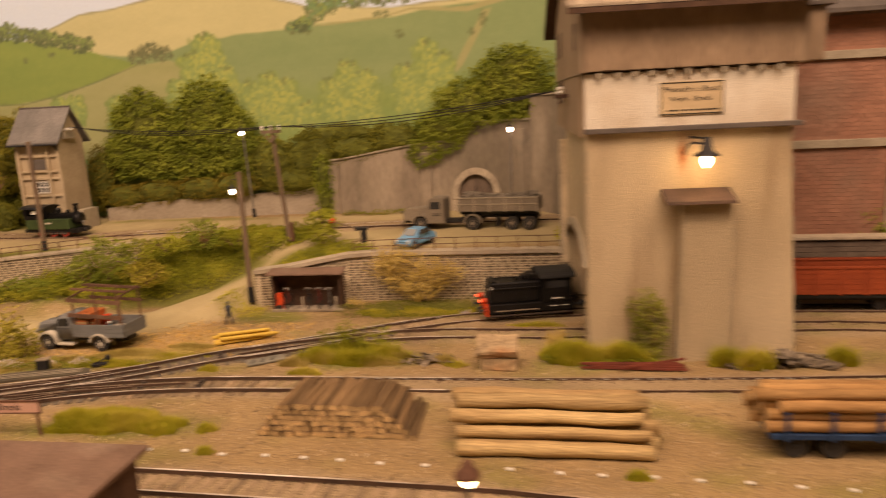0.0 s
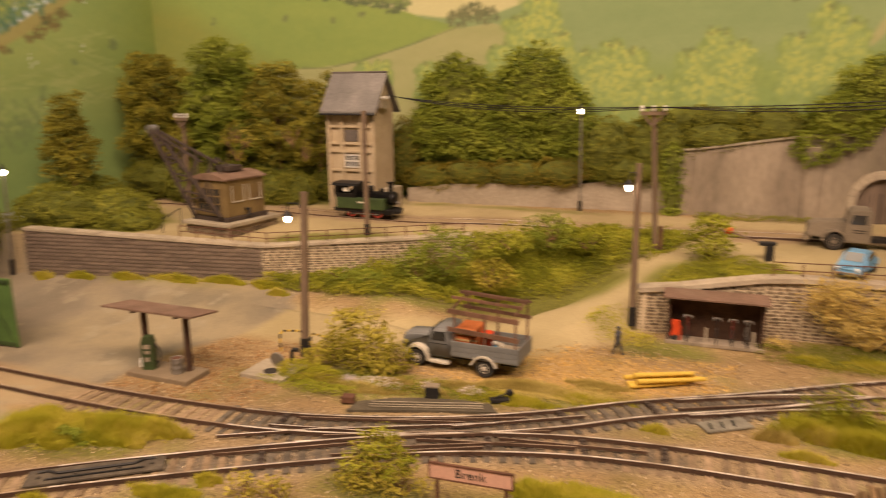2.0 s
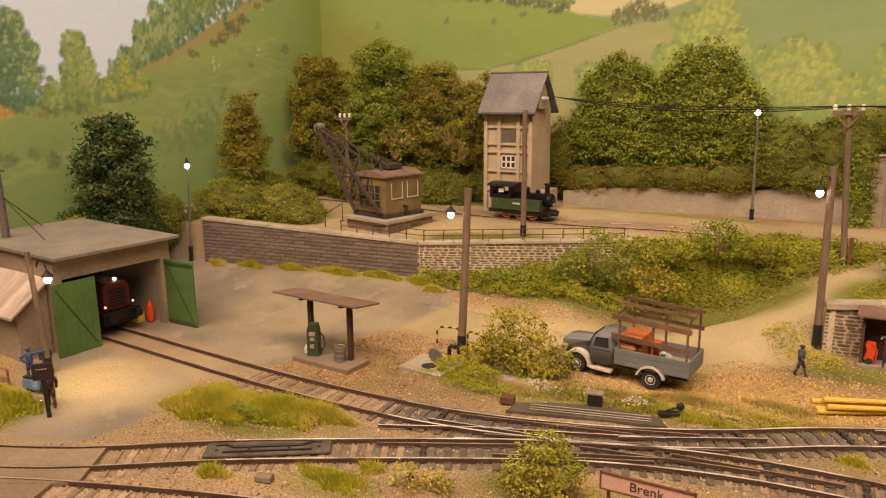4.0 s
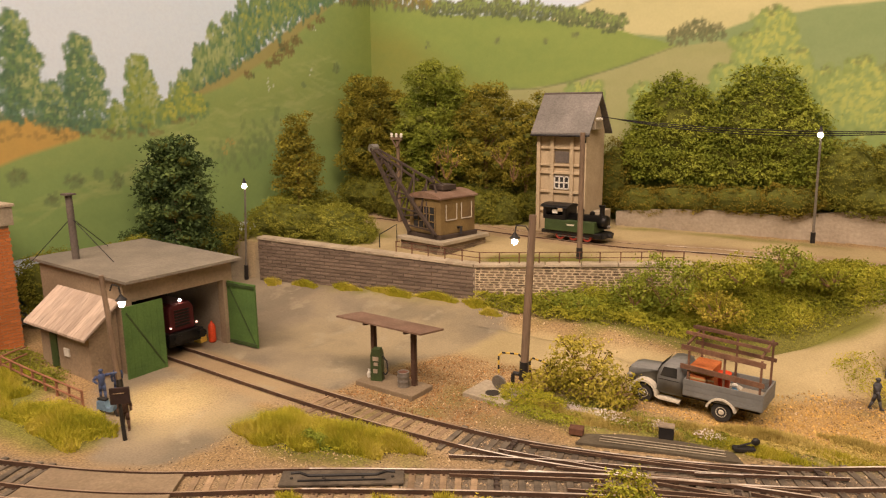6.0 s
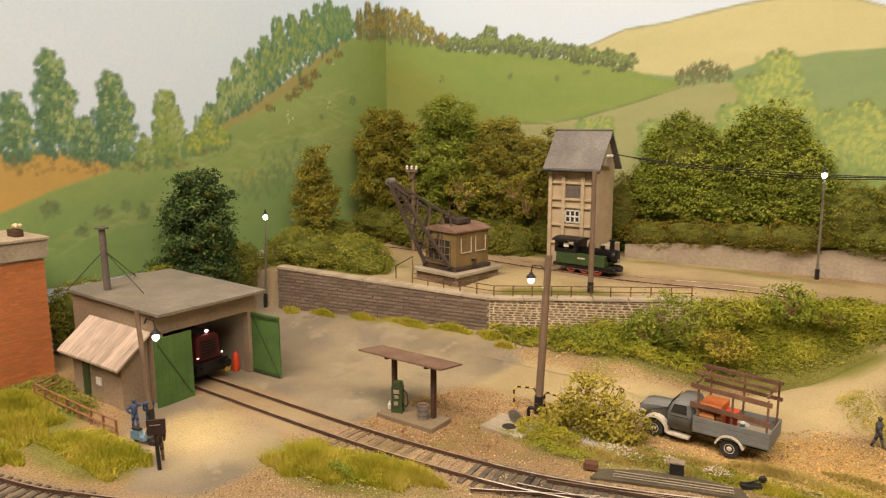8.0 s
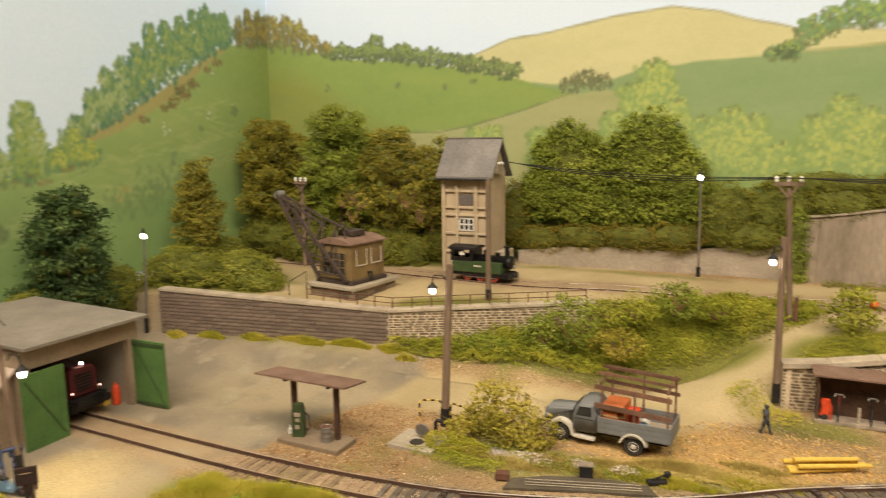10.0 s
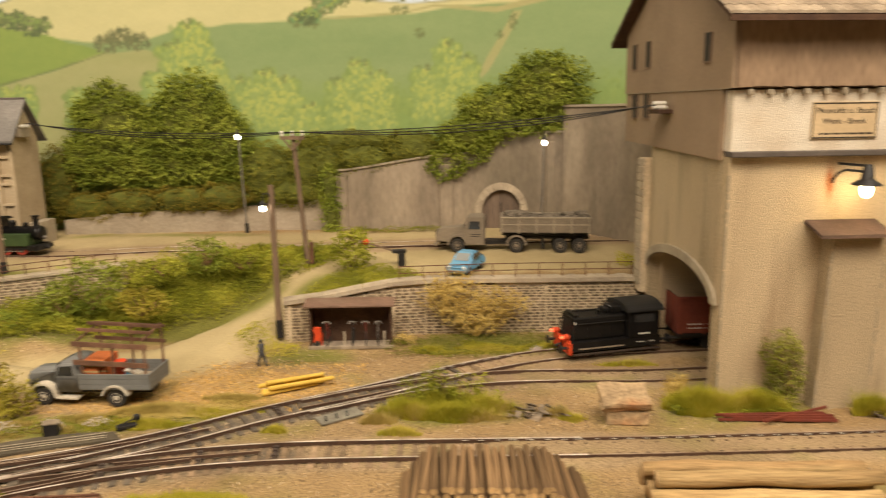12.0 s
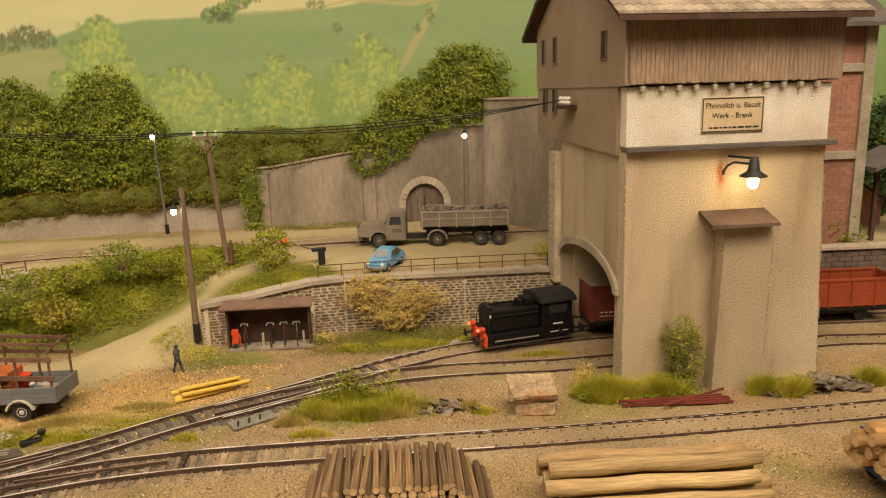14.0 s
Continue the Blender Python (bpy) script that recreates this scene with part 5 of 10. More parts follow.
# ---- loading tower ----
TU, TV, TD = 11.4, 10.8, 15.6
tower = thing("loading_tower", 1.5, 41.5, 0, 5.0, "tan plastered loading tower with a brown boarded top and sign", "tower")
bm = bm_new()
prism(bm, [(0.1, -0.2), (TU + 0.66, -0.2), (TU - 0.1, 13.4), (0, 13.4)], "y", 0, 0.9)
bmesh.ops.bevel(bm, geom=list(bm.edges), offset=0.06, segments=2, affect="EDGES", profile=0.5)
part("front_wall", bm, M_plaster, tower)
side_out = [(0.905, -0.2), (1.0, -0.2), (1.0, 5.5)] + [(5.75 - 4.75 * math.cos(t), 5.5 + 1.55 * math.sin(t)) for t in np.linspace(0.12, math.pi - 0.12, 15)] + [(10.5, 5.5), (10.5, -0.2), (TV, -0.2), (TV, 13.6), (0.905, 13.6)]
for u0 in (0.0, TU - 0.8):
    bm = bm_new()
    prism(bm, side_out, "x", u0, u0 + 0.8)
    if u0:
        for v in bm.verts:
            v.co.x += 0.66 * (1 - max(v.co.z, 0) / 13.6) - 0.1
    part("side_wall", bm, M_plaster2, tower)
bm = bm_new()
box(bm, 0.805, TU - 0.805, TV - 0.7, TV - 0.005, -0.2, 13.6)
part("back_wall", bm, M_plaster, tower)
bm = bm_new()
box(bm, 0.805, TU - 0.805, 0.905, TV - 0.705, 9.0, 9.6)
part("inner_deck", bm, M_woodd, tower)
ts = np.linspace(0.0, math.pi, 18)
for t0, t1 in zip(ts, ts[1:]):
    q = [(5.75 - r * math.cos(t), 5.45 + (r - 3.2) * math.sin(t)) for r, t in ((4.77, t0), (5.3, t0), (5.3, t1), (4.77, t1))]
    bm = bm_new()
    prism(bm, q, "x", -0.16 - R.uniform(0, 0.02), 0.1)
    part("arch_stone", bm, M_concl, tower, "pale concrete arch stone")
M_porch = mat("dark_brown_warped_sheet", (0.105, 0.066, 0.047), (0.07, 0.045, 0.033), 0.85, 60, 700, 0.3)
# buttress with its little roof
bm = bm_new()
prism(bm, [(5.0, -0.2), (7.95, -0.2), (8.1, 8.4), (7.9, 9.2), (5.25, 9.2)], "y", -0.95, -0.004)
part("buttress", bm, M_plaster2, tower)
# pale worn corners of the plaster
for ax, ay, z1, k in ((0.12, 0.02, 13.4, -0.0075), (TU + 0.64, 0.02, 13.4, -0.055), (5.02, -0.93, 9.1, 0.027), (7.94, -0.93, 8.2, 0.016)):
    z = -0.1
    while z < z1:
        h = R.uniform(0.3, 1.1)
        if R.random() < 0.72:
            bm = bm_new()
            beam(bm, (ax + k * z, ay, z), (ax + k * (z + h), ay, min(z + h, z1)), 0.07, 0.07)
            part("worn_corner", bm, M_concl, tower, "chipped pale plaster corner")
        z += h + R.uniform(0.0, 0.25)
bm = bm_new()
prism(bm, [(-1.6, 9.38), (-1.55, 9.55), (0.0, 10.1), (0.0, 9.92)], "x", 4.2, 8.0)
for v in bm.verts:
    v.co.z += 0.1 * math.sin(v.co.x * 1.3)
part("porch_roof", bm, M_porch, tower, "warped brown porch roof")
rust = M_plaster.node_tree
N, L = rust.nodes, rust.links
vm = next(n for n in N if n.type == "VECT_MATH")
src = vm.inputs[0].links[0].from_socket
co = next(n for n in N if n.type == "TEX_COORD")
mpr = N.new("ShaderNodeMapping")
mpr.inputs["Location"].default_value = (-5.35 * CM / (0.45 * CM), 0, -11.9 * CM / (1.7 * CM))
mpr.inputs["Scale"].default_value = (1 / (0.45 * CM), 0.0, 1 / (1.7 * CM))
L.new(co.outputs["Object"], mpr.inputs["Vector"])
gr = N.new("ShaderNodeTexGradient")
gr.gradient_type = "QUADRATIC_SPHERE"
L.new(mpr.outputs["Vector"], gr.inputs["Vector"])
nr = N.new("ShaderNodeTexNoise")
nr.inputs["Scale"].default_value, nr.inputs["Detail"].default_value = 260.0, 4.0
L.new(co.outputs["Object"], nr.inputs["Vector"])
mur = N.new("ShaderNodeMath")
mur.operation = "MULTIPLY"
L.new(gr.outputs["Fac"], mur.inputs[0])
L.new(nr.outputs["Fac"], mur.inputs[1])
ar = N.new("ShaderNodeMath")
ar.operation, ar.use_clamp = "MULTIPLY", True
ar.inputs[1].default_value = 3.4
L.new(mur.outputs[0], ar.inputs[0])
mxr = N.new("ShaderNodeMixRGB")
mxr.inputs[2].default_value = (0.44, 0.15, 0.05, 1)
L.new(ar.outputs[0], mxr.inputs[0])
L.new(src, mxr.inputs[1])
L.new(mxr.outputs[0], vm.inputs[0])
# ledge, white panel, boarded top
bm = bm_new()
box(bm, -0.04, TU + 0.36, -0.4, 0.6, 13.3, 13.58, 0.04)
part("ledge", bm, M_roofdark, tower, "dark slate ledge")
bm = bm_new()
box(bm, 0.0, TU, 0.0, 0.8, 13.584, 16.6)
part("white_panel", bm, M_white, tower, "white plastered panel with grey stains")
bm = bm_new()
box(bm, 0.02, TU - 0.02, 0.805, TD, 13.606, 20.4)
part("upper_body", bm, M_board, tower, "brown painted upper storey")
k = 0
u = -0.15
while u < TU + 0.2:
    bm = bm_new()
    drop = R.uniform(-0.03, 0.03)
    box(bm, u, u + 0.222, -0.30, -0.2, 16.75 + drop, 20.6)
    part("board", bm, M_board, tower)
    u += 0.245
bm = bm_new()
box(bm, -0.15, TU + 0.095, -0.196, 0.8, 16.7, 20.6)
part("board_backing", bm, M_wood, tower)
for i in range(11):
    bm = bm_new()
    uu = 0.75 + i * 0.965 + R.uniform(-0.04, 0.04)
    box(bm, uu - 0.11, uu + 0.11, -0.36, 0.1, 16.36, 16.64 + R.uniform(-0.03, 0.03), 0.03)
    part("joist_end", bm, M_concl, tower)
# west gable face, boarded, with slit windows
gable = [(-0.3, 16.7), (-0.3, 20.55), (TD / 2, 25.0), (TD + 0.1, 20.55), (TD + 0.1, 16.7)]
for u0, u1 in ((-0.28, 0.015), (TU + 0.1, TU + 0.42)):
    bm = bm_new()
    prism(bm, [(-0.19 if v < 0 and u0 > 0 else v, z) for v, z in gable], "x", u0, u1)
    part("gable", bm, M_boardp, tower)
bm = bm_new()
prism(bm, [(0.81, 13.1), (TD, 13.45), (TD, 16.66), (0.81, 16.66)], "x", -0.22, 0.015)
part("side_boarding", bm, M_boardp, tower)
bm = bm_new()
box(bm, -0.29, -0.2, 0.0, TD + 0.1, 16.665, 16.698)
part("boarding_joint", bm, M_concl, tower)
for v, z0, z1 in ((2.6, 18.15, 19.6), (11.35, 18.3, 19.9), (13.9, 18.3, 19.9), (11.4, 15.1, 16.6), (13.6, 15.1, 16.6)):
    bm = bm_new()
    box(bm, -0.33, -0.1, v - 0.4, v + 0.4, z0, z1)
    wn = part("slit_window", bm, M_print, tower)
    bm = bm_new()
    box(bm, -0.36, -0.29, v - 0.44, v - 0.362, z0, z1)
    box(bm, -0.36, -0.29, v - 0.44, v + 0.4, z0 - 0.09, z0 - 0.003)
    part("window_reveal", bm, M_wood, wn)
# roof
for s in (-1, 1):
    bm = bm_new()
    n = 14
    for j in range(n):
        f0, f1 = j / n, (j + 1) / n
        v0, z0 = TD / 2 + s * (TD / 2 + 1.3) * (1 - f0), 19.95 + 5.35 * f0
        v1, z1 = TD / 2 + s * (TD / 2 + 1.3) * (1 - f1), 19.95 + 5.35 * f1
        for c in range(26):
            uu = -1.1 + c * (TU + 2.2) / 26
            w = (TU + 2.2) / 26
            q = [bm.verts.new(p) for p in ((uu, v0, z0 + 0.22), (uu + w * 0.5, v0, z0 + 0.30), (uu + w, v0, z0 + 0.22), (uu + w, v1, z1 + 0.16), (uu + w * 0.5, v1, z1 + 0.24), (uu, v1, z1 + 0.16), (uu, v0, z0 + 0.12), (uu + w, v0, z0 + 0.12))]
            bm.faces.new((q[0], q[1], q[4], q[5]))
            bm.faces.new((q[1], q[2], q[3], q[4]))
            bm.faces.new((q[6], q[7], q[2], q[1], q[0]))
    tagged(part("roof_tiles", bm, M_tile, tower), kind="stuff")
    bm = bm_new()
    prism(bm, [(TD / 2 + s * (TD / 2 + 1.25), 19.9), (TD / 2 + s * (TD / 2 + 1.25), 20.06), (TD / 2, 25.4), (TD / 2, 25.24)], "x", -1.05, TU + 1.05)
    part("roof_deck", bm, M_woodd, tower)
bm = bm_new()
box(bm, -1.05, TU + 1.05, -1.35, -1.2, 19.75, 20.02)
part("gutter", bm, M_woodd, tower)
# stone pier under the overhang
bm = bm_new()
box(bm, -0.4, 0.9, TV + 0.004, TV + 1.1, 3.5, 12.5)
pier = part("stone_pier", bm, M_joint, tower)
for i in range(17):
    bm = bm_new()
    box(bm, -0.5, 1.0, TV + 0.05, TV + 1.2, 4.0 + i * 0.5, 4.0 + i * 0.5 + 0.44, 0.04)
    part("pier_stone", bm, M_cap, pier)
# sign
sign = part("sign_board", (lambda b: (box(b, 4.06, 7.56, -0.07, -0.004, 14.14, 15.98, 0.02), b)[1])(bm_new()), M_paper, tower, "yellowed printed company sign with a dark border")
bm = bm_new()
for q in ((4.1, 7.52, 15.88, 15.94), (4.1, 7.52, 14.18, 14.24), (4.1, 4.16, 14.18, 15.94), (7.46, 7.52, 14.18, 15.94)):
    box(bm, q[0], q[1], -0.082, -0.072, q[2], q[3])
part("sign_border", bm, M_print, sign)


def lettering(text, size, x, y, z, parent, material, rz=0.0, deep=0.012):
    cu = bpy.data.curves.new("lettering", "FONT")
    cu.body, cu.size, cu.align_x, cu.extrude = text, size * CM, "CENTER", deep * CM / 2
    tmp = bpy.data.objects.new("lettering", cu)
    me = bpy.data.meshes.new_from_object(tmp)
    me.materials.append(material)
    ob = new("lettering", me)
    ob.parent = parent
    ob.matrix_basis = pose(x * CM, y * CM, z * CM, 90, 0, rz)
    return ob


lettering("Phonolith u. Basalt", 0.41, 5.81, -0.079, 15.42, sign, M_print)
lettering("Werk - Brenk", 0.40, 5.78, -0.079, 14.9, sign, M_print)
bm = bm_new()
u = 4.5
while u < 7.05:
    w = R.uniform(0.12, 0.4)
    box(bm, u, u + w, -0.082, -0.072, 14.36, 14.45)
    u += w + 0.07
part("small_print", bm, M_print, sign)
# wall lamp
lamp = thing("wall_lamp", 0, 0, 0, 0, "dark hooded wall lamp with a warm glowing bulb on the tower", "lamp")
lamp.matrix_basis = tower.matrix_basis @ place(6.25, 0, 11.95) @ Matrix.Scale(0.85, 4)
bm = bm_new()
tube(bm, [(-0.9, 0.0, 0.1), (-0.8, -0.3, 0.55), (-0.6, -0.7, 0.8), (-0.35, -1.2, 0.78), (0.0, -1.75, 0.75)], 0.075)
part("arm", bm, M_dark, lamp)
bm = bm_new()
box(bm, -0.98, -0.8, -0.05, 0.0, -0.05, 0.25, 0.02)
beam(bm, (-0.6, 0.0, 1.12), (0.05, -1.75, 1.1), 0.1, 0.14)
part("bracket", bm, M_dark, lamp)
bm = bm_new()
lathe(bm, [(0.12, 1.2), (0.24, 1.16), (0.24, 1.0), (0.28, 0.98), (0.28, 0.82), (0.31, 0.80), (0.31, 0.62), (0.34, 0.6), (0.34, 0.42), (0.42, 0.3), (0.80, 0.06), (0.82, 0.0), (0.45, 0.12)], 20, (0.05, -1.8, 0))
part("hood", bm, M_dark, lamp, smooth=True)
bm = bm_new()
ball(bm, (0.05, -1.8, -0.28), 0.33, 3, (1, 1, 1.45))
part("bulb", bm, M_bulbw, lamp, "warm glowing bulb", smooth=True)


def bulb_light(name, x, y, z, power, col, r=0.25):
    d = bpy.data.lights.new(name, "POINT")
    d.energy, d.color, d.shadow_soft_size = power, col, r * CM
    ob = new(name, d)
    ob.location = (x * CM, y * CM, z * CM)
    return tagged(ob, "light of a small model lamp bulb", "lamp")


bl = lamp.matrix_basis @ Vector((0.05 * CM, -1.8 * CM, -0.95 * CM))
bulb_light("tower_lamp_light", bl.x / CM, bl.y / CM, bl.z / CM, 0.014, (1.0, 0.72, 0.40), 0.4)

# ---- plants ----
def leaf_mesh(rg3, pts, nrm, size, flat=0.5):
    """One small folded leaf at each point, lying roughly across its normal."""
    n = len(pts)
    rnd = rg3.normal(size=(n, 3))
    nn = nrm * flat + rg3.normal(size=(n, 3)) * 0.55
    nn /= np.linalg.norm(nn, axis=1)[:, None] + 1e-9
    a = np.cross(nn, rnd)
    a /= np.linalg.norm(a, axis=1)[:, None] + 1e-9
    b = np.cross(nn, a)
    s = (size * rg3.uniform(0.55, 1.25, n))[:, None]
    v = np.stack([pts - a * s, pts + b * s * 0.55 - nn * s * 0.15, pts + a * s, pts - b * s * 0.55 - nn * s * 0.15], 1).reshape(-1, 3)
    f = np.arange(n * 4).reshape(-1, 4)
    return v, f


def lump(p, seed):
    return noise.noise((p[0] * 0.75 + seed, p[1] * 0.75, p[2] * 0.75)) * 0.20 + noise.noise((p[0] * 1.9, p[1] * 1.9 + seed, p[2] * 1.9)) * 0.16


def crown(parent, name, blobs, dens, size, material, seed, core=True, hollow=0.3, keep=None, body=0.66):
    """Leaves in small clumps over a set of lumpy ovals (x, y, z, rx, ry, rz), with a dark inner body whose colour
    stands for the shade within.
    """
    rg3 = np.random.RandomState(seed)
    P, Q = [], []
    per = 11
    for bi, (x, y, z, rx, ry, rz) in enumerate(blobs):
        area = 4 * math.pi * ((rx * ry) ** 1.6 + (rx * rz) ** 1.6 + (ry * rz) ** 1.6) ** (1 / 1.6) / 3 ** (1 / 1.6)
        n = max(8, int(dens * area / per))
        d = rg3.normal(size=(n, 3))
        d /= np.linalg.norm(d, axis=1)[:, None]
        f = np.array([1 + lump((x + q[0] * rx, y + q[1] * ry, z + q[2] * rz), seed) for q in d]) - rg3.uniform(0, 1, n) ** 2 * hollow
        pts = np.array([x, y, z]) + d * f[:, None] * np.array([rx, ry, rz])
        ok = np.ones(n, bool)
        for bj, (x2, y2, z2, a2, b2, c2) in enumerate(blobs):
            if bj != bi:
                ok &= (((pts[:, 0] - x2) / a2) ** 2 + ((pts[:, 1] - y2) / b2) ** 2 + ((pts[:, 2] - z2) / c2) ** 2) > 0.55
        if keep:
            ok &= np.array([keep(p) for p in pts])
        pts, d = pts[ok], d[ok]
        # a clump is a small flat cap of leaves that sags at its rim
        off = rg3.normal(size=(len(pts), per, 3))
        cr = (size * rg3.uniform(1.1, 2.5, len(pts)))[:, None, None]
        pts = pts[:, None, :] + off * cr * np.array([1, 1, 0.55])
        up = d[:, None, :] * 0.7 + off * 0.5 + np.array([0, 0, 0.65])
        P.append(pts.reshape(-1, 3))
        Q.append((up / np.linalg.norm(up, axis=2)[:, :, None]).reshape(-1, 3))
    P, Q = np.concatenate(P), np.concatenate(Q)
    ok = (P[:, 1] < 70.8) & (P[:, 0] > -79.0)
    P, Q = P[ok], Q[ok]
    v, f = leaf_mesh(rg3, P, Q, size)
    ob = raw(name, v, f, material, parent)
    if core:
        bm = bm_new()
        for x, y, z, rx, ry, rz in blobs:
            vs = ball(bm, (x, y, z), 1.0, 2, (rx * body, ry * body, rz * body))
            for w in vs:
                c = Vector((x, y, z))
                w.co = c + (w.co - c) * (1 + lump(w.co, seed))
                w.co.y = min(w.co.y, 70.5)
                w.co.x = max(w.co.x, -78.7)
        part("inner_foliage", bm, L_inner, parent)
    return ob


def limb(bm, a, b, r0, r1, rg4, n=4, wob=0.25):
    a, b = Vector(a), Vector(b)
    last, lr = a, r0
    for i in range(1, n + 1):
        t = i / n
        p = a.lerp(b, t) + Vector((rg4.uniform(-wob, wob), rg4.uniform(-wob, wob), 0)) * (1 - t)
        r = r0 + (r1 - r0) * t
        rod(bm, last, p, lr, r, 6)
        last, lr = p, r


def tree(x, y, z0, z1, w, material, label, seed, dens=16, size=0.2, lean=0, form="round", depth=None, n=34, extra=()):
    """A trunk, limbs and an uneven crown between the heights z0 and z1."""
    rg4 = random.Random(seed)
    tr = thing("tree", 0, 0, 0, 0, label, "tree", "trees by the backdrop")
    bm = bm_new()
    h = z1 - z0
    limb(bm, (x, y, z0 - 0.3), (x + lean, y, z0 + h * 0.75), 0.28, 0.08, rg4)
    part("trunk", bm, M_bark, tr)
    for i in range(5):
        t = 2 * math.pi * i / 5 + rg4.uniform(0, 1)
        zz = z0 + h * rg4.uniform(0.2, 0.5)
        bm = bm_new()
        limb(bm, (x + lean * 0.4, y, zz), (x + math.cos(t) * w * 0.33, max(min(y + math.sin(t) * w * 0.2, 70.2), 30), zz + h * 0.2), 0.12, 0.04, rg4, 3)
        part("branch", bm, M_bark, tr)
    blobs = []
    dp = depth or w * 0.35
    for i in range(n):
        t = (i + 0.5) / n
        if form == "round":
            ww = w * 0.5 * math.sqrt(max(0.03, 1 - ((t - 0.32) / 0.72) ** 2))
        else:
            ww = w * 0.5 * (1.0 - 0.86 * t) * min(1.0, 0.7 + 2 * t)
        zz = z0 + h * (0.24 + 0.72 * t)
        a, rr = i * 2.4 + seed, math.sqrt(rg4.uniform(0.15, 0.8))
        cr = (0.34 + 0.16 * rg4.random()) * (0.55 * w * 0.5 + 0.45 * ww if form == "round" else 0.16 * w + 0.75 * ww)
        blobs.append((x + lean * t + math.cos(a) * ww * rr, min(y + math.sin(a) * dp * 0.4 * rr, 70.4 - cr * 0.4), zz + rg4.uniform(-0.3, 0.3), cr * rg4.uniform(0.8, 1.1), min(cr, dp * 0.4), cr * rg4.uniform(0.55, 0.8)))
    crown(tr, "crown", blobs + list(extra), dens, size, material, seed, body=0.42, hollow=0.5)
    return tr


tree(-74.6, 40.6, 1.6, 13.9, 7.4, L_dark, "dark green leafy model tree behind the engine shed", 11, 30, 0.18, depth=5, n=23, extra=[(-77.0, 38.6, 4.6, 1.3, 1.2, 0.9), (-77.6, 38.2, 5.6, 0.9, 0.9, 0.7), (-76.4, 38.8, 3.4, 1.3, 1.2, 0.9)])
tree(-74.2, 54.0, 6.2, 15.6, 5.6, L_autumn, "slim yellow-green model tree beside the painted hillside", 12, 62, 0.112, form="cone", depth=4)
tree(-74.0, 64.8, 6.0, 19.2, 8.4, L_autumn, "broad yellow-brown model tree behind the crane", 13, 58, 0.118, depth=6)
tree(-66.0, 65.5, 6.0, 20.5, 7.4, L_mid, "tall olive green model tree behind the crane", 14, 58, 0.118, depth=6)
tree(-60.4, 66.2, 6.0, 18.4, 6.4, L_autumn, "thin yellow-brown model tree with bare lower branches", 15, 44, 0.112, depth=5)
tree(-56.2, 67.0, 5.6, 17.2, 5.2, L_autumn, "small yellow-brown tree beside the transformer tower", 16, 46, 0.112, depth=4)
tree(-70.3, 67.5, 5.6, 14.0, 5.0, L_mid, "low olive green tree against the backdrop", 17, 52, 0.112, depth=4)
tree(30.5, 66.0, 3.5, 13.5, 7.5, L_dark, "dark green tree behind the far brick house", 18, 23, 0.216, depth=5)


def bush(name, blobs, material, label, seed, dens=18, size=0.22, core=True, twigs=0, hollow=0.3, group="bushes"):
    b = thing(name, 0, 0, 0, 0, label, "bush", group)
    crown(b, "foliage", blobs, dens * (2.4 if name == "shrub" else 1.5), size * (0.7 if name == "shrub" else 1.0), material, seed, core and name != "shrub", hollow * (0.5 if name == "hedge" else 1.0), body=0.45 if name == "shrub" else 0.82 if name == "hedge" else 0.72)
    if twigs:
        rg4 = random.Random(seed)
        x, y, z, rx, ry, rz = blobs[0]
        for i in range(twigs):
            bm = bm_new()
            t, e = rg4.uniform(0, 6.28), rg4.uniform(0.2, 1.2)
            bx = blobs[i % len(blobs)]
            limb(bm, (bx[0], bx[1], bx[2] - bx[5] * 0.95), (bx[0] + math.cos(t) * bx[3] * 0.95 * math.cos(e), bx[1] + math.sin(t) * bx[4] * 0.95 * math.cos(e), bx[2] + bx[5] * math.sin(e) * 0.9), 0.05, 0.02, rg4, 4, 0.3)
            part("twig", bm, material if material is L_gold else M_bark, b)
        if material is L_gold and twigs > 35:
            bm = bm_new()
            for i in range(420):
                bx = blobs[i % len(blobs)]
                u = Vector((rg4.gauss(0, 1), rg4.gauss(0, 1), rg4.gauss(0, 1))).normalized() * rg4.uniform(0.35, 1.0)
                c = Vector((bx[0] + u.x * bx[3], bx[1] + u.y * bx[4], max(0.2, bx[2] + u.z * bx[5])))
                for k in range(3):
                    e = c + Vector((rg4.uniform(-0.4, 0.4) + u.x * 0.12, rg4.uniform(-0.25, 0.25), rg4.uniform(-0.22, 0.36)))
                    beam(bm, c, e, 0.035, 0.035)
                    c = e
            tagged(part("twig_tangle", bm, material, b, "tangle of fine dry twigs"), kind="stuff")
    return b


bush("tall_bush", [(-43.2, 70.0, 14.0, 3.9, 1.3, 4.3), (-45.6, 70.1, 11.6, 2.4, 1.1, 2.6), (-42.5, 70.1, 11.4, 5.2, 1.1, 2.5), (-44.4, 70, 14.6, 2.2, 1.0, 2.8)], L_mid, "rounded green leafy bush against the painted hills", 21, 64, 0.14)
bush("tall_bush", [(-36.0, 70.0, 14.6, 3.9, 1.4, 4.5), (-33.6, 70.0, 13.0, 3.2, 1.3, 3.6), (-36.5, 70.1, 11.6, 6.0, 1.1, 2.6), (-31.6, 70.1, 11.0, 2.6, 1.1, 2.2)], L_mid, "tall rounded green leafy bush against the painted hills", 22, 64, 0.14)
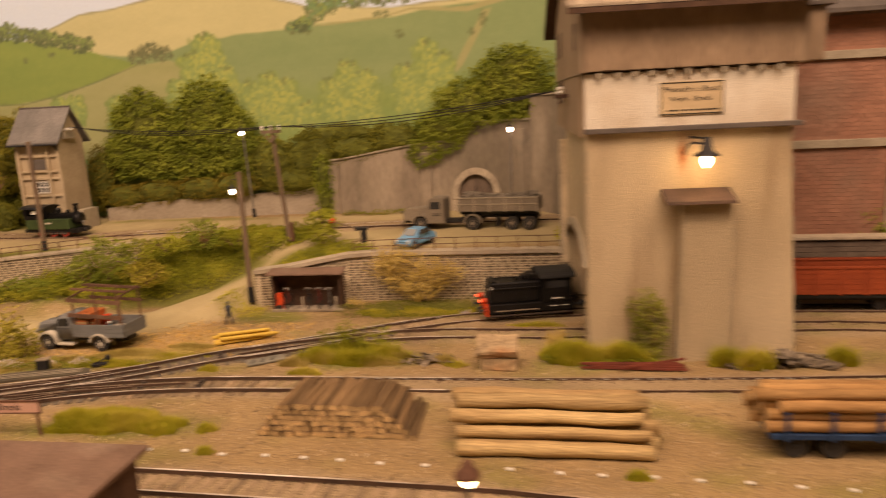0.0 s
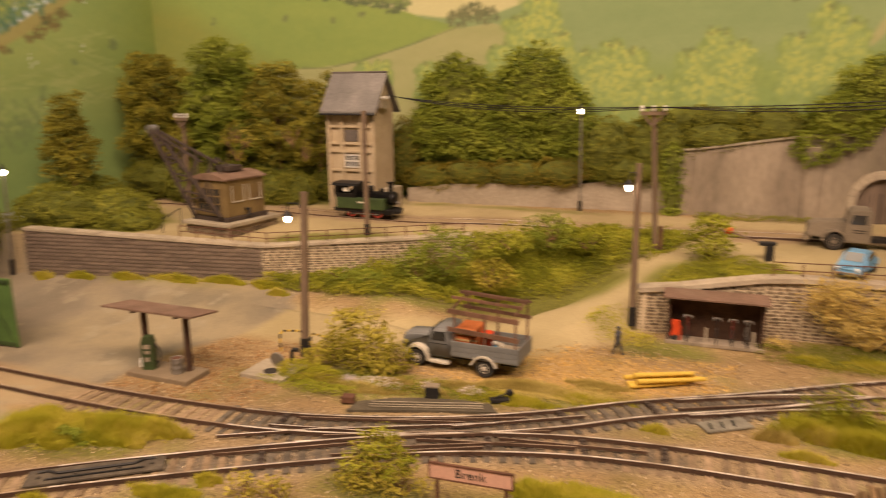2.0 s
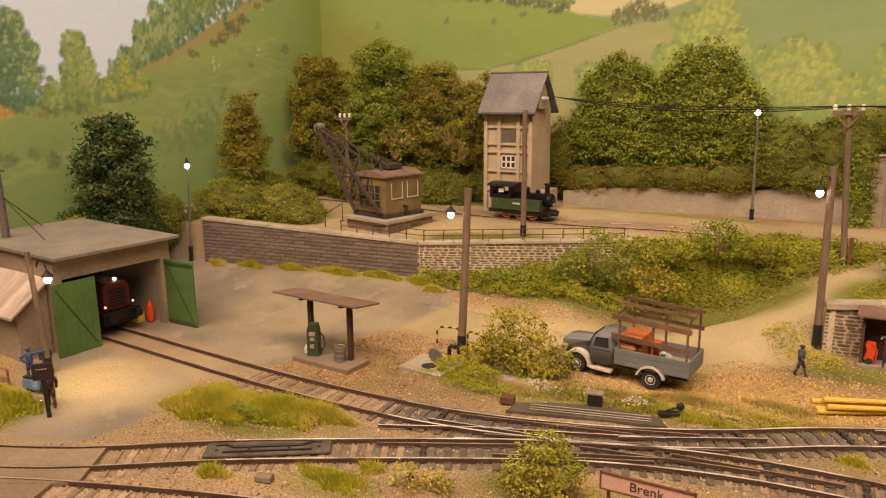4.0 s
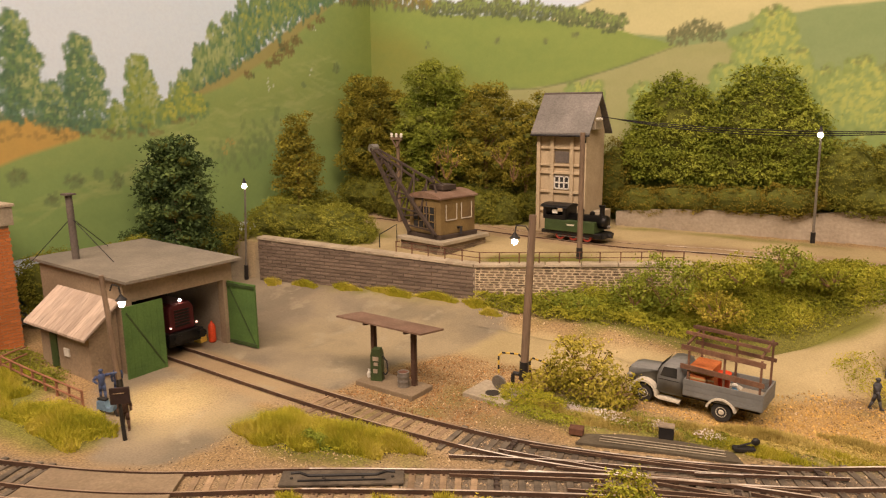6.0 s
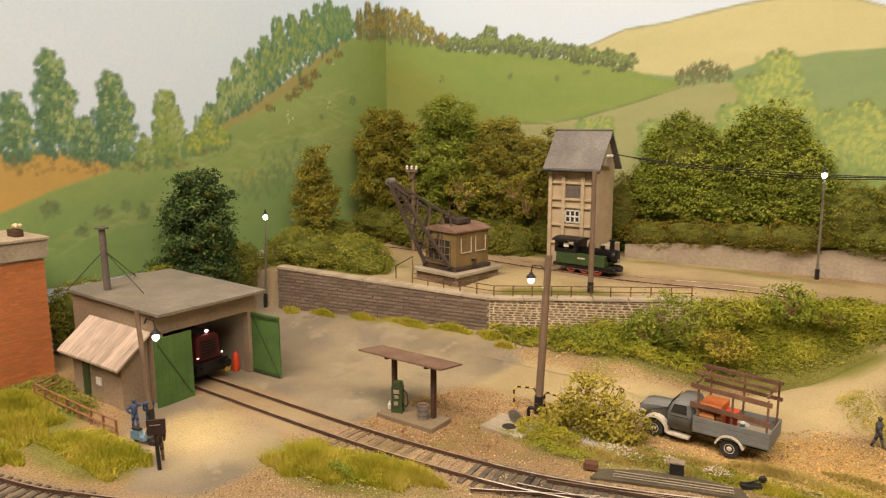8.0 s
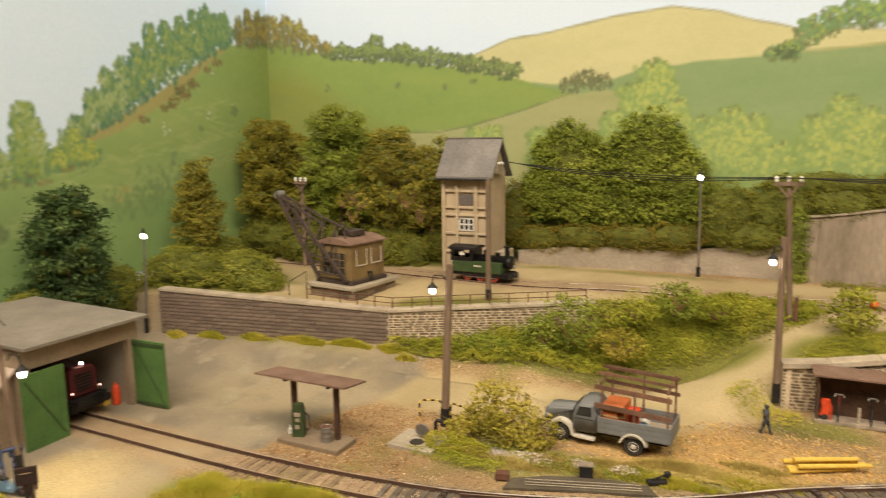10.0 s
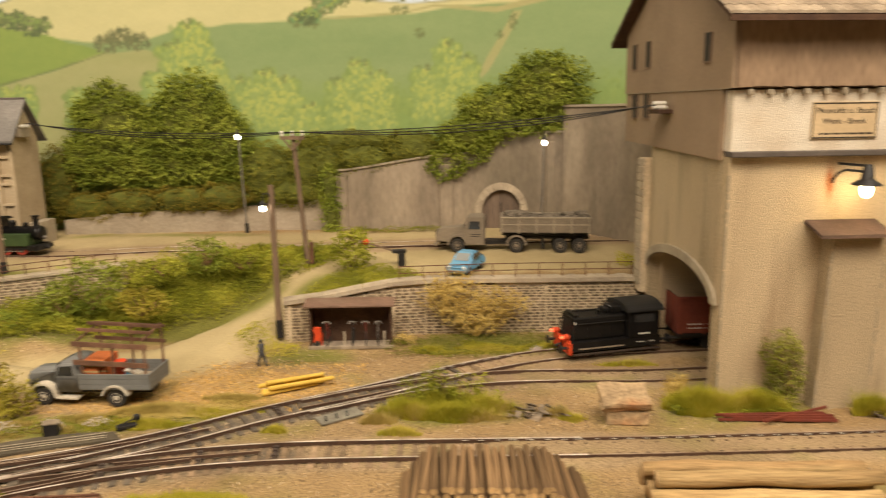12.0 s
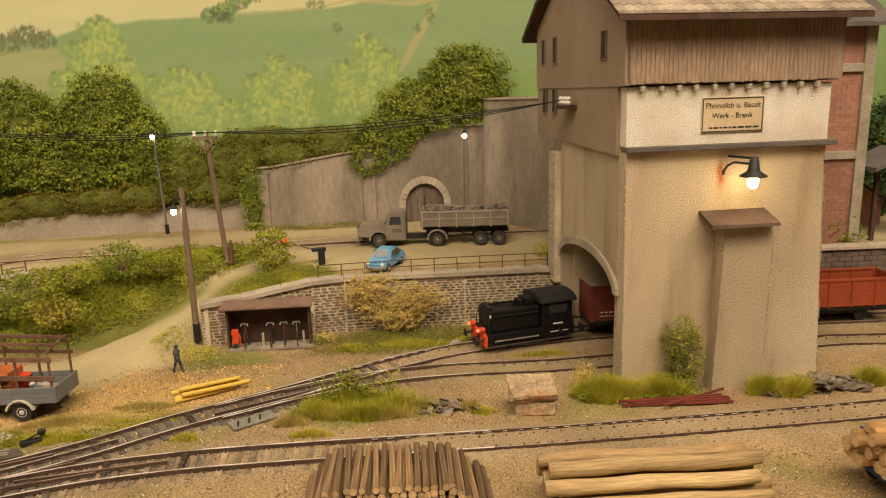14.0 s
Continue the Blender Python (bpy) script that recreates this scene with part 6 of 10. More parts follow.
bush("tall_bush", [(-4.2, 69.4, 17.0, 4.0, 1.4, 3.7), (-8.6, 69.4, 15.2, 3.4, 1.3, 2.6), (-11.2, 69.3, 13.6, 2.6, 1.2, 1.6)], L_mid, "domed green bush above the concrete wall", 23, 70, 0.135)
bush("wall_creeper", [(-13.0, 68.9, 10.9, 1.7, 0.4, 1.5), (-11.0, 69.0, 12.1, 2.1, 0.5, 1.4), (-9.4, 69.0, 13.4, 1.5, 0.6, 1.0)], L_mid, "green creeper hanging over the concrete wall", 24, 80, 0.11, False, group="")
bush("hedge", [(-29.0, 69.6, 10.2, 2.8, 1.2, 2.8), (-25.0, 69.8, 10.8, 3.2, 1.1, 2.4), (-20.5, 69.9, 11.4, 3.4, 0.9, 1.5), (-16, 69.9, 12.4, 3.0, 0.9, 1.5), (-27, 69.4, 8.6, 3.4, 1.0, 1.6), (-22, 70.2, 13.0, 5, 0.6, 1.0)], L_moss, "dense moss-green hedge spilling along the tops of the walls", 25, 90, 0.088)
bush("ivy_patch", [(-23.6, 68.9, 9.0, 1.0, 0.5, 2.2), (-23.4, 68.7, 6.6, 0.8, 0.5, 2.0)], L_mid, "dark green ivy at the joint of two walls", 26, 60, 0.12, True, group="")
bush("hedge", [(-45.6, 68.7, 7.5, 2.6, 0.7, 1.4), (-41.5, 68.8, 7.9, 3.2, 0.7, 1.2), (-37, 68.9, 8.0, 3.2, 0.7, 1.2), (-33, 69.0, 8.2, 2.8, 0.7, 1.3), (-48.6, 69.7, 9.4, 1.7, 0.8, 3.4)], L_rust, "low olive and rust coloured hedge above the low wall", 27, 90, 0.085)
bush("hedge", [(-68, 66.5, 6.8, 4.6, 3, 2.6), (-61, 67.0, 6.6, 4.2, 2.6, 2.6), (-55.5, 67.8, 6.4, 2.8, 2.2, 2.4), (-74, 65, 6.6, 4.4, 3.6, 2.6)], L_moss, "dense dark green hedge behind the crane", 28, 70, 0.095)
bush("hedge", [(-68.6, 62.8, 6.2, 3.2, 1.4, 1.9), (-64.6, 63.3, 6.4, 3.0, 1.3, 2.3), (-60.4, 63.8, 6.2, 3.0, 1.2, 2.0), (-57.2, 64.6, 6.0, 1.8, 1.0, 1.8)], L_moss, "low olive green shrubs at the feet of the trees", 33, 80, 0.09)
bush("hedge", [(-73.5, 51.8, 5.2, 4.4, 3.4, 2.3), (-69.3, 53.6, 5.0, 4.2, 3.0, 2.2), (-66.2, 52.2, 4.6, 2.6, 1.6, 1.3), (-75.5, 56, 5.4, 3.4, 4, 2.6)], L_hedge, "mound of green shrubs behind the block wall", 29, 85, 0.088)
bush("hedge", [(-76.2, 45.0, 4.4, 2.4, 3.4, 2.4), (-76.5, 38.0, 3.2, 2.2, 4.0, 2.6), (-77, 31.5, 3.0, 1.8, 3.4, 2.6)], L_hedge, "green hedge between the engine shed and the painted hillside", 30, 75, 0.095)
bush("hedge", [(28, 68.0, 9, 5.5, 2, 5), (36, 68, 10, 5, 2, 5.5)], L_dark, "dark green bushes far behind the brick building", 31, 20, 0.216)
bush("far_shrub", [(23.4, 57.2, 5.2, 1.6, 1.2, 1.5)], L_mid, "small green shrub by the far wall", 32, 37, 0.144)

bush("small_tree", [(-62.6, 62.6, 11.6, 1.5, 0.7, 1.0), (-61.6, 62.6, 11.0, 1.0, 0.6, 0.8), (-63.8, 62.7, 11.0, 1.0, 0.6, 0.7), (-62.6, 62.6, 10.0, 1.1, 0.6, 1.1)], L_yellow, "thin pale small tree with bare yellow branches", 34, 14, 0.095, False, 22, 0.8, group="")
bush("small_tree", [(-56.6, 63.0, 11.4, 1.6, 0.7, 1.2), (-55.6, 63.2, 10.2, 1.0, 0.6, 1.2)], L_autumn, "thin brown small tree with bare branches by the transformer tower", 35, 14, 0.095, False, 22, 0.8, group="")
# the planted bank between the yard and the upper road
def bank(name, poly, n, top, material, label, seed, size=0.17):
    rg3 = np.random.RandomState(seed)
    xs = [p[0] for p in poly]
    ys = [p[1] for p in poly]
    x, y = rg3.uniform(min(xs), max(xs), n * 2), rg3.uniform(min(ys), max(ys), n * 2)
    jx, jy = x + rg3.normal(0, 0.35, n * 2), y + rg3.normal(0, 0.35, n * 2)
    m = inside(poly, jx, jy)
    x, y = x[m][:n], y[m][:n]
    hh = np.array([max(0.12, 0.5 + 0.8 * noise.noise((a * 0.45, b * 0.45, seed)) + 0.55 * noise.noise((a * 1.2, b * 1.2, seed)) + 0.3 * noise.noise((a * 3.1, b * 3.1, seed))) for a, b in zip(x, y)]) * top
    z = ground_z(x, y) + hh * (1 - rg3.uniform(0, 1, len(x)) ** 3 * 0.8)
    nr = np.stack([rg3.normal(0, 0.6, len(x)), -0.5 + rg3.normal(0, 0.6, len(x)), np.ones(len(x))], 1)
    v, f = leaf_mesh(rg3, np.stack([x, y, z], 1), nr, size)
    return tagged(raw(name, v, f, material), label, "plants", kind="stuff")


BANK = [(-51.5, 50.2), (-48.3, 48.4), (-42.8, 48.7), (-37.5, 51.2), (-34, 54.2), (-31.5, 55.7), (-29, 56.6), (-25.6, 57.0), (-23.6, 58.2), (-21.6, 60.0), (-21.2, 61.0), (-23.4, 62.4), (-29, 61.2), (-34.5, 59.0), (-37.2, 57.2), (-44, 53.8)]
bank("bank_plants", BANK, 72000, 0.95, L_bank, "dense green bank of low plants", 41, 0.085)
bank("bank_plants", [(-48, 50.4), (-42, 51.2), (-37, 52.6), (-33, 55.4), (-31, 57.4), (-33, 58), (-36, 56.6), (-44, 53)], 30000, 1.15, L_bright, "bright yellow-green shrubs on the bank", 42, 0.085)
bank("bank_plants", [(-33, 56.0), (-29.6, 57.2), (-25.4, 57.6), (-22.2, 60.0), (-22, 61.2), (-25, 62.0), (-29.5, 61), (-32.5, 59.0)], 17000, 0.75, L_bright, "mixed yellow-green low growth on the end of the bank", 87, 0.085)
bank("verge_plants", [(-23.6, 52.6), (-18.6, 53.4), (-14.5, 53.8), (-15.5, 55.2), (-18, 57.2), (-20.5, 56.6), (-22.6, 54.6)], 11000, 0.4, L_bank, "smooth green verge behind the wall coping", 43, 0.058)
for bl2, mt, lb, sd in (([(-38.0, 53.4, 4.0, 2.3, 1.6, 2.0), (-39.8, 52.8, 3.0, 1.8, 1.3, 1.4)], L_mid, "green shrub that stands up from the bank", 44),
                       ([(-31.2, 57.6, 5.2, 1.9, 1.2, 1.3)], L_mid, "small green shrub on top of the bank", 45),
                       ([(-20.0, 57.0, 5.6, 1.6, 1.2, 1.4), (-19.9, 57.0, 6.6, 1.0, 0.9, 0.7)], L_bright, "light green round shrub beside the road wall", 46),
                       ([(-44.2, 51.0, 2.2, 1.9, 1.1, 0.9), (-42.4, 50.8, 1.8, 1.4, 1.0, 0.8)], L_mid, "dark green shrub low on the bank", 48),
                       ([(-35.6, 55.4, 4.4, 2.0, 1.1, 0.9), (-33.6, 56.0, 4.5, 1.5, 1.0, 0.8)], L_bright, "bright green shrub on the bank", 49),
                       ([(-28.4, 57.8, 4.6, 1.7, 1.0, 0.7)], L_bright, "green shrub at the end of the bank", 50),
                       ([(-34.4, 53.2, 2.8, 2.0, 1.2, 1.1)], L_yellow, "olive shrub low on the bank", 47)):
    bush("shrub", bl2, mt, lb, sd, 34 if sd == 46 else 24, 0.16, True, 10, 0.5)
bush("shrub", [(-38.2, 41.0, 1.7, 2.1, 1.4, 1.5), (-36.5, 40.5, 1.0, 1.5, 1.1, 0.9), (-39.6, 40.6, 1.0, 1.1, 1.0, 0.9), (-37.6, 40.0, 0.9, 1.6, 0.9, 0.8), (-38.9, 41.0, 2.6, 0.9, 0.8, 0.7), (-40.6, 40.2, 0.6, 0.9, 0.7, 0.6), (-35.6, 40.0, 0.6, 0.9, 0.7, 0.5)], L_yellow, "yellow-green leafy shrub beside the grey lorry", 51, 30, 0.16, True, 22, 0.65)
bush("shrub", [(-40.6, 38.3, 0.4, 1.5, 0.9, 0.55), (-39.2, 38.2, 0.3, 1.2, 0.7, 0.45)], L_grass, "low bright green mossy mound by the concrete hatch", 52, 110, 0.075)
fgb = bush("shrub", [(-31.3, 29.6, 1.3, 1.1, 0.9, 1.1), (-32.3, 29.3, 0.6, 1.0, 0.8, 0.6), (-30.3, 29.5, 0.7, 0.9, 0.8, 0.7)], L_yellow, "yellow-green shrub beside the station name board", 53, 34, 0.115, True, 18, 0.5)
crown(fgb, "young_foliage", [(-31.3, 29.5, 2.2, 0.8, 0.7, 0.6), (-30.4, 29.3, 1.5, 0.8, 0.7, 0.5), (-32.0, 29.3, 1.3, 0.6, 0.6, 0.5)], 100, 0.075, L_bright, 92, False, 0.4, body=0.5)
bush("shrub", [(-11.9, 52.2, 3.1, 2.1, 0.8, 1.8), (-9.4, 52.3, 2.7, 2.1, 0.7, 1.2), (-13.2, 52.1, 3.3, 1.3, 0.8, 1.5), (-10.9, 52.1, 1.7, 2.0, 0.8, 1.3)], L_gold, "bare golden brown shrub in front of the road wall", 54, 15, 0.11, False, 40, 0.95)
bush("shrub", [(-36.1, 27.2, 0.5, 0.7, 0.5, 0.5), (-34.9, 27.6, 0.4, 0.6, 0.5, 0.45)], L_yellow, "pair of small yellow flowering shrubs", 55, 40, 0.11, True, 6)
bush("shrub", [(-15.7, 51.0, 0.7, 0.7, 0.4, 0.35)], L_gold, "small yellow flowering plant beside the bicycle shelter", 56, 50, 0.1)
bush("climber", [(4.9, 41.4, 3.1, 1.1, 0.7, 1.2), (5.2, 41.4, 1.9, 1.0, 0.7, 1.3), (4.8, 41.3, 0.7, 1.2, 0.6, 0.8)], L_hedge, "green climber in the corner of the tower buttress", 57, 120, 0.065, False, 8, 0.7, group="")
bush("shrub", [(-0.4, 42.0, 0.9, 0.9, 0.5, 0.9)], L_gold, "dry golden weed at the tower corner", 58, 18, 0.1, False, 30, 0.9)


def grass(name, spots, n, hgt, material, label, seed):
    """Upright blades in the given ovals (x, y, rx, ry)."""
    rg3 = np.random.RandomState(seed)
    tot = sum(a[2] * a[3] for a in spots)
    V, F = [], []
    for cx, cy, rx, ry in spots:
        k = int(1.7 * n * rx * ry / tot)
        t, r = rg3.uniform(0, 6.283, k), rg3.uniform(0, 1, k) ** 0.6
        ed = 1 + 0.25 * np.sin(3 * t + cx) + 0.15 * np.sin(7 * t)
        x, y = cx + np.cos(t) * r * rx * ed, cy + np.sin(t) * r * ry * ed
        z = ground_z(x, y) - 0.05
        h = hgt * rg3.uniform(0.45, 1.15, k) * (1.1 - 0.6 * r)
        lx, ly = rg3.normal(0, 0.35, k) * h, rg3.normal(0, 0.35, k) * h
        a = rg3.uniform(0, 6.283, k)
        w = 0.018 + 0.018 * rg3.uniform(0, 1, k)
        dx, dy = np.cos(a) * w, np.sin(a) * w
        b = sum(len(q) for q in V)
        V.append(np.stack([np.stack([x - dx, y - dy, z], 1), np.stack([x + dx, y + dy, z], 1), np.stack([x + lx, y + ly, z + h], 1)], 1).reshape(-1, 3))
        F.append(b + np.arange(k * 3).reshape(-1, 3))
    return tagged(raw(name, np.concatenate(V), np.concatenate(F), material), label, "grass", kind="stuff")


grass("grass", [(-48.6, 28.3, 2.6, 1.6), (-45.2, 29.6, 2.6, 1.1), (-43.2, 30.2, 1.4, 0.6)], 19000, 0.85, L_grass, "tall yellow-green grass between the sidings", 61)
grass("grass", [(-59.4, 22.2, 3.5, 1.5), (-57.0, 22.8, 1.5, 0.9), (-66, 21.5, 2.6, 1.8), (-69.5, 22.6, 2.6, 2.4), (-63, 19, 1.8, 0.8)], 23000, 0.8, L_grass, "tall yellow-green grass by the fence", 62)
grass("grass", [(-22.6, 31.0, 3.2, 1.3), (-25.2, 31.2, 1.2, 1.0)], 13500, 0.75, L_grass, "soft green grass patch near the name board", 63)
grass("grass", [(-13.3, 41.5, 2.1, 0.9), (-15.0, 40.4, 1.4, 0.6), (-10.8, 40.8, 1.4, 0.6), (-12.5, 40.0, 2.4, 0.4)], 8600, 1.1, L_grass, "tall wild grass between the tracks", 64)
grass("grass", [(-14.6, 40.2, 1.4, 0.4), (-11.4, 39.9, 1.4, 0.35), (-16.4, 39.6, 0.9, 0.3), (-9.9, 40.6, 0.8, 0.4), (-7.0, 40.3, 0.6, 0.3)], 2600, 0.8, L_straw, "dry straw-coloured stalks between the tracks", 91)
bush("weed", [(-14.8, 41.2, 0.8, 0.8, 0.5, 1.0), (-13.6, 41.6, 1.1, 0.9, 0.5, 1.4), (-12.4, 41.4, 0.9, 0.9, 0.5, 1.2), (-11.2, 41.5, 0.9, 0.8, 0.5, 1.2), (-10.3, 41.1, 0.5, 0.6, 0.4, 0.7)], L_bright, "tall leafy green weeds between the tracks", 68, 44, 0.075, False, 12, 0.9)
grass("grass", [(0.6, 40.9, 1.7, 0.7), (3.4, 40.7, 1.5, 0.5), (9.2, 40.3, 0.9, 0.3), (11.0, 40.0, 0.7, 0.2), (15.4, 40.6, 0.7, 0.3), (10.4, 39.8, 0.6, 0.25)], 13000, 1.35, L_grass, "green grass along the foot of the tower", 65)
grass("grass", [(-10.2, 50.6, 2.6, 0.8), (-13.9, 50.2, 1.2, 0.5), (-5.8, 50.9, 2.0, 0.6), (-4, 50.4, 1.6, 0.5), (-1.5, 47.6, 1.8, 0.3)], 7000, 0.5, L_grass, "short green grass below the road wall", 66)
grass("grass", [(-28.6, 39.4, 2.6, 0.7), (-25.2, 40.8, 2.2, 0.6), (-30.5, 39.6, 1.4, 0.5)], 5200, 0.38, L_grass, "low olive grass behind the points", 93)
grass("grass", [(-39, 38.2, 1.6, 0.7), (-34.6, 39.0, 2.6, 0.6), (-31.6, 40.0, 1.6, 0.5), (-28.2, 41.2, 2.6, 0.7), (-24.8, 42.6, 1.6, 0.5), (-36.6, 38.0, 2.0, 0.5)], 11700, 0.5, L_straw, "short straw-coloured grass by the points", 67)
grass("grass", [(-39.0, 26.1, 1.6, 0.6), (-43.6, 23.9, 0.8, 0.4), (-38.2, 27.6, 0.6, 0.4), (-20.0, 30.2, 0.4, 0.4), (-17.6, 30.6, 0.5, 0.4), (-16.5, 28.3, 0.4, 0.3), (3.0, 27.4, 0.5, 0.3), (-22.5, 27.6, 0.6, 0.3), (-30, 27, 0.9, 0.4), (-15.2, 38.3, 1.0, 0.3), (-21.5, 38.6, 0.6, 0.3), (-6.3, 39.8, 0.6, 0.3)], 7560, 0.5, L_grass, "small scattered green grass tufts", 68)
grass("grass", [(-66.5, 46.9, 1.3, 0.35), (-62.5, 47.6, 1.4, 0.35), (-58, 48.2, 2.2, 0.35), (-54, 48.8, 1.8, 0.4), (-50.4, 48.9, 1.2, 0.5), (-48.6, 47.8, 0.8, 0.3), (-69.8, 46.2, 0.9, 0.4)], 8280, 0.65, L_grass, "yellow-green tufts along the foot of the block wall", 69)
grass("flowers", [(-37.6, 38.6, 1.3, 0.35), (-33.0, 39.0, 0.6, 0.3), (-7.0, 50.2, 0.5, 0.25)], 900, 0.5, mat("white_flower_flock", (0.75, 0.70, 0.66), (0.62, 0.50, 0.52), 0.9, 500, 900, 0.0), "small white and pink flowers", 70)

# loose bits on the ground
def scatter(name, region, n, size, material, label, seed):
    rg3 = np.random.RandomState(seed)
    x, y = rg3.uniform(region[0], region[1], n), rg3.uniform(region[2], region[3], n)
    ok = np.ones(n, bool)
    ok &= near_road(x, y)[0] > 2.6
    ok &= ~inside([(-80, 47), (-51, 51), (-47, 44), (-49, 40), (-51, 30), (-51, 22), (-62, 24), (-80, 31)], x, y)
    x, y = x[ok], y[ok]
    z = ground_z(x, y)
    flat = np.abs(ground_z(x, y + 0.4) - z) < 0.4
    x, y, z = x[flat], y[flat], z[flat]
    k = len(x)
    base = np.array([(1, 0, -0.4), (-0.5, 0.87, -0.4), (-0.5, -0.87, -0.4), (0.1, 0.1, 0.9)])
    s = size * rg3.uniform(0.5, 1.6, k)
    V = np.stack([x, y, z], 1)[:, None, :] + (base[None] + rg3.normal(0, 0.25, (k, 4, 3))) * s[:, None, None]
    f0 = np.array([(0, 1, 3), (1, 2, 3), (2, 0, 3)])
    F = (np.arange(k)[:, None, None] * 4 + f0[None]).reshape(-1, 3)
    return tagged(raw(name, V.reshape(-1, 3), F, material), label, "gravel", kind="stuff")


M_grit = mat("mixed_grit", (0.44, 0.32, 0.19), (0.20, 0.14, 0.085), 0.95, 120, 900, 0.1, rnd="island", amount=0.75)
M_gritl = mat("pale_chips", (0.62, 0.50, 0.34), (0.45, 0.33, 0.2), 0.95, 120, 900, 0.1, rnd="island", amount=0.4)
scatter("gravel", (-52, 20, 20, 52), 60000, 0.034, M_grit, "brown mixed grit over the whole lower ground", 81)
scatter("gravel", (-50, 15, 20, 50), 11000, 0.04, M_gritl, "pale stone chips scattered on the ground", 82)
scatter("leaf_litter", (-36, -18, 41, 48.5), 3600, 0.055, mat("golden_leaf_litter", (0.62, 0.41, 0.14), (0.45, 0.27, 0.08), 0.9, 120, 900, 0.1, rnd="island", amount=0.45), "golden leaf litter behind the lorry", 83)
scatter("leaf_litter", (-51.5, -41, 33.5, 43), 4200, 0.05, mat("brown_leaf_litter", (0.36, 0.20, 0.08), (0.25, 0.13, 0.055), 0.9, 120, 900, 0.1, rnd="island", amount=0.45), "brown leaf litter round the fuel island", 84)

L_white = leaf_mat("white_pink_blossom", [(0.48, 0.36, 0.30), (0.64, 0.55, 0.46), (0.76, 0.71, 0.62)])
for fx, fy, frx, fry, mt, lb, sd in ((-35.6, 38.9, 1.9, 0.6, L_white, "patch of small white flowers by the points", 71), (-33.4, 39.2, 0.8, 0.4, L_white, "patch of small white flowers by the points", 72), (-30.9, 39.5, 0.8, 0.45, L_white, "patch of small pinkish flowers by the points", 73)):
    rg3 = np.random.RandomState(sd)
    n = int(230 * frx)
    t, r = rg3.uniform(0, 6.283, n), np.sqrt(rg3.uniform(0, 1, n))
    x, y = fx + np.cos(t) * r * frx, fy + np.sin(t) * r * fry
    z = ground_z(x, y) + 0.12 + rg3.uniform(0, 0.4, n) * (1.1 - r)
    v, f = leaf_mesh(rg3, np.stack([x, y, z], 1), np.tile([0, -0.5, 1.0], (n, 1)), 0.065)
    tagged(raw("flower_patch", v, f, mt), lb, "flowers", kind="stuff")
bank("ground_plants", [(-38.5, 37.8), (-36, 37.9), (-33, 38.4), (-30, 39.0), (-29.4, 40.2), (-33, 40.2), (-37, 40.0), (-39.6, 39.6)], 5200, 0.35, L_hedge, "low green ground plants by the points", 74, 0.06)

bank("verge_plants", [(-17, 49.6), (-12, 48.9), (-6, 50.0), (0.5, 51.4), (0.5, 53), (-8, 52.8), (-14, 52.2), (-17, 51.2)], 9000, 0.36, L_moss, "low green and straw-coloured plants along the road wall", 75, 0.06)
bank("verge_plants", [(-40, 36.6), (-37.5, 36.4), (-36.5, 38.0), (-40, 39.6), (-43, 38.6), (-42.4, 37.2)], 5000, 0.4, L_bright, "low bright green plants by the hatch", 76, 0.055)
bank("verge_plants", [(-30, 41.2), (-24, 42.0), (-21.6, 42.4), (-24, 41.0), (-28, 39.8), (-30.6, 40.2)], 6500, 0.28, L_straw, "low straw-coloured plants behind the points", 77, 0.05)
bank("verge_plants", [(-1.2, 40.2), (5.6, 40.0), (5.6, 41.4), (-0.8, 41.9)], 3600, 0.6, L_bright, "bright green weeds at the tower foot", 78, 0.075)

bank("verge_plants", [(-21.6, 67.6), (-13, 67.8), (-12.6, 68.9), (-21.6, 68.9)], 2600, 0.55, L_moss, "dark weeds at the foot of the concrete wall", 88, 0.06)
bank("verge_plants", [(-27.2, 50.6), (-25.6, 49.6), (-22.6, 49.2), (-22.8, 50.4), (-24.6, 51.4), (-26.4, 52.2)], 2200, 0.24, L_grass, "soft low grass at the corner of the road wall", 90, 0.055)
bank("verge_plants", [(-0.5, 56.2), (1.0, 55.8), (1.2, 57.2), (-0.3, 57.4)], 700, 0.9, L_grass, "yellow-green weeds beside the stone pier", 89, 0.07)
bank("verge_plants", [(-50.6, 27.2), (-47.4, 26.8), (-44, 28.6), (-42, 29.9), (-44.6, 30.8), (-49.6, 29.8)], 5200, 0.55, L_grass, "low yellow-green plants among the grass", 79, 0.05)
bank("verge_plants", [(-47.2, 28.0), (-45.6, 27.9), (-45.4, 28.9), (-47.0, 29.1)], 1500, 0.7, L_mid, "small dark green plant among the grass", 80, 0.08)
bank("verge_plants", [(-63.0, 21.2), (-58, 20.8), (-55.4, 22.6), (-57, 23.8), (-62.4, 23.9)], 8200, 0.55, L_grass, "low yellow-green plants by the fence", 85, 0.05)
bank("verge_plants", [(-73, 24.4), (-66, 23.8), (-64, 24.6), (-66, 26), (-73, 27)], 4200, 0.4, L_hedge, "low olive plants beside the lean-to", 86, 0.08)

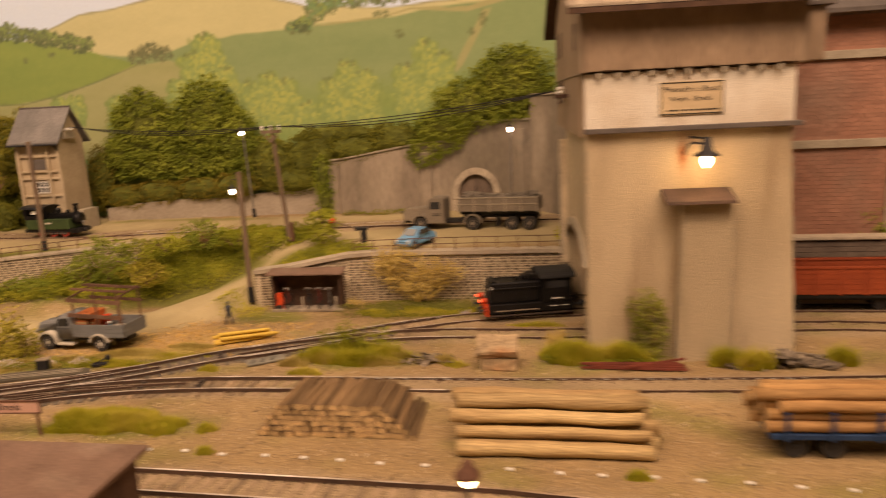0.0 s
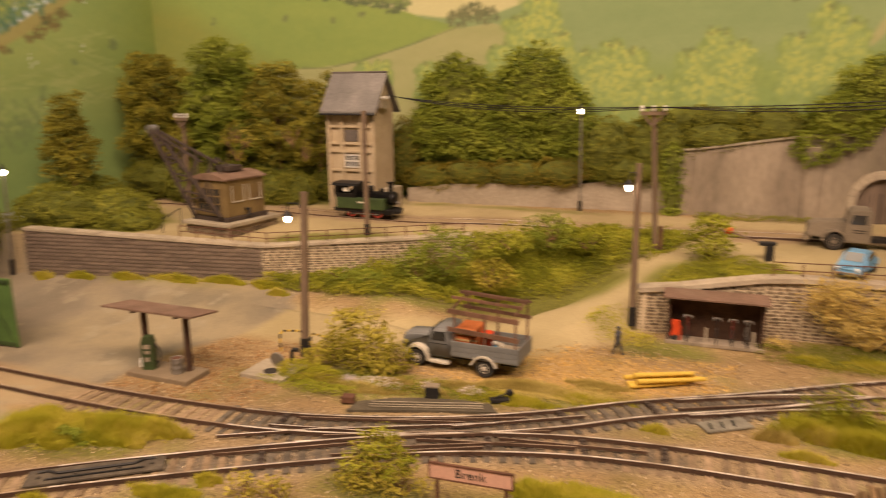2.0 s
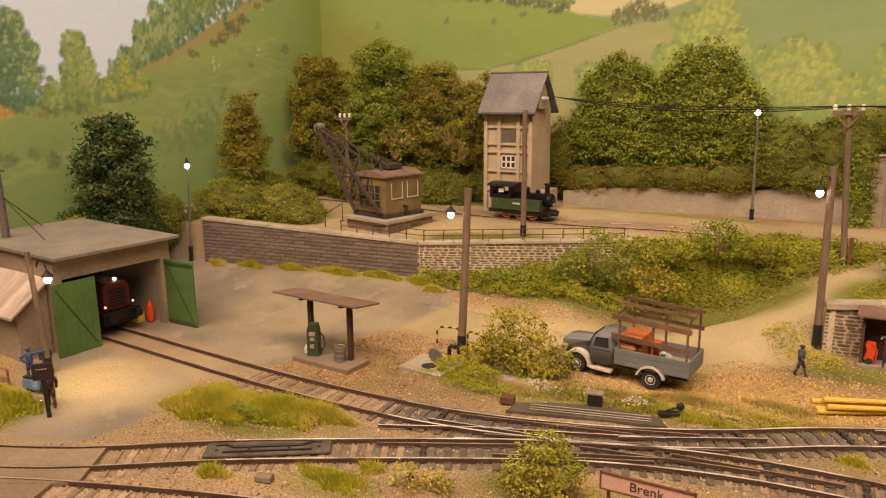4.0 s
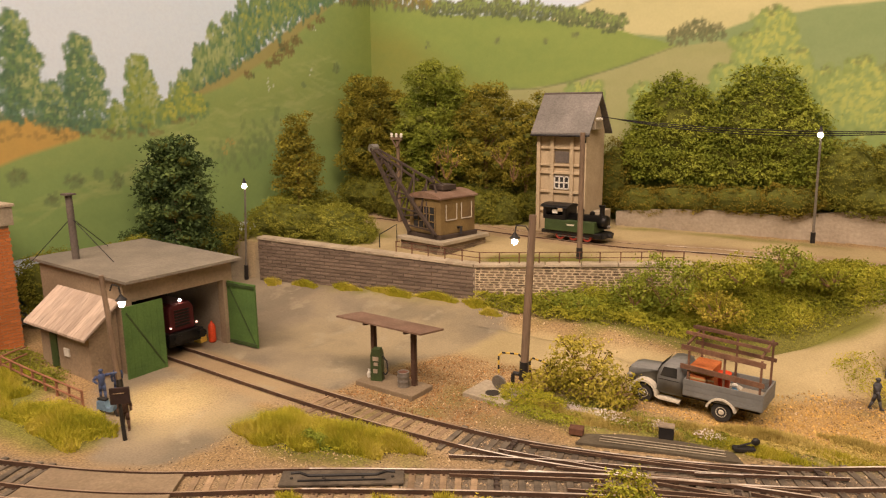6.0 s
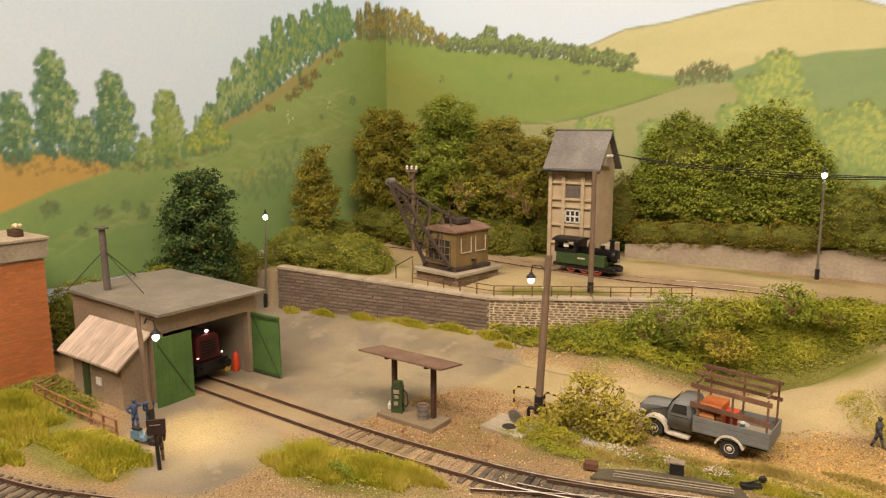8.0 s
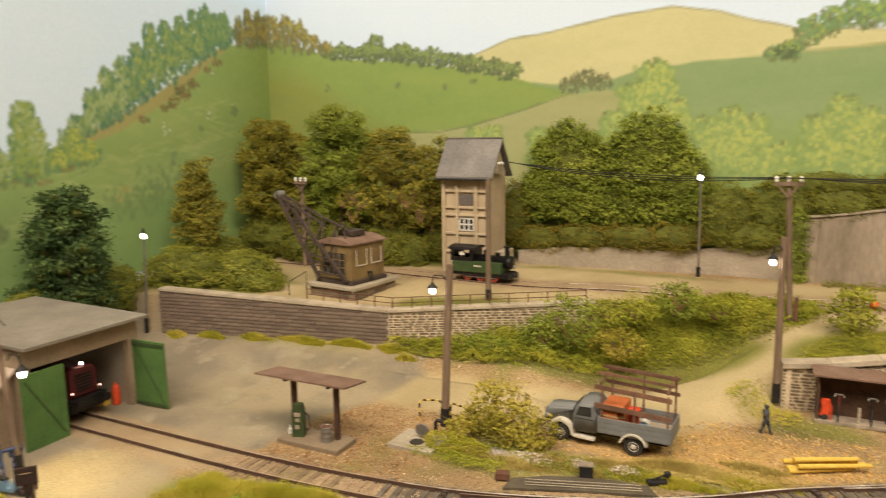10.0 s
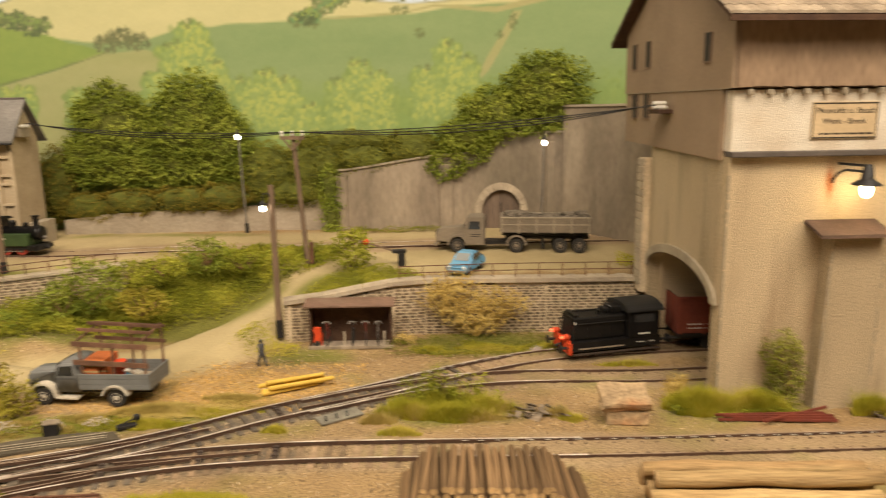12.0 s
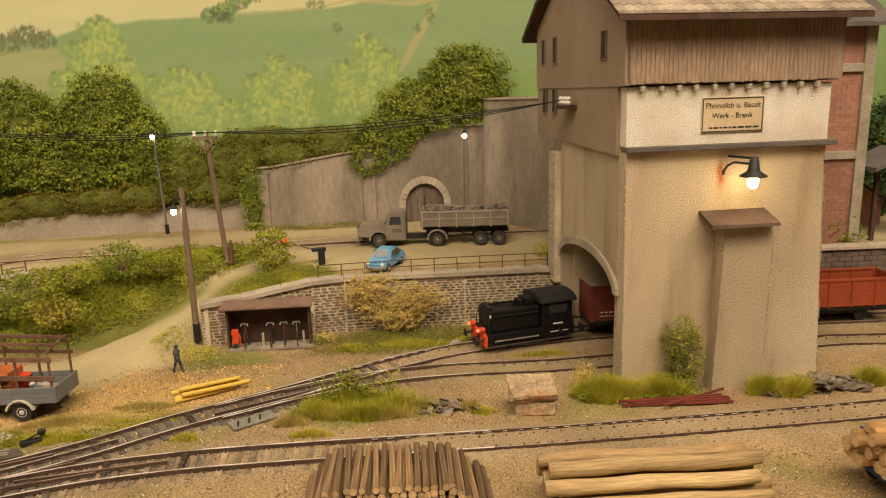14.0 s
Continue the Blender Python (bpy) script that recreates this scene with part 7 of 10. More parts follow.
# ---- engine shed ----
shed = thing("engine_shed", 0, 0, 0, 0, "small plastered engine shed with a flat grey roof and green doors", "shed")
M_shed = mat("brown_grey_shed_plaster", (0.36, 0.275, 0.185), (0.27, 0.20, 0.135), 0.93, 30, 600, 0.4, grain=0.12, stain=(0.2, 0.15, 0.1))
M_shedin = mat("pale_shed_inside", (0.42, 0.36, 0.28), (0.33, 0.28, 0.21), 0.93, 30, 600, 0.2, grain=0.1)
for nm, b in (("wall_south", (-72.4, -62.4, 28.3, 28.8, -0.1, 5.9)), ("wall_north", (-72.4, -62.4, 35.75, 36.25, -0.1, 5.9)), ("wall_back", (-72.4, -71.8, 28.804, 35.746, -0.1, 5.9)),
              ("lintel", (-63.0, -62.4, 28.804, 35.746, 4.55, 5.9)), ("door_post", (-63.0, -62.4, 35.5, 35.746, -0.1, 4.546))):
    bm = bm_new()
    box(bm, *b)
    part(nm, bm, M_shed, shed)
for y0 in (28.82, 35.65):
    bm = bm_new()
    box(bm, -71.78, -63.1, y0, y0 + 0.08, 0, 5.6)
    part("inner_lining", bm, M_shedin, shed)
bm = bm_new()
prism(bm, [(-73.0, 6.0), (-61.5, 5.9), (-61.5, 6.05), (-73.0, 6.25)], "y", 28.0, 36.5)
for v in bm.verts:
    v.co.z += R.uniform(-0.05, 0.05)
part("roof", bm, M_roofgrey, shed, "flat grey felt roof")


def plank_door(name, parent, w, h, n, material, ledges=True):
    """Boards with ledges and a brace, in the x-z plane from its hinge."""
    d = part(name, (lambda b: (box(b, 0, w, 0.06, 0.12, 0.05, h), b)[1])(bm_new()), material, parent, "green boarded door leaf")
    for i in range(n):
        bm = bm_new()
        box(bm, i * w / n + 0.004, (i + 1) * w / n - 0.004, 0.0, 0.058, 0.05, h)
        part("board", bm, material, d)
    bm = bm_new()
    if ledges:
        box(bm, 0.05, w - 0.05, -0.06, -0.002, 0.1, 0.32)
        box(bm, 0.05, w - 0.05, -0.06, -0.002, h - 0.32, h - 0.1)
    beam(bm, (0.2, -0.02, h - 0.35), (w - 0.2, -0.02, 0.35), 0.035, 0.09)
    part("brace", bm, M_locogreen, d)
    return d


d1 = plank_door("door_leaf", shed, 2.68, 4.55, 6, M_green, False)
d1.matrix_basis = place(-61.85, 27.85, -0.08, 91)
d2 = plank_door("door_leaf", shed, 2.7, 4.45, 7, M_green)
d2.matrix_basis = place(-62.35, 35.75, 0, 3)
bm = bm_new()
rod(bm, (-70.0, 29.6, 6.2), (-70.1, 29.6, 10.5), 0.24, 0.22, 10)
box(bm, -70.45, -69.75, 29.25, 29.95, 10.5, 10.62)
part("chimney", bm, M_roofdark, shed, "thin grey stove pipe with guy wires")
bm = bm_new()
for q in ((-67.0, 30.5, 6.2), (-71.6, 27.5, 6.25), (-72, 33, 6.3)):
    rod(bm, (-70.05, 29.6, 9.0), q, 0.03, 0.03, 5)
part("guy_wire", bm, M_wire, shed)
# lean-to
annex = thing("lean_to", 0, 0, 0, 0, "brown plastered lean-to with a pale boarded roof beside the shed", "shed")
bm = bm_new()
prism(bm, [(26.4, -0.1), (28.25, -0.1), (28.25, 4.35), (26.4, 2.95)], "x", -69.2, -63.3)
part("body", bm, M_shed, annex)
for i in range(12):
    x0 = -70.1 + i * 0.61
    bm = bm_new()
    prism(bm, [(25.85, 2.7), (28.25, 4.55), (28.25, 4.7), (25.85, 2.85)], "x", x0, x0 + 0.585)
    part("roof_board", bm, M_roofpale, annex)
bm = bm_new()
box(bm, -67.9, -67.1, 26.32, 26.397, 0.1, 2.3)
part("door", bm, M_locogreen, annex, "narrow dark green door")
bm = bm_new()
box(bm, -66.3, -65.7, 26.32, 26.397, 1.1, 1.6)
part("notice", bm, M_whitep, annex)
# things in the shed
def shunter_red():
    ob = thing("small_diesel_locomotive", -65.9, 32.6, 0.25, 0, "dark red small diesel locomotive with lit lamps in the shed", "locomotive")
    bm = bm_new()
    box(bm, -3.0, 3.0, -1.25, 1.25, 0.45, 1.35, 0.08)
    part("frame", bm, M_black, ob)
    bm = bm_new()
    prism(bm, [(-0.95, 1.36), (0.95, 1.36), (0.95, 2.75), (0.85, 3.05), (0.6, 3.25), (-0.6, 3.25), (-0.85, 3.05), (-0.95, 2.75)], "x", -0.4, 2.8)
    bmesh.ops.bevel(bm, geom=[e for e in bm.edges if min(v.co.x for v in e.verts) > 2.7], offset=0.12, segments=2, affect="EDGES", profile=0.5)
    part("bonnet", bm, M_locored, ob)
    bm = bm_new()
    for i in range(6):
        box(bm, 2.8, 2.84, -0.55, 0.55, 1.7 + i * 0.2, 1.82 + i * 0.2)
    part("radiator_grille", bm, M_black, ob)
    bm = bm_new()
    prism(bm, [(-1.2, 1.36), (1.2, 1.36), (1.2, 3.5), (1.0, 3.9), (0.6, 4.15), (0.0, 4.25), (-0.6, 4.15), (-1.0, 3.9), (-1.2, 3.5)], "x", -2.8, -0.5)
    part("cab", bm, M_black, ob)
    bm = bm_new()
    box(bm, 3.0, 3.2, -1.3, 1.3, 0.75, 1.4, 0.04)
    part("buffer_beam", bm, M_black, ob)
    for s in (-0.75, 0.75):
        bm = bm_new()
        rod(bm, (3.2, s * 1.2, 1.1), (3.6, s * 1.2, 1.1), 0.1)
        rod(bm, (3.6, s * 1.2, 1.1), (3.68, s * 1.2, 1.1), 0.3)
        part("buffer", bm, M_black, ob)
        bm = bm_new()
        ball(bm, (2.95, s * 1.3, 1.75), 0.07, 2)
        part("lamp", bm, M_bulbp, ob, "small lit lamp")
    bm = bm_new()
    ball(bm, (2.7, 0, 3.42), 0.1, 2)
    part("lamp", bm, M_bulb, ob, "small lit lamp")
    for wx in (-1.7, 1.7):
        bm = bm_new()
        for s in (-0.86, 0.86):
            rod(bm, (wx, s - 0.06, 0.42), (wx, s + 0.06, 0.42), 0.42, 0.42, 16)
        part("wheelset", bm, M_black, ob)


shunter_red()
gas = thing("gas_bottle", -63.6, 35.2, 0, 0, "red gas bottle beside the shed door", "gas bottle")
bm = bm_new()
lathe(bm, [(0.24, 0.0), (0.26, 0.1), (0.26, 1.1), (0.18, 1.3), (0.08, 1.36), (0.08, 1.5)], 12)
part("body", bm, M_redpaint, gas, smooth=True)
can = thing("yellow_box", -64.3, 34.7, 0, 8, "dull yellow box inside the shed", "box")
bm = bm_new()
box(bm, -0.35, 0.35, -0.3, 0.3, 0, 0.8, 0.05)
part("body", bm, M_yellow, can)
bulb_light("shed_light", -69.4, 35.1, 5.2, 0.002, (1.0, 0.93, 0.8), 0.3)

# ---- red brick building by the side board ----
bld = thing("brick_building", 0, 0, 0, 0, "red brick factory building with a pale concrete parapet", "building")
bm = bm_new()
box(bm, -79.0, -73.75, 14.0, 27.25, -0.1, 8.5)
part("wall_core", bm, M_mortar, bld)
lay(bld, "brick", BLOCKS, M_brickr, (-73.75, 20.4), (-73.75, 27.3), lambda s: 0.0, lambda s: 8.5, 0.62, 0.225, 0.03, 0.06)
bm = bm_new()
box(bm, -79.1, -73.5, 13.9, 27.5, 8.5, 9.75, 0.03)
part("parapet", bm, M_concl, bld)
bm = bm_new()
box(bm, -79.1, -73.38, 13.9, 27.62, 9.752, 9.95, 0.03)
part("parapet_cap", bm, M_cap, bld)
fb = thing("flower_box", -75.2, 26.2, 9.95, 0, "small dark flower box on the parapet", "planter")
bm = bm_new()
box(bm, -0.6, 0.6, -0.3, 0.3, 0, 0.5, 0.05)
part("box", bm, M_woodd, fb)
bm = bm_new()
for i in range(7):
    ball(bm, (R.uniform(-0.5, 0.5), R.uniform(-0.2, 0.2), 0.55 + R.uniform(0, 0.3)), 0.16, 1)
part("flowers", bm, M_gritl, fb)

# ---- posts and lamps ----
def pole(name, x, y, z0, z1, r, label, lean=(0, 0), foot=True, group="poles"):
    p = thing(name, x, y, z0, 0, label, "pole", group)
    bm = bm_new()
    rod(bm, (0, 0, -0.3), (lean[0], lean[1], z1 - z0), r, r * 0.85, 10)
    part("post", bm, M_wood, p)
    if foot:
        bm = bm_new()
        rod(bm, (0, 0, -0.3), (lean[0] * 0.1, lean[1] * 0.1, 0.95), r * 1.12, r * 1.1, 10)
        part("foot", bm, M_dark, p, "black tarred foot")
    return p


def side_lamp(p, x, y, z, s):
    """A swan-neck lamp on the side of a pole."""
    bm = bm_new()
    tube(bm, [(x, y, z + 0.5), (x + s * 0.3, y - 0.1, z + 0.95), (x + s * 0.85, y - 0.2, z + 0.95), (x + s * 0.95, y - 0.2, z + 0.5)], 0.045)
    part("arm", bm, M_dark, p)
    bm = bm_new()
    lathe(bm, [(0.08, 0.52), (0.14, 0.4), (0.30, 0.25), (0.31, 0.2), (0.2, 0.22)], 12, (x + s * 0.95, y - 0.2, z))
    part("hood", bm, M_dark, p)
    bm = bm_new()
    ball(bm, (x + s * 0.95, y - 0.2, z + 0.02), 0.19, 2, (1, 1, 1.2))
    part("bulb", bm, M_bulb, p, "glowing white bulb", smooth=True)


def ball_lamp(x, y, z0, zb, label, dx=0.0, dy=0.0):
    p = thing("yard_lamp", x, y, z0, 0, label, "street lamp", "yard lamps")
    bm = bm_new()
    rod(bm, (0, 0, -0.3), (dx * 0.9, dy * 0.9, zb - z0 + 0.4), 0.11, 0.08, 8)
    part("post", bm, M_steel, p)
    bm = bm_new()
    rod(bm, (0, 0, -0.3), (dx * 0.1, dy * 0.1, 1.0), 0.18, 0.18, 8)
    part("foot", bm, M_dark, p, "black tarred foot")
    bm = bm_new()
    ball(bm, (dx, dy - 0.15, zb - z0), 0.22, 2)
    part("bulb", bm, M_bulb, p, "glowing white bulb", smooth=True)
    bm = bm_new()
    lathe(bm, [(0.05, 0.7), (0.1, 0.5), (0.2, 0.3), (0.2, 0.24)], 10, (dx, dy - 0.15, zb - z0))
    part("cap", bm, M_dark, p)
    return p


pf = pole("wooden_pole", -42.1, 41.1, 0.2, 9.9, 0.25, "brown wooden pole with a side lamp in the yard", (0.25, 0.4))
side_lamp(pf, 0.2, 0.3, 8.1, -1)
pc = pole("wooden_pole", -24.2, 51.2, 1.1, 11.1, 0.22, "brown wooden pole with a side lamp by the ramp", (-0.1, 0.2))
side_lamp(pc, -0.05, 0.1, 8.5, -0.6)
pe = pole("wooden_pole", -60.1, 26.3, 0.0, 7.0, 0.165, "brown wooden pole with a side lamp before the shed", (-0.45, -0.2))
side_lamp(pe, -0.25, 0.1, 5.6, 1.5)
lamp_pool = bpy.data.lights.new("shed_pole_light", "SPOT")
lamp_pool.energy, lamp_pool.color, lamp_pool.spot_size, lamp_pool.spot_blend, lamp_pool.shadow_soft_size = 0.15, (1.0, 0.88, 0.42), math.radians(92), 0.9, 0.003
pool_lamp = tagged(new("shed_pole_light", lamp_pool), "light of the lamp before the shed", "lamp")
pool_lamp.matrix_basis = pose(-0.584, 0.261, 0.0495, 16, 0, -60)
pole("wooden_pole", -45.3, 55.6, 4.3, 14.0, 0.22, "plain brown wooden pole behind the railing")
ball_lamp(-31.0, 68.3, 4.9, 13.6, "tall thin yard lamp with a white glowing ball", 0.0, -1.0)
ball_lamp(-4.6, 68.2, 4.9, 12.8, "yard lamp with a glowing ball before the concrete wall", 0.1, -0.5)
ball_lamp(-73.0, 46.0, 1.3, 9.4, "thin yard lamp at the end of the block wall", 0.7, 0)


def telegraph(x, y, z0, z1, label, lean=(0, 0), n=3, w=0.9):
    p = pole("telegraph_pole", x, y, z0, z1, 0.2, label, lean, False, "telegraph poles")
    bm = bm_new()
    box(bm, lean[0] - w, lean[0] + w, lean[1] - 0.28, lean[1] - 0.14, z1 - z0 - 0.5, z1 - z0 - 0.25)
    beam(bm, (lean[0] - w * 0.7, lean[1] - 0.2, z1 - z0 - 0.5), (lean[0], lean[1] - 0.2, z1 - z0 - 1.3), 0.12)
    beam(bm, (lean[0] + w * 0.7, lean[1] - 0.2, z1 - z0 - 0.5), (lean[0], lean[1] - 0.2, z1 - z0 - 1.3), 0.12)
    part("cross_arm", bm, M_wood, p)
    for i in range(n):
        xx = lean[0] - w * 0.85 + i * 1.7 * w / (n - 1)
        bm = bm_new()
        lathe(bm, [(0.1, 0), (0.14, 0.08), (0.1, 0.18), (0.15, 0.26), (0.08, 0.4)], 10, (xx, lean[1] - 0.2, z1 - z0 - 0.24))
        part("insulator", bm, M_whitep, p, "white porcelain insulator")
    return p


tp = telegraph(-23.7, 59.0, 4.5, 14.2, "telegraph pole with a cross arm and white insulators", (-0.6, -0.4))
bm = bm_new()
box(bm, 0.24, 0.48, -0.3, 0.0, -0.3, 1.4, 0.03)
part("stub_post", bm, M_rust, tp)
telegraph(-67.4, 61.0, 4.7, 13.3, "short telegraph pole among the trees behind the crane", (0, 0), 3, 0.7)
for k in range(3):
    bm = bm_new()
    o = (k - 1) * 0.6
    pts = []
    for a, b in (((-47.6, 64.6 + o * 0.6, 15.0), (-24.3 + o, 58.4, 14.25)), ((-24.3 + o, 58.4, 14.25), (-0.25, 49.4 + o * 0.7, 15.9))):
        for i in range(11):
            t = i / 10
            sag = (0.4 + 0.2 * k) * 4 * t * (1 - t)
            pts.append((a[0] + (b[0] - a[0]) * t, a[1] + (b[1] - a[1]) * t, a[2] + (b[2] - a[2]) * t - sag))
    tube(bm, pts, 0.035, 5)
    tagged(part("overhead_wire", bm, M_wire), "thin black overhead wire between poles and tower", "cable", "overhead wires")
ins = thing("wall_insulators", 0, 0, 0, 0, "white insulators on a bracket on the tower side", "insulator")
ins.matrix_basis = tower.matrix_basis @ place(-0.3, 8.0, 15.4)
bm = bm_new()
box(bm, -0.7, 0.1, -0.9, 0.9, 0, 0.25, 0.03)
part("bracket", bm, M_woodd, ins)
for k in range(3):
    bm = bm_new()
    lathe(bm, [(0.14, 0.25), (0.2, 0.35), (0.14, 0.5), (0.2, 0.6), (0.1, 0.75)], 10, (-0.4, (k - 1) * 0.7, 0))
    part("insulator", bm, M_whitep, ins)


def railing(pts, h, label, step=1.55, mids=(0.5,)):
    """Posts with a top rail and middle rails along plan points (x, y, z)."""
    rl = thing("railing", 0, 0, 0, 0, label, "railing", "railings")
    P3 = spline(pts, step)
    for p in P3:
        bm = bm_new()
        beam(bm, (p[0], p[1], p[2] - 0.1), (p[0], p[1], p[2] + h), 0.07)
        part("post", bm, M_rust, rl)
    for f in (1.0, *mids):
        bm = bm_new()
        tube(bm, [(p[0], p[1], p[2] + h * f) for p in P3], 0.035, 5)
        part("rail", bm, M_rust, rl)
    return rl


railing([(-58.6, 49.6, 4.5), (-55, 50.0, 4.4), (-51.6, 50.5, 4.25), (-50.6, 50.9, 4.25), (-44, 54.4, 4.4), (-37.0, 57.9, 4.6)], 0.85, "thin rusty railing along the upper wall", 1.5)
railing([(-16.2, 53.3, 4.2), (-9, 53.6, 4.3), (0.8, 53.9, 4.3)], 0.95, "thin rusty railing along the road wall", 1.62)
hr = thing("stair_handrail", -61.2, 50.6, 4.5, 0, "bent steel handrail beside the crane plinth", "railing")
bm = bm_new()
tube(bm, [(0, 0, -0.1), (0, 0, 1.0), (1.4, 0.6, 1.9), (1.4, 0.6, 0.4)], 0.05)
part("rail", bm, M_dark, hr)

# ---- crane on its plinth ----
pl = thing("crane_plinth", -55.2, 51.6, 4.1, -7, "stone plinth with a pale concrete slab under the crane", "plinth")
bm = bm_new()
box(bm, -4.9, -0.2, 0.0, 5.4, -0.2, 0.9)
part("core", bm, M_joint, pl)
for face in ((-4.9, -0.02, -0.2, -0.02), (-0.18, 0.0, -0.18, 5.4)):
    for r in range(3):
        s = 0.0
        ln = math.hypot(face[2] - face[0], face[3] - face[1])
        while s < ln - 0.3:
            w = min(R.uniform(0.6, 1.0), ln - s)
            t0, t1 = s / ln, (s + w - 0.06) / ln
            bm = bm_new()
            x0, y0 = face[0] + (face[2] - face[0]) * t0, face[1] + (face[3] - face[1]) * t0
            x1, y1 = face[0] + (face[2] - face[0]) * t1, face[1] + (face[3] - face[1]) * t1
            box(bm, x0 - 0.05, x1 + 0.05, y0 - 0.05, y1 + 0.05, 0.0 + r * 0.3, 0.26 + r * 0.3, 0.02)
            part("stone", bm, M_stone, pl)
            s += w
bm = bm_new()
box(bm, -5.2, 0.1, -0.3, 5.7, 0.904, 1.2, 0.04)
part("slab", bm, M_concl, pl)
crane = thing("slewing_crane", -56.0, 52.2, 5.3, -9.7, "weathered ochre slewing crane with a dark lattice jib", "crane")
bm = bm_new()
box(bm, -3.9, 0.2, -0.2, 4.2, 0.0, 0.35, 0.04)
part("turntable", bm, M_iron, crane)
bm = bm_new()
box(bm, -3.7, 0.0, 0.0, 4.1, 0.354, 3.3, 0.03)
part("cab", bm, M_ochre, crane)
bm = bm_new()
prism(bm, [(-3.9, 3.3), (0.2, 3.3), (0.2, 3.42), (-0.9, 3.75), (-1.85, 3.85), (-2.8, 3.75), (-3.9, 3.42)], "y", -0.2, 4.3)
part("cab_roof", bm, M_rusty_roof, crane, "red-brown curved roof")
for k in range(2):
    bm = bm_new()
    box(bm, 0.0, 0.05, 0.6 + k * 1.8, 1.8 + k * 1.8, 1.6, 2.8)
    wn = part("side_window", bm, M_ochre, crane)
    bm = bm_new()
    for q in ((0.55 + k * 1.8, 0.62 + k * 1.8, 1.55, 2.85), (1.78 + k * 1.8, 1.85 + k * 1.8, 1.55, 2.85), (0.55 + k * 1.8, 1.85 + k * 1.8, 1.5, 1.58)):
        box(bm, 0.052, 0.1, *q)
    part("window_trim", bm, M_cream, wn)
bm = bm_new()
box(bm, -3.2, -0.6, -0.05, -0.003, 0.8, 2.6)
wn = part("front_window", bm, M_glass, crane)
bm = bm_new()
for i in range(5):
    x0 = -3.25 + i * 0.65
    box(bm, x0, x0 + 0.08, -0.1, -0.052, 0.75, 2.65)
for i in range(4):
    z0 = 0.75 + i * 0.62
    box(bm, -3.25, -0.57, -0.1, -0.053, z0, z0 + 0.07)
part("glazing_bar", bm, M_ochre, wn)
tip = Vector((-7.9, -0.3, 7.2))
for sx in (-3.3, -0.2):
    foot = Vector((sx, -0.45, 0.4))
    far = tip + Vector((0, 0.25 if sx > -1 else -0.25, 0))
    bm = bm_new()
    beam(bm, foot, far, 0.26, 0.24)
    part("jib_chord", bm, M_iron, crane)
    bm = bm_new()
    up = Vector((sx * 0.6 - 1.2, 0.6, 4.6))
    beam(bm, up, far, 0.17, 0.17)
    part("jib_tie", bm, M_iron, crane)
    for i in range(8):
        t = 0.14 + i * 0.105
        bm = bm_new()
        a = foot.lerp(far, t)
        b = up.lerp(far, max(0.0, t - 0.14)) if i % 2 else up.lerp(far, max(0.0, t - 0.02))
        beam(bm, a, b, 0.12)
        part("lattice_bar", bm, M_iron, crane)
for i in range(9):
    t = 0.08 + i * 0.1
    bm = bm_new()
    a = Vector((-3.3, -0.45, 0.4)).lerp(tip, t)
    b = Vector((-0.2, -0.45, 0.4)).lerp(tip, t + (0.05 if i % 2 else -0.03))
    beam(bm, a, b, 0.12)
    part("lattice_bar", bm, M_iron, crane)
bm = bm_new()
for sx in (-2.9, -0.8):
    beam(bm, (sx, 0.4, 3.4), (-1.9, 1.0, 5.0), 0.14)
    beam(bm, (sx, 2.4, 3.5), (-1.9, 1.0, 5.0), 0.12)
part("gantry", bm, M_iron, crane)
bm = bm_new()
rod(bm, tip + Vector((0, -0.35, 0)), tip + Vector((0, 0.35, 0)), 0.35, 0.35, 14)
part("pulley", bm, M_steel, crane)
bm = bm_new()
box(bm, -2.6, -0.9, 1.2, 2.8, 3.86, 4.3, 0.05)
part("winch", bm, M_iron, crane)
bm = bm_new()
tube(bm, [(0.05, 2.0, 0.8), (0.5, 1.9, 0.9), (0.55, 1.8, 0.35)], 0.12)
part("lever_box", bm, M_dark, crane)

M_slateroof = mat("blue_grey_slate_roof", (0.21, 0.195, 0.18), (0.15, 0.14, 0.13), 0.7, 60, 600, 0.3, stain=(0.26, 0.24, 0.22))
# ---- transformer tower ----
tt = thing("transformer_tower", -53.2, 63.5, 4.7, 0, "tall narrow beige transformer tower with a slate gable roof", "tower")
bm = bm_new()
box(bm, 0, 4.8, 0, 3.6, -0.2, 9.1)
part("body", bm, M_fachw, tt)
xs, zs = (0.0, 1.35, 3.25, 4.45), (0.0, 1.9, 3.6, 5.3, 6.0, 7.5, 8.85)
for a in xs:
    bm = bm_new()
    box(bm, a, a + 0.35, -0.24, -0.003, -0.2, 9.1, 0.03)
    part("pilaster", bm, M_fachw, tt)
for b in zs:
    for a0, a1 in zip(xs, xs[1:]):
        bm = bm_new()
        box(bm, a0 + 0.353, a1 - 0.003, -0.20, -0.003, b, b + 0.22, 0.03)
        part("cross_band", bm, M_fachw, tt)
bm = bm_new()
box(bm, 1.75, 3.1, -0.06, -0.004, 6.3, 7.3)
part("vent", bm, M_roofdark, tt, "grey louvred vent")
bm = bm_new()
box(bm, 1.7, 3.2, -0.05, -0.004, 3.95, 5.15)
wn = part("window", bm, M_glass, tt)
bm = bm_new()
for i in range(4):
    x0 = 1.7 + i * 0.46
    box(bm, x0, x0 + 0.12, -0.1, -0.052, 3.95, 5.15)
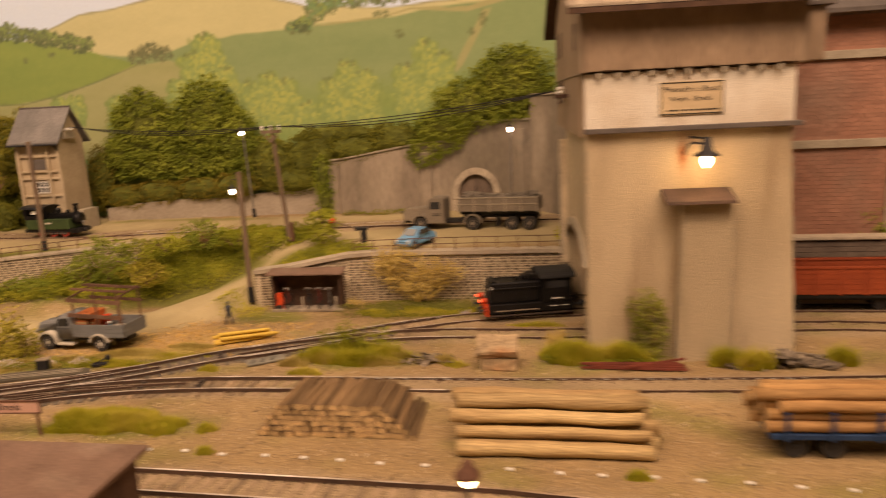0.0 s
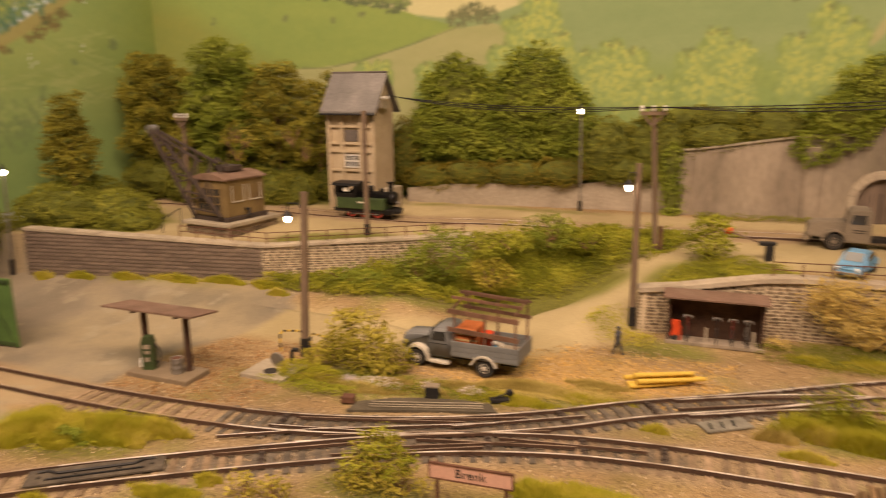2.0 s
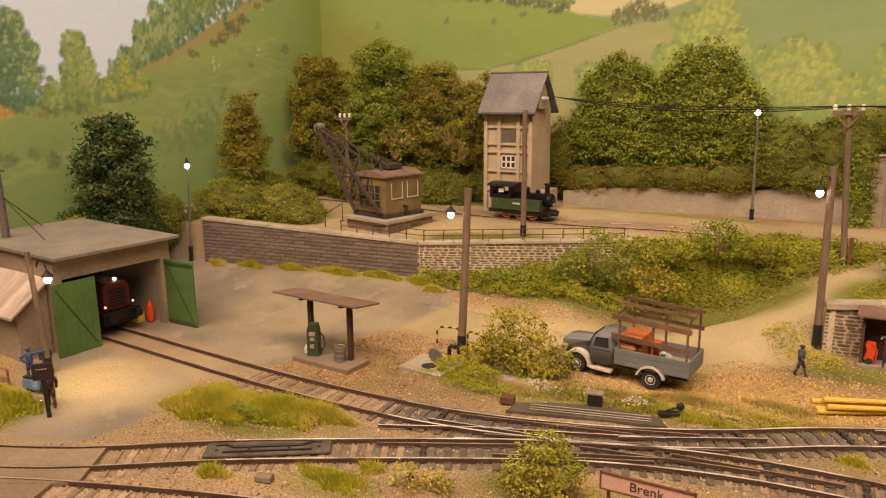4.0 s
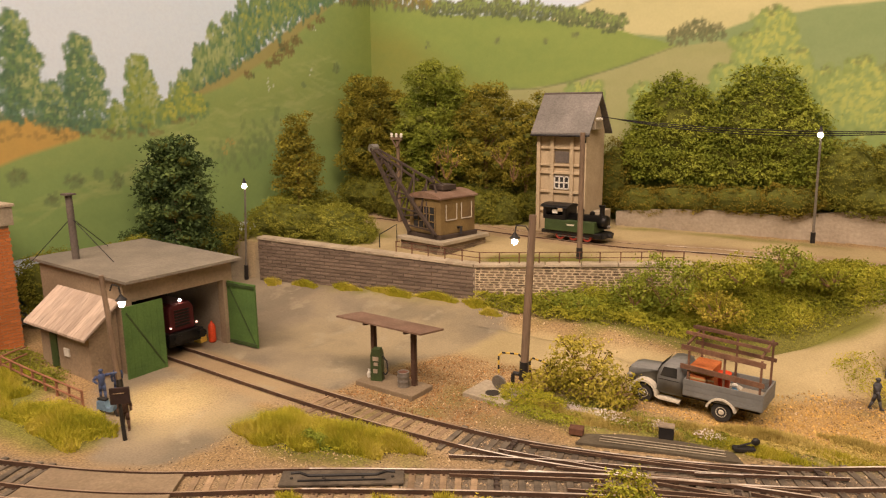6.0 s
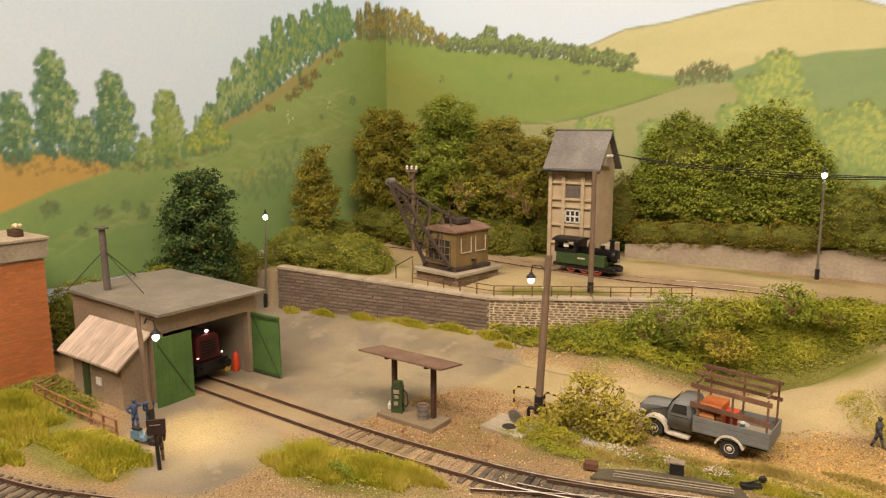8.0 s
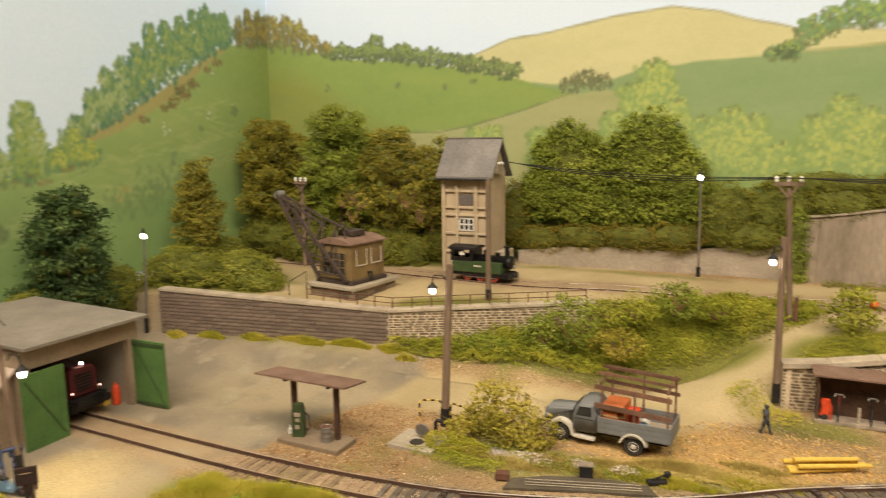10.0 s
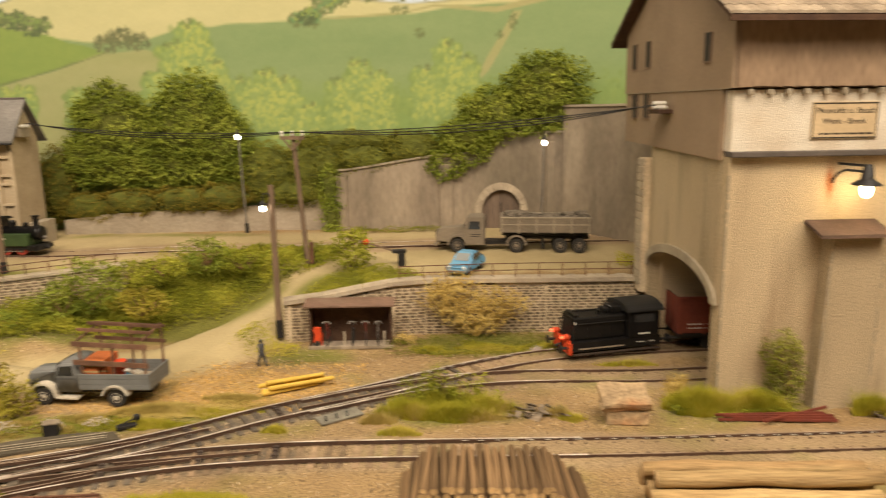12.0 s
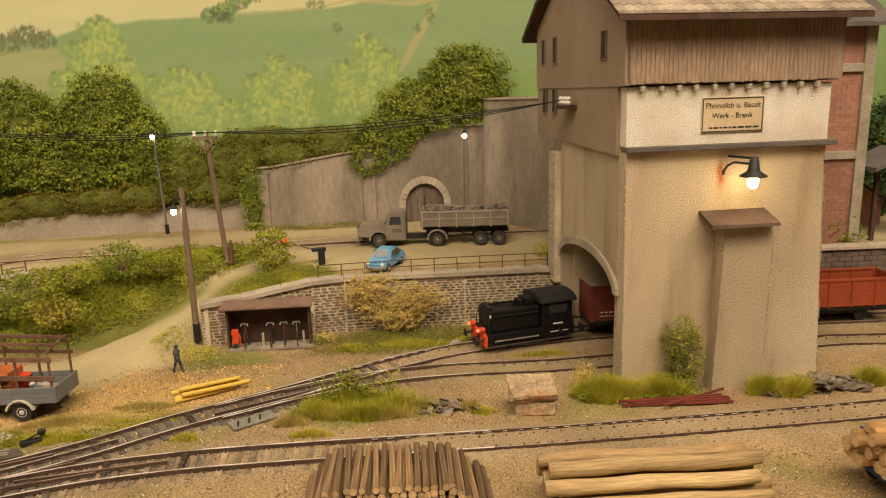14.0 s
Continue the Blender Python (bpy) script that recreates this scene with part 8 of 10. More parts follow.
for i in range(3):
    z0 = 3.95 + i * 0.54
    box(bm, 1.7, 3.2, -0.1, -0.053, z0, z0 + 0.12)
part("glazing_bar", bm, M_whitep, wn, "white glazing bars")
for u0, u1 in ((0.0, 0.2), (4.6, 4.8)):
    bm = bm_new()
    prism(bm, [(0, 9.1), (3.6, 9.1), (1.8, 12.0)], "x", u0, u1)
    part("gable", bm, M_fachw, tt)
for s in (-1, 1):
    bm = bm_new()
    prism(bm, [(1.8, 12.35), (1.8, 12.15), (1.8 + s * 2.5, 8.75), (1.8 + s * 2.5, 8.95)], "x", -0.35, 5.25)
    part("roof_slope", bm, M_slateroof, tt, "grey slate roof slope")
bm = bm_new()
rod(bm, (-0.35, 1.8, 12.33), (5.25, 1.8, 12.33), 0.1)
part("ridge", bm, M_roofdark, tt)
bm = bm_new()
rod(bm, (-0.35, -0.78, 8.72), (5.25, -0.78, 8.72), 0.1)
tube(bm, [(4.7, -0.7, 8.7), (4.72, -0.1, 8.0), (4.72, -0.1, 0.0)], 0.07)
part("gutter", bm, M_dark, tt)
bm = bm_new()
box(bm, 4.804, 5.3, 0.4, 1.9, 9.2, 9.9, 0.03)
part("cable_bracket", bm, M_concl, tt)
bm = bm_new()
for k in range(3):
    rod(bm, (5.3, 0.6 + k * 0.4, 10.1), (5.5, 0.6 + k * 0.4, 10.1), 0.12)
part("insulator", bm, M_whitep, tt)
bm = bm_new()
box(bm, 5.0, 5.9, 0.6, 3.0, -0.2, 2.1, 0.04)
part("side_wall", bm, M_concl, tt)

# ---- fuel island ----
isl = thing("fuel_island", -49.9, 34.9, 0, 0, "low concrete fuel island", "kerb")
bm = bm_new()
box(bm, 0, 4.2, 0, 2.0, -0.1, 0.28, 0.05)
part("slab", bm, M_deck, isl)
cp = thing("fuel_canopy", -49.9, 34.9, 0.25, 0, "red-brown sheet canopy on two dark posts over the fuel pump", "canopy")
for px in (0.35, 3.35):
    bm = bm_new()
    beam(bm, (px, 1.35, 0), (px, 1.35, 3.2), 0.26)
    beam(bm, (px, 0.5, 3.42), (px, 2.4, 3.16), 0.16)
    part("post", bm, M_woodd, cp)
bm = bm_new()
prism(bm, [(0.35, 3.52), (2.55, 3.24), (2.55, 3.34), (0.35, 3.62)], "x", -1.7, 4.6)
part("roof", bm, M_rusty_roof, cp)
pump = thing("fuel_pump", -48.9, 35.75, 0.27, 20, "old green fuel pump with a black hose", "fuel pump")
bm = bm_new()
prism(bm, [(-0.35, 0), (0.35, 0), (0.33, 1.6), (0.22, 1.95), (-0.22, 1.95), (-0.33, 1.6)], "y", -0.25, 0.25)
part("body", bm, M_pump, pump)
bm = bm_new()
for q in ((-0.18, 0.18, 1.25, 1.5), (-0.12, 0.14, 0.95, 1.15), (-0.16, 0.1, 0.5, 0.75)):
    box(bm, q[0], q[1], -0.28, -0.255, q[2], q[3])
part("faded_mark", bm, M_conc, pump)
bm = bm_new()
tube(bm, [(0.33, 0, 1.5), (0.6, 0, 1.2), (0.65, 0, 0.6), (0.5, 0, 0.35), (0.36, 0, 0.5)], 0.05)
part("hose", bm, M_tyre, pump)
drum = thing("oil_drum", -47.0, 35.8, 0.27, 0, "grey steel oil drum on the fuel island", "drum")
bm = bm_new()
lathe(bm, [(0.33, 0), (0.35, 0.05), (0.33, 0.1), (0.33, 0.3), (0.36, 0.34), (0.33, 0.38), (0.33, 0.6), (0.36, 0.64), (0.33, 0.68), (0.33, 0.85), (0.35, 0.9), (0.3, 0.9), (0.3, 0.85)], 16)
part("body", bm, M_steel, drum, smooth=True)
bm = bm_new()
rod(bm, (0, 0, 0.86), (0, 0, 0.875), 0.29, 0.29, 14)
part("top", bm, M_rust, drum)
jar = thing("white_bottle", -49.6, 35.8, 0.27, 0, "small white bottle beside the fuel pump", "bottle")
bm = bm_new()
lathe(bm, [(0.12, 0), (0.12, 0.3), (0.05, 0.4), (0.05, 0.5)], 10)
part("body", bm, M_whitep, jar)
hat = thing("inspection_hatch", -43.8, 37.1, 0, -2, "concrete inspection slab with an open round iron hatch", "hatch")
bm = bm_new()
box(bm, 0, 2.8, 0, 2.4, -0.1, 0.22, 0.04)
part("slab", bm, M_concl, hat)
bm = bm_new()
rod(bm, (1.45, 0.9, 0.221), (1.45, 0.9, 0.24), 0.42, 0.42, 18)
part("opening", bm, M_print, hat)
bm = bm_new()
rod(bm, (1.55, 1.35, 0.7), (1.55, 1.47, 0.72), 0.45, 0.45, 16)
part("lid", bm, M_steel, hat)
vp = thing("vent_pipe", -41.8, 39.3, 0.1, 0, "short dark bent vent pipe by the hatch", "pipe")
bm = bm_new()
tube(bm, [(0, 0, 0), (0, 0, 0.85), (0.1, 0, 1.0), (0.45, 0, 1.0)], 0.12, 8)
part("pipe", bm, M_dark, vp)
for bx, by, rz in ((-43.2, 41.4, 20), (-41.2, 41.3, -15)):
    gd = thing("hoop_barrier", bx, by, 0.2, rz, "bent black and yellow striped guard hoop round the pole", "barrier", "guard hoops")
    pts = [(-0.7, 0, -0.2), (-0.7, 0, 0.95), (-0.5, 0, 1.15), (0.5, 0, 1.15), (0.7, 0, 0.95), (0.7, 0, -0.2)]
    k = 0
    for a, b in zip(pts, pts[1:]):
        a, b = Vector(a), Vector(b)
        n = max(1, int((b - a).length / 0.25))
        for i in range(n):
            bm = bm_new()
            rod(bm, a.lerp(b, i / n), a.lerp(b, (i + 1) / n), 0.06, 0.06, 6)
            part("stripe", bm, M_dark if k % 2 else M_yellow, gd)
            k += 1

# fence, figures, scooter and board before the shed
fe = thing("pipe_fence", 0, 0, 0, 0, "low red-brown pipe fence round the grass", "fence")
M_fence = mat("red_brown_fence_paint", (0.36, 0.17, 0.10), (0.26, 0.11, 0.065), 0.8, 90, 900, 0.2)
for f in (1.0, 0.45):
    bm = bm_new()
    tube(bm, [(-70.6, 26.0, 0.95 * f), (-69.9, 24.2, 0.95 * f), (-66.5, 24.1, 0.95 * f), (-60.2, 24.1, 0.95 * f)], 0.06)
    part("rail", bm, M_fence, fe)
for i in range(8):
    x = -69.9 + i * 9.7 / 7
    bm = bm_new()
    beam(bm, (x, 24.12, -0.1), (x, 24.12, 0.95), 0.11)
    part("post", bm, M_fence, fe)


def figure(x, y, z, rz, material, label, h=2.0, arm=1, stride=0.12):
    """A small model figure as one plain mesh."""
    bm = bm_new()
    k = h / 2.0
    for s in (-1, 1):
        hip, knee, foot = Vector((s * 0.09, 0, 0.98)), Vector((s * 0.12, -s * stride * 0.7 - 0.03, 0.52)), Vector((s * 0.13, -s * stride * 1.5, 0.05))
        rod(bm, hip * k, knee * k, 0.13 * k, 0.10 * k, 8)
        rod(bm, knee * k, foot * k, 0.10 * k, 0.07 * k, 8)
        ball(bm, (foot + Vector((0, -0.06, 0.0))) * k, 0.1 * k, 1, (0.8, 1.6, 0.6))
    lathe(bm, [(0.16 * k, 0.9 * k), (0.19 * k, 1.05 * k), (0.2 * k, 1.3 * k), (0.24 * k, 1.5 * k), (0.16 * k, 1.63 * k), (0.07 * k, 1.68 * k)], 10)
    ball(bm, (0, -0.01 * k, 1.80 * k), 0.125 * k, 2, (0.9, 1, 1.15))
    lathe(bm, [(0.15 * k, 1.84 * k), (0.13 * k, 1.92 * k), (0.06 * k, 1.96 * k)], 10)
    for s in (-1, 1):
        sh = Vector((s * 0.24, 0, 1.52))
        if arm and s > 0:
            el, ha = Vector((0.52, -0.06, 1.56)), Vector((0.85, -0.1, 1.60))
        elif arm:
            el, ha = Vector((-0.46, 0.02, 1.28)), Vector((-0.26, -0.12, 1.08))
        else:
            el, ha = Vector((s * 0.3, s * stride * 0.8, 1.22)), Vector((s * 0.28, s * stride * 1.2 - 0.1, 0.95))
        rod(bm, sh * k, el * k, 0.105 * k, 0.09 * k, 7)
        rod(bm, el * k, ha * k, 0.09 * k, 0.065 * k, 7)
        ball(bm, ha * k, 0.06 * k, 1)
    return tagged(part("model_figure", bm, material, None, "", True, (x, y, z), rz), label, "figurine", "model figures")


figure(-60.4, 25.4, 0.0, 64, M_figblue, "small model figure in blue by the scooter with an outstretched arm", 1.8, 1)
figure(-60.3, 26.25, 0.0, 244, M_figblue, "small model figure in blue behind the wooden pole", 1.8, 0)
figure(-55.75, 24.0, 0.0, 60, M_woodd, "small dark model figure behind the notice board", 1.9, 0, 0.2)
figure(-24.6, 47.9, 0.0, 70, M_figdark, "small dark grey model figure walking by the ramp", 1.8, 0, 0.19)
sc = thing("motor_scooter", -58.1, 24.45, 0, 12, "light blue motor scooter with a dark seat", "scooter")
bm = bm_new()
prism(bm, [(-0.75, 0.25), (0.2, 0.2), (0.45, 0.3), (0.62, 0.95), (0.5, 1.0), (0.25, 0.4), (-0.05, 0.4), (-0.15, 0.75), (-0.7, 0.7)], "y", -0.17, 0.17)
part("body", bm, mat("dull_blue_grey_paint", (0.17, 0.27, 0.37), (0.13, 0.21, 0.30), 0.5), sc)
for wx in (-0.5, 0.6):
    bm = bm_new()
    rod(bm, (wx, -0.07, 0.2), (wx, 0.07, 0.2), 0.2, 0.2, 14)
    part("wheel", bm, M_tyre, sc)
bm = bm_new()
box(bm, -0.7, -0.1, -0.14, 0.14, 0.76, 0.88, 0.04)
part("seat", bm, M_dark, sc)
bm = bm_new()
tube(bm, [(0.5, -0.3, 1.15), (0.5, 0.3, 1.15)], 0.04)
part("handlebar", bm, M_steel, sc)
sg = thing("dwarf_sign", -54.65, 23.2, 0, 50, "small dark notice board on a black post", "sign")
bm = bm_new()
rod(bm, (0.05, 0, -0.2), (-0.05, 0, 2.6), 0.11, 0.09, 8)
part("post", bm, M_dark, sg)
bm = bm_new()
box(bm, -0.42, 0.5, -0.2, -0.08, 1.95, 2.8, 0.03)
bd = part("board", bm, mat("dark_notice_board", (0.045, 0.024, 0.02), (0.03, 0.018, 0.015), 0.7, 60, 700, 0.1), sg)
bm = bm_new()
box(bm, -0.25, 0.25, -0.215, -0.202, 2.5, 2.54)
part("text_bar", bm, M_sand, bd)

# ---- grey lorry with a rack ----
def wheel(parent, name, x, y, z, r, w, hub_mat, seg=18, s=1):
    bm = bm_new()
    lathe(bm, [(r * 0.6, -w / 2), (r * 0.93, -w / 2), (r, -w / 4), (r, w / 4), (r * 0.93, w / 2), (r * 0.6, w / 2)], seg, (x, y, z), "y")
    t = part("tyre", bm, M_tyre, parent)
    bm = bm_new()
    lathe(bm, [(r * 0.62, w * 0.2), (r * 0.5, w * 0.52), (r * 0.3, w * 0.45), (r * 0.18, w * 0.62)], seg, (x, y, z), "y")
    if s < 0:
        for v in bm.verts:
            v.co.y = 2 * y - v.co.y
    part("hub", bm, hub_mat, t)


M_rack = mat("red_brown_rack_timber", (0.20, 0.105, 0.065), (0.125, 0.065, 0.042), 0.85, 120, 800, 0.3, rnd="object", amount=0.2)
lor = thing("flatbed_lorry", -30.9, 42.85, 0.05, 178, "small grey lorry with cream wings and a timber rack", "lorry")
bm = bm_new()
box(bm, -1.7, 4.9, -0.5, 0.5, 0.55, 0.8, 0.03)
part("chassis", bm, M_dark, lor)
bm = bm_new()
prism(bm, [(3.35, 0.7), (5.2, 0.7), (5.3, 1.2), (5.28, 1.62), (5.0, 1.84), (3.4, 1.93), (3.35, 1.9)], "y", -0.62, 0.62)
bmesh.ops.bevel(bm, geom=list(bm.edges), offset=0.14, segments=3, affect="EDGES")
part("bonnet", bm, M_grey, lor, smooth=True)
bm = bm_new()
for i in range(7):
    box(bm, 5.27, 5.33, -0.4 + i * 0.12, -0.34 + i * 0.12, 0.85, 1.5)
part("grille", bm, M_dark, lor)
bm = bm_new()
prism(bm, [(2.05, 0.7), (3.5, 0.7), (3.5, 1.75), (3.2, 2.38), (2.95, 2.5), (2.3, 2.5), (2.05, 2.4)], "y", -1.0, 1.0)
bmesh.ops.bevel(bm, geom=list(bm.edges), offset=0.12, segments=3, affect="EDGES")
cab = part("cab", bm, M_grey, lor, smooth=True)
for s in (-1, 1):
    bm = bm_new()
    prism(bm, [(2.4, 1.7), (3.3, 1.7), (3.12, 2.22), (2.42, 2.25)], "y", s * 1.005, s * 1.02)
    part("side_window", bm, M_glass, cab)
    bm = bm_new()
    box(bm, 2.3, 3.4, min(s * 1.004, s * 1.016), max(s * 1.004, s * 1.016), 1.5, 1.53)
    part("door_line", bm, M_dark, cab)
bm = bm_new()
prism(bm, [(3.53, 1.82), (3.56, 1.82), (3.3, 2.36), (3.27, 2.36)], "y", -0.8, 0.8)
part("windscreen", bm, M_glass, cab)
for s in (-1, 1):
    bm = bm_new()
    pts = [(4.2 + 0.78 * math.cos(t), 0.5 + 0.78 * math.sin(t)) for t in np.linspace(-0.1, math.pi + 0.05, 12)]
    pin = [(4.2 + 0.66 * math.cos(t), 0.5 + 0.66 * math.sin(t)) for t in np.linspace(math.pi + 0.05, -0.1, 12)]
    prism(bm, pts + [(3.0, 0.5), (2.2, 0.45), (2.2, 0.35), (3.3, 0.38)] + pin, "y", s * 0.62, s * 1.12)
    part("front_wing", bm, M_cream, lor, "cream front wing and running board")
    bm = bm_new()
    pts = [(0.78 * math.cos(t), 0.5 + 0.78 * math.sin(t)) for t in np.linspace(0.25, math.pi - 0.25, 10)]
    pin = [(0.68 * math.cos(t), 0.5 + 0.68 * math.sin(t)) for t in np.linspace(math.pi - 0.25, 0.25, 10)]
    prism(bm, pts + pin, "y", s * 0.75, s * 1.36)
    part("rear_wing", bm, M_cream, lor)
    wheel(lor, "wheel", 4.2, s * 0.88, 0.5, 0.52, 0.3, M_cream, 18, s)
    wheel(lor, "wheel", 0.0, s * 1.0, 0.5, 0.54, 0.36, M_cream, 18, s)
    bm = bm_new()
    ball(bm, (5.1, s * 0.75, 1.25), 0.16, 2)
    part("headlamp", bm, M_steel, lor)
bm = bm_new()
box(bm, -1.85, 1.95, -1.18, 1.18, 0.95, 1.15)
part("load_floor", bm, M_concl, lor)
for q, nm in (((-1.9, 1.98, -1.26, -1.18), "side_board"), ((-1.9, 1.98, 1.18, 1.26), "side_board"), ((-1.98, -1.9, -1.26, 1.26), "tailboard"), ((1.9, 1.98, -1.18, 1.18), "headboard")):
    bd = None
    for k in range(3):
        bm = bm_new()
        box(bm, q[0], q[1], q[2], q[3], 1.0 + k * 0.3, 1.285 + k * 0.3, 0.015)
        if bd is None:
            bd = part(nm, bm, M_grey, lor)
        else:
            part("board", bm, M_grey, bd)
for px, py in ((1.8, -1.1), (0.0, -1.1), (-1.75, -1.1), (1.8, 1.1), (0.0, 1.1), (-1.75, 1.1)):
    bm = bm_new()
    beam(bm, (px, py, 1.1), (px, py, 4.0 if py < 0 else 3.6), 0.1)
    part("rack_post", bm, M_rack, lor)
for y, z, w in ((-1.15, 4.0, 0.14), (1.17, 3.5, 0.26), (1.17, 2.45, 0.26), (-1.15, 3.1, 0.2), (-0.6, 4.12, 0.16), (0.5, 4.1, 0.16)):
    bm = bm_new()
    beam(bm, (2.2, y, z + 0.1), (-1.95, y, z - 0.1), 0.08, w)
    part("rack_rail", bm, M_rack, lor)
for x in (1.9, -1.7):
    bm = bm_new()
    beam(bm, (x, -1.2, 4.02), (x, 1.1, 3.75), 0.1)
    part("rack_rail", bm, M_rack, lor)
cr = thing("wooden_crates", -32.1, 42.8, 1.22, 178, "stack of orange wooden crates on the lorry bed", "crate")
for cx, cy, cz, sx, sy, sz in ((0.15, 0.55, 0, 0.4, 0.35, 0.95), (0.15, -0.3, 0, 0.4, 0.38, 0.98), (-0.45, 0.3, 0, 0.18, 0.4, 0.9), (0.0, 0.1, 1.0, 0.6, 0.8, 0.42)):
    bm = bm_new()
    box(bm, cx - sx, cx + sx, cy - sy, cy + sy, cz, cz + sz, 0.03)
    c = part("crate", bm, M_orange, cr)
    bm = bm_new()
    for i in range(3):
        zz = cz + 0.06 + i * (sz - 0.12) / 2.5
        box(bm, cx - sx - 0.02, cx + sx + 0.02, cy + sy, cy + sy + 0.03, zz, zz + 0.09)
    part("slat", bm, M_log, c)
bk = thing("red_bucket", -31.2, 43.0, 1.22, 0, "bright red bucket among the crates", "bucket")
bm = bm_new()
lathe(bm, [(0.26, 0), (0.36, 1.0), (0.38, 1.0), (0.33, 0.95), (0.25, 0.9)], 14)
part("body", bm, M_redpaint, bk, smooth=True)
ck = thing("blue_churn", -30.5, 42.3, 1.22, 0, "small blue and white churn on the lorry bed", "churn")
bm = bm_new()
lathe(bm, [(0.22, 0), (0.22, 0.4), (0.12, 0.5), (0.12, 0.62)], 12)
part("body", bm, M_blue, ck)
bm = bm_new()
lathe(bm, [(0.14, 0.62), (0.16, 0.7), (0.08, 0.78)], 12)
part("lid", bm, M_whitep, ck)

# ---- dusty tipper lorry and trailer ----
sem = thing("tipper_lorry", -7.3, 61.5, 4.62, 175.5, "dusty taupe bonneted lorry with a loaded tipping trailer", "lorry")
bm = bm_new()
box(bm, -0.6, 6.2, -0.5, 0.5, 0.55, 0.85)
part("chassis", bm, M_dark, sem)
bm = bm_new()
prism(bm, [(4.1, 0.75), (6.35, 0.75), (6.5, 0.95), (6.42, 1.62), (6.2, 1.8), (4.1, 1.95)], "y", -0.8, 0.8)
bmesh.ops.bevel(bm, geom=list(bm.edges), offset=0.06, segments=2, affect="EDGES")
part("bonnet", bm, M_taupe, sem)
bm = bm_new()
box(bm, 6.35, 6.62, -1.15, 1.15, 0.5, 0.72, 0.04)
part("bumper", bm, M_taupe, sem)
bm = bm_new()
for i in range(6):
    box(bm, 6.44, 6.52, -0.55 + i * 0.2, -0.45 + i * 0.2, 0.95, 1.6)
part("radiator_slats", bm, M_dark, sem)
bm = bm_new()
prism(bm, [(2.6, 0.55), (4.2, 0.55), (4.2, 1.75), (4.05, 2.6), (3.8, 2.8), (2.8, 2.8), (2.6, 2.65)], "y", -1.2, 1.2)
bmesh.ops.bevel(bm, geom=list(bm.edges), offset=0.06, segments=2, affect="EDGES")
cab = part("cab", bm, M_taupe, sem)
for s in (-1, 1):
    bm = bm_new()
    prism(bm, [(2.95, 1.85), (3.9, 1.85), (3.78, 2.48), (2.98, 2.48)], "y", s * 1.205, s * 1.225)
    part("side_window", bm, M_glass, cab)
    bm = bm_new()
    for i in range(2):
        box(bm, 2.95, 3.7, min(s * 1.203, s * 1.215), max(s * 1.203, s * 1.215), 1.25 + i * 0.16, 1.31 + i * 0.16)
    part("faded_lettering", bm, M_dark, cab)
    for wx in (4.75, 0.1, -3.3, -4.8):
        wheel(sem, "wheel", wx, s * 0.98, 0.56, 0.58, 0.42, M_taupe, 18, s)
    for wx in (4.75, 0.1):
        bm = bm_new()
        pts = [(wx + 0.82 * math.cos(t), 0.6 + 0.8 * math.sin(t)) for t in np.linspace(-0.05, math.pi, 10)]
        pin = [(wx + 0.68 * math.cos(t), 0.6 + 0.68 * math.sin(t)) for t in np.linspace(math.pi, -0.05, 10)]
        prism(bm, pts + pin, "y", s * 0.7, s * 1.28)
        part("mudguard", bm, M_taupe, sem)
bm = bm_new()
prism(bm, [(4.2, 1.85), (4.24, 1.85), (4.1, 2.5), (4.06, 2.5)], "y", -0.95, 0.95)
part("windscreen", bm, M_glass, cab)
bm = bm_new()
box(bm, -5.6, 1.0, -0.55, 0.55, 1.0, 1.25)
box(bm, -2.1, -1.9, -0.8, 0.8, 0.25, 1.2)
part("trailer_frame", bm, M_dark, sem)
for q, nm in (((-5.6, 1.3, -1.3, -1.2), "tipper_side"), ((-5.6, 1.3, 1.2, 1.3), "tipper_side"), ((-5.7, -5.6, -1.3, 1.3), "tailgate"), ((1.3, 1.4, -1.3, 1.3), "headboard")):
    bm = bm_new()
    box(bm, q[0], q[1], q[2], q[3], 1.62, 2.75, 0.015)
    sd = part(nm, bm, M_taupe, sem)
    if nm == "tipper_side":
        for i in range(6):
            x = -5.55 + i * 1.35
            bm = bm_new()
            box(bm, x, x + 0.1, q[2] - 0.08, q[3] + 0.08, 1.55, 2.85)
            part("rib", bm, M_concl, sd)
        for z in (2.2, 2.74):
            bm = bm_new()
            box(bm, -5.6, 1.3, q[2] - 0.05, q[3] + 0.05, z, z + 0.08)
            part("rib", bm, M_concl, sd)
bm = bm_new()
prism(bm, [(-1.22, 1.75), (-0.6, 1.27), (0.6, 1.27), (1.22, 1.75)], "x", -5.55, 1.25)
part("tipper_floor", bm, M_dark, sem)
rg5 = np.random.RandomState(5)
heap = thing("coal_load", 0, 0, 0, 0, "heap of dark broken stone in the tipper", "load")
heap.matrix_basis = sem.matrix_basis
bm = bm_new()
for i in range(420):
    x, y = rg5.uniform(-5.3, 1.0), rg5.uniform(-1.05, 1.05)
    zz = 2.6 + 0.5 * max(0, 1 - abs(y) / 1.3) * (0.8 + 0.25 * math.sin(x * 1.1 + 1))
    ball(bm, (x, y, zz), rg5.uniform(0.10, 0.2), 1, (1, 0.9, 0.7))
for v in bm.verts:
    v.co += Vector((rg5.uniform(-0.05, 0.05), rg5.uniform(-0.05, 0.05), rg5.uniform(-0.05, 0.05)))
tagged(part("stone", bm, M_dirt, heap), kind="stuff")

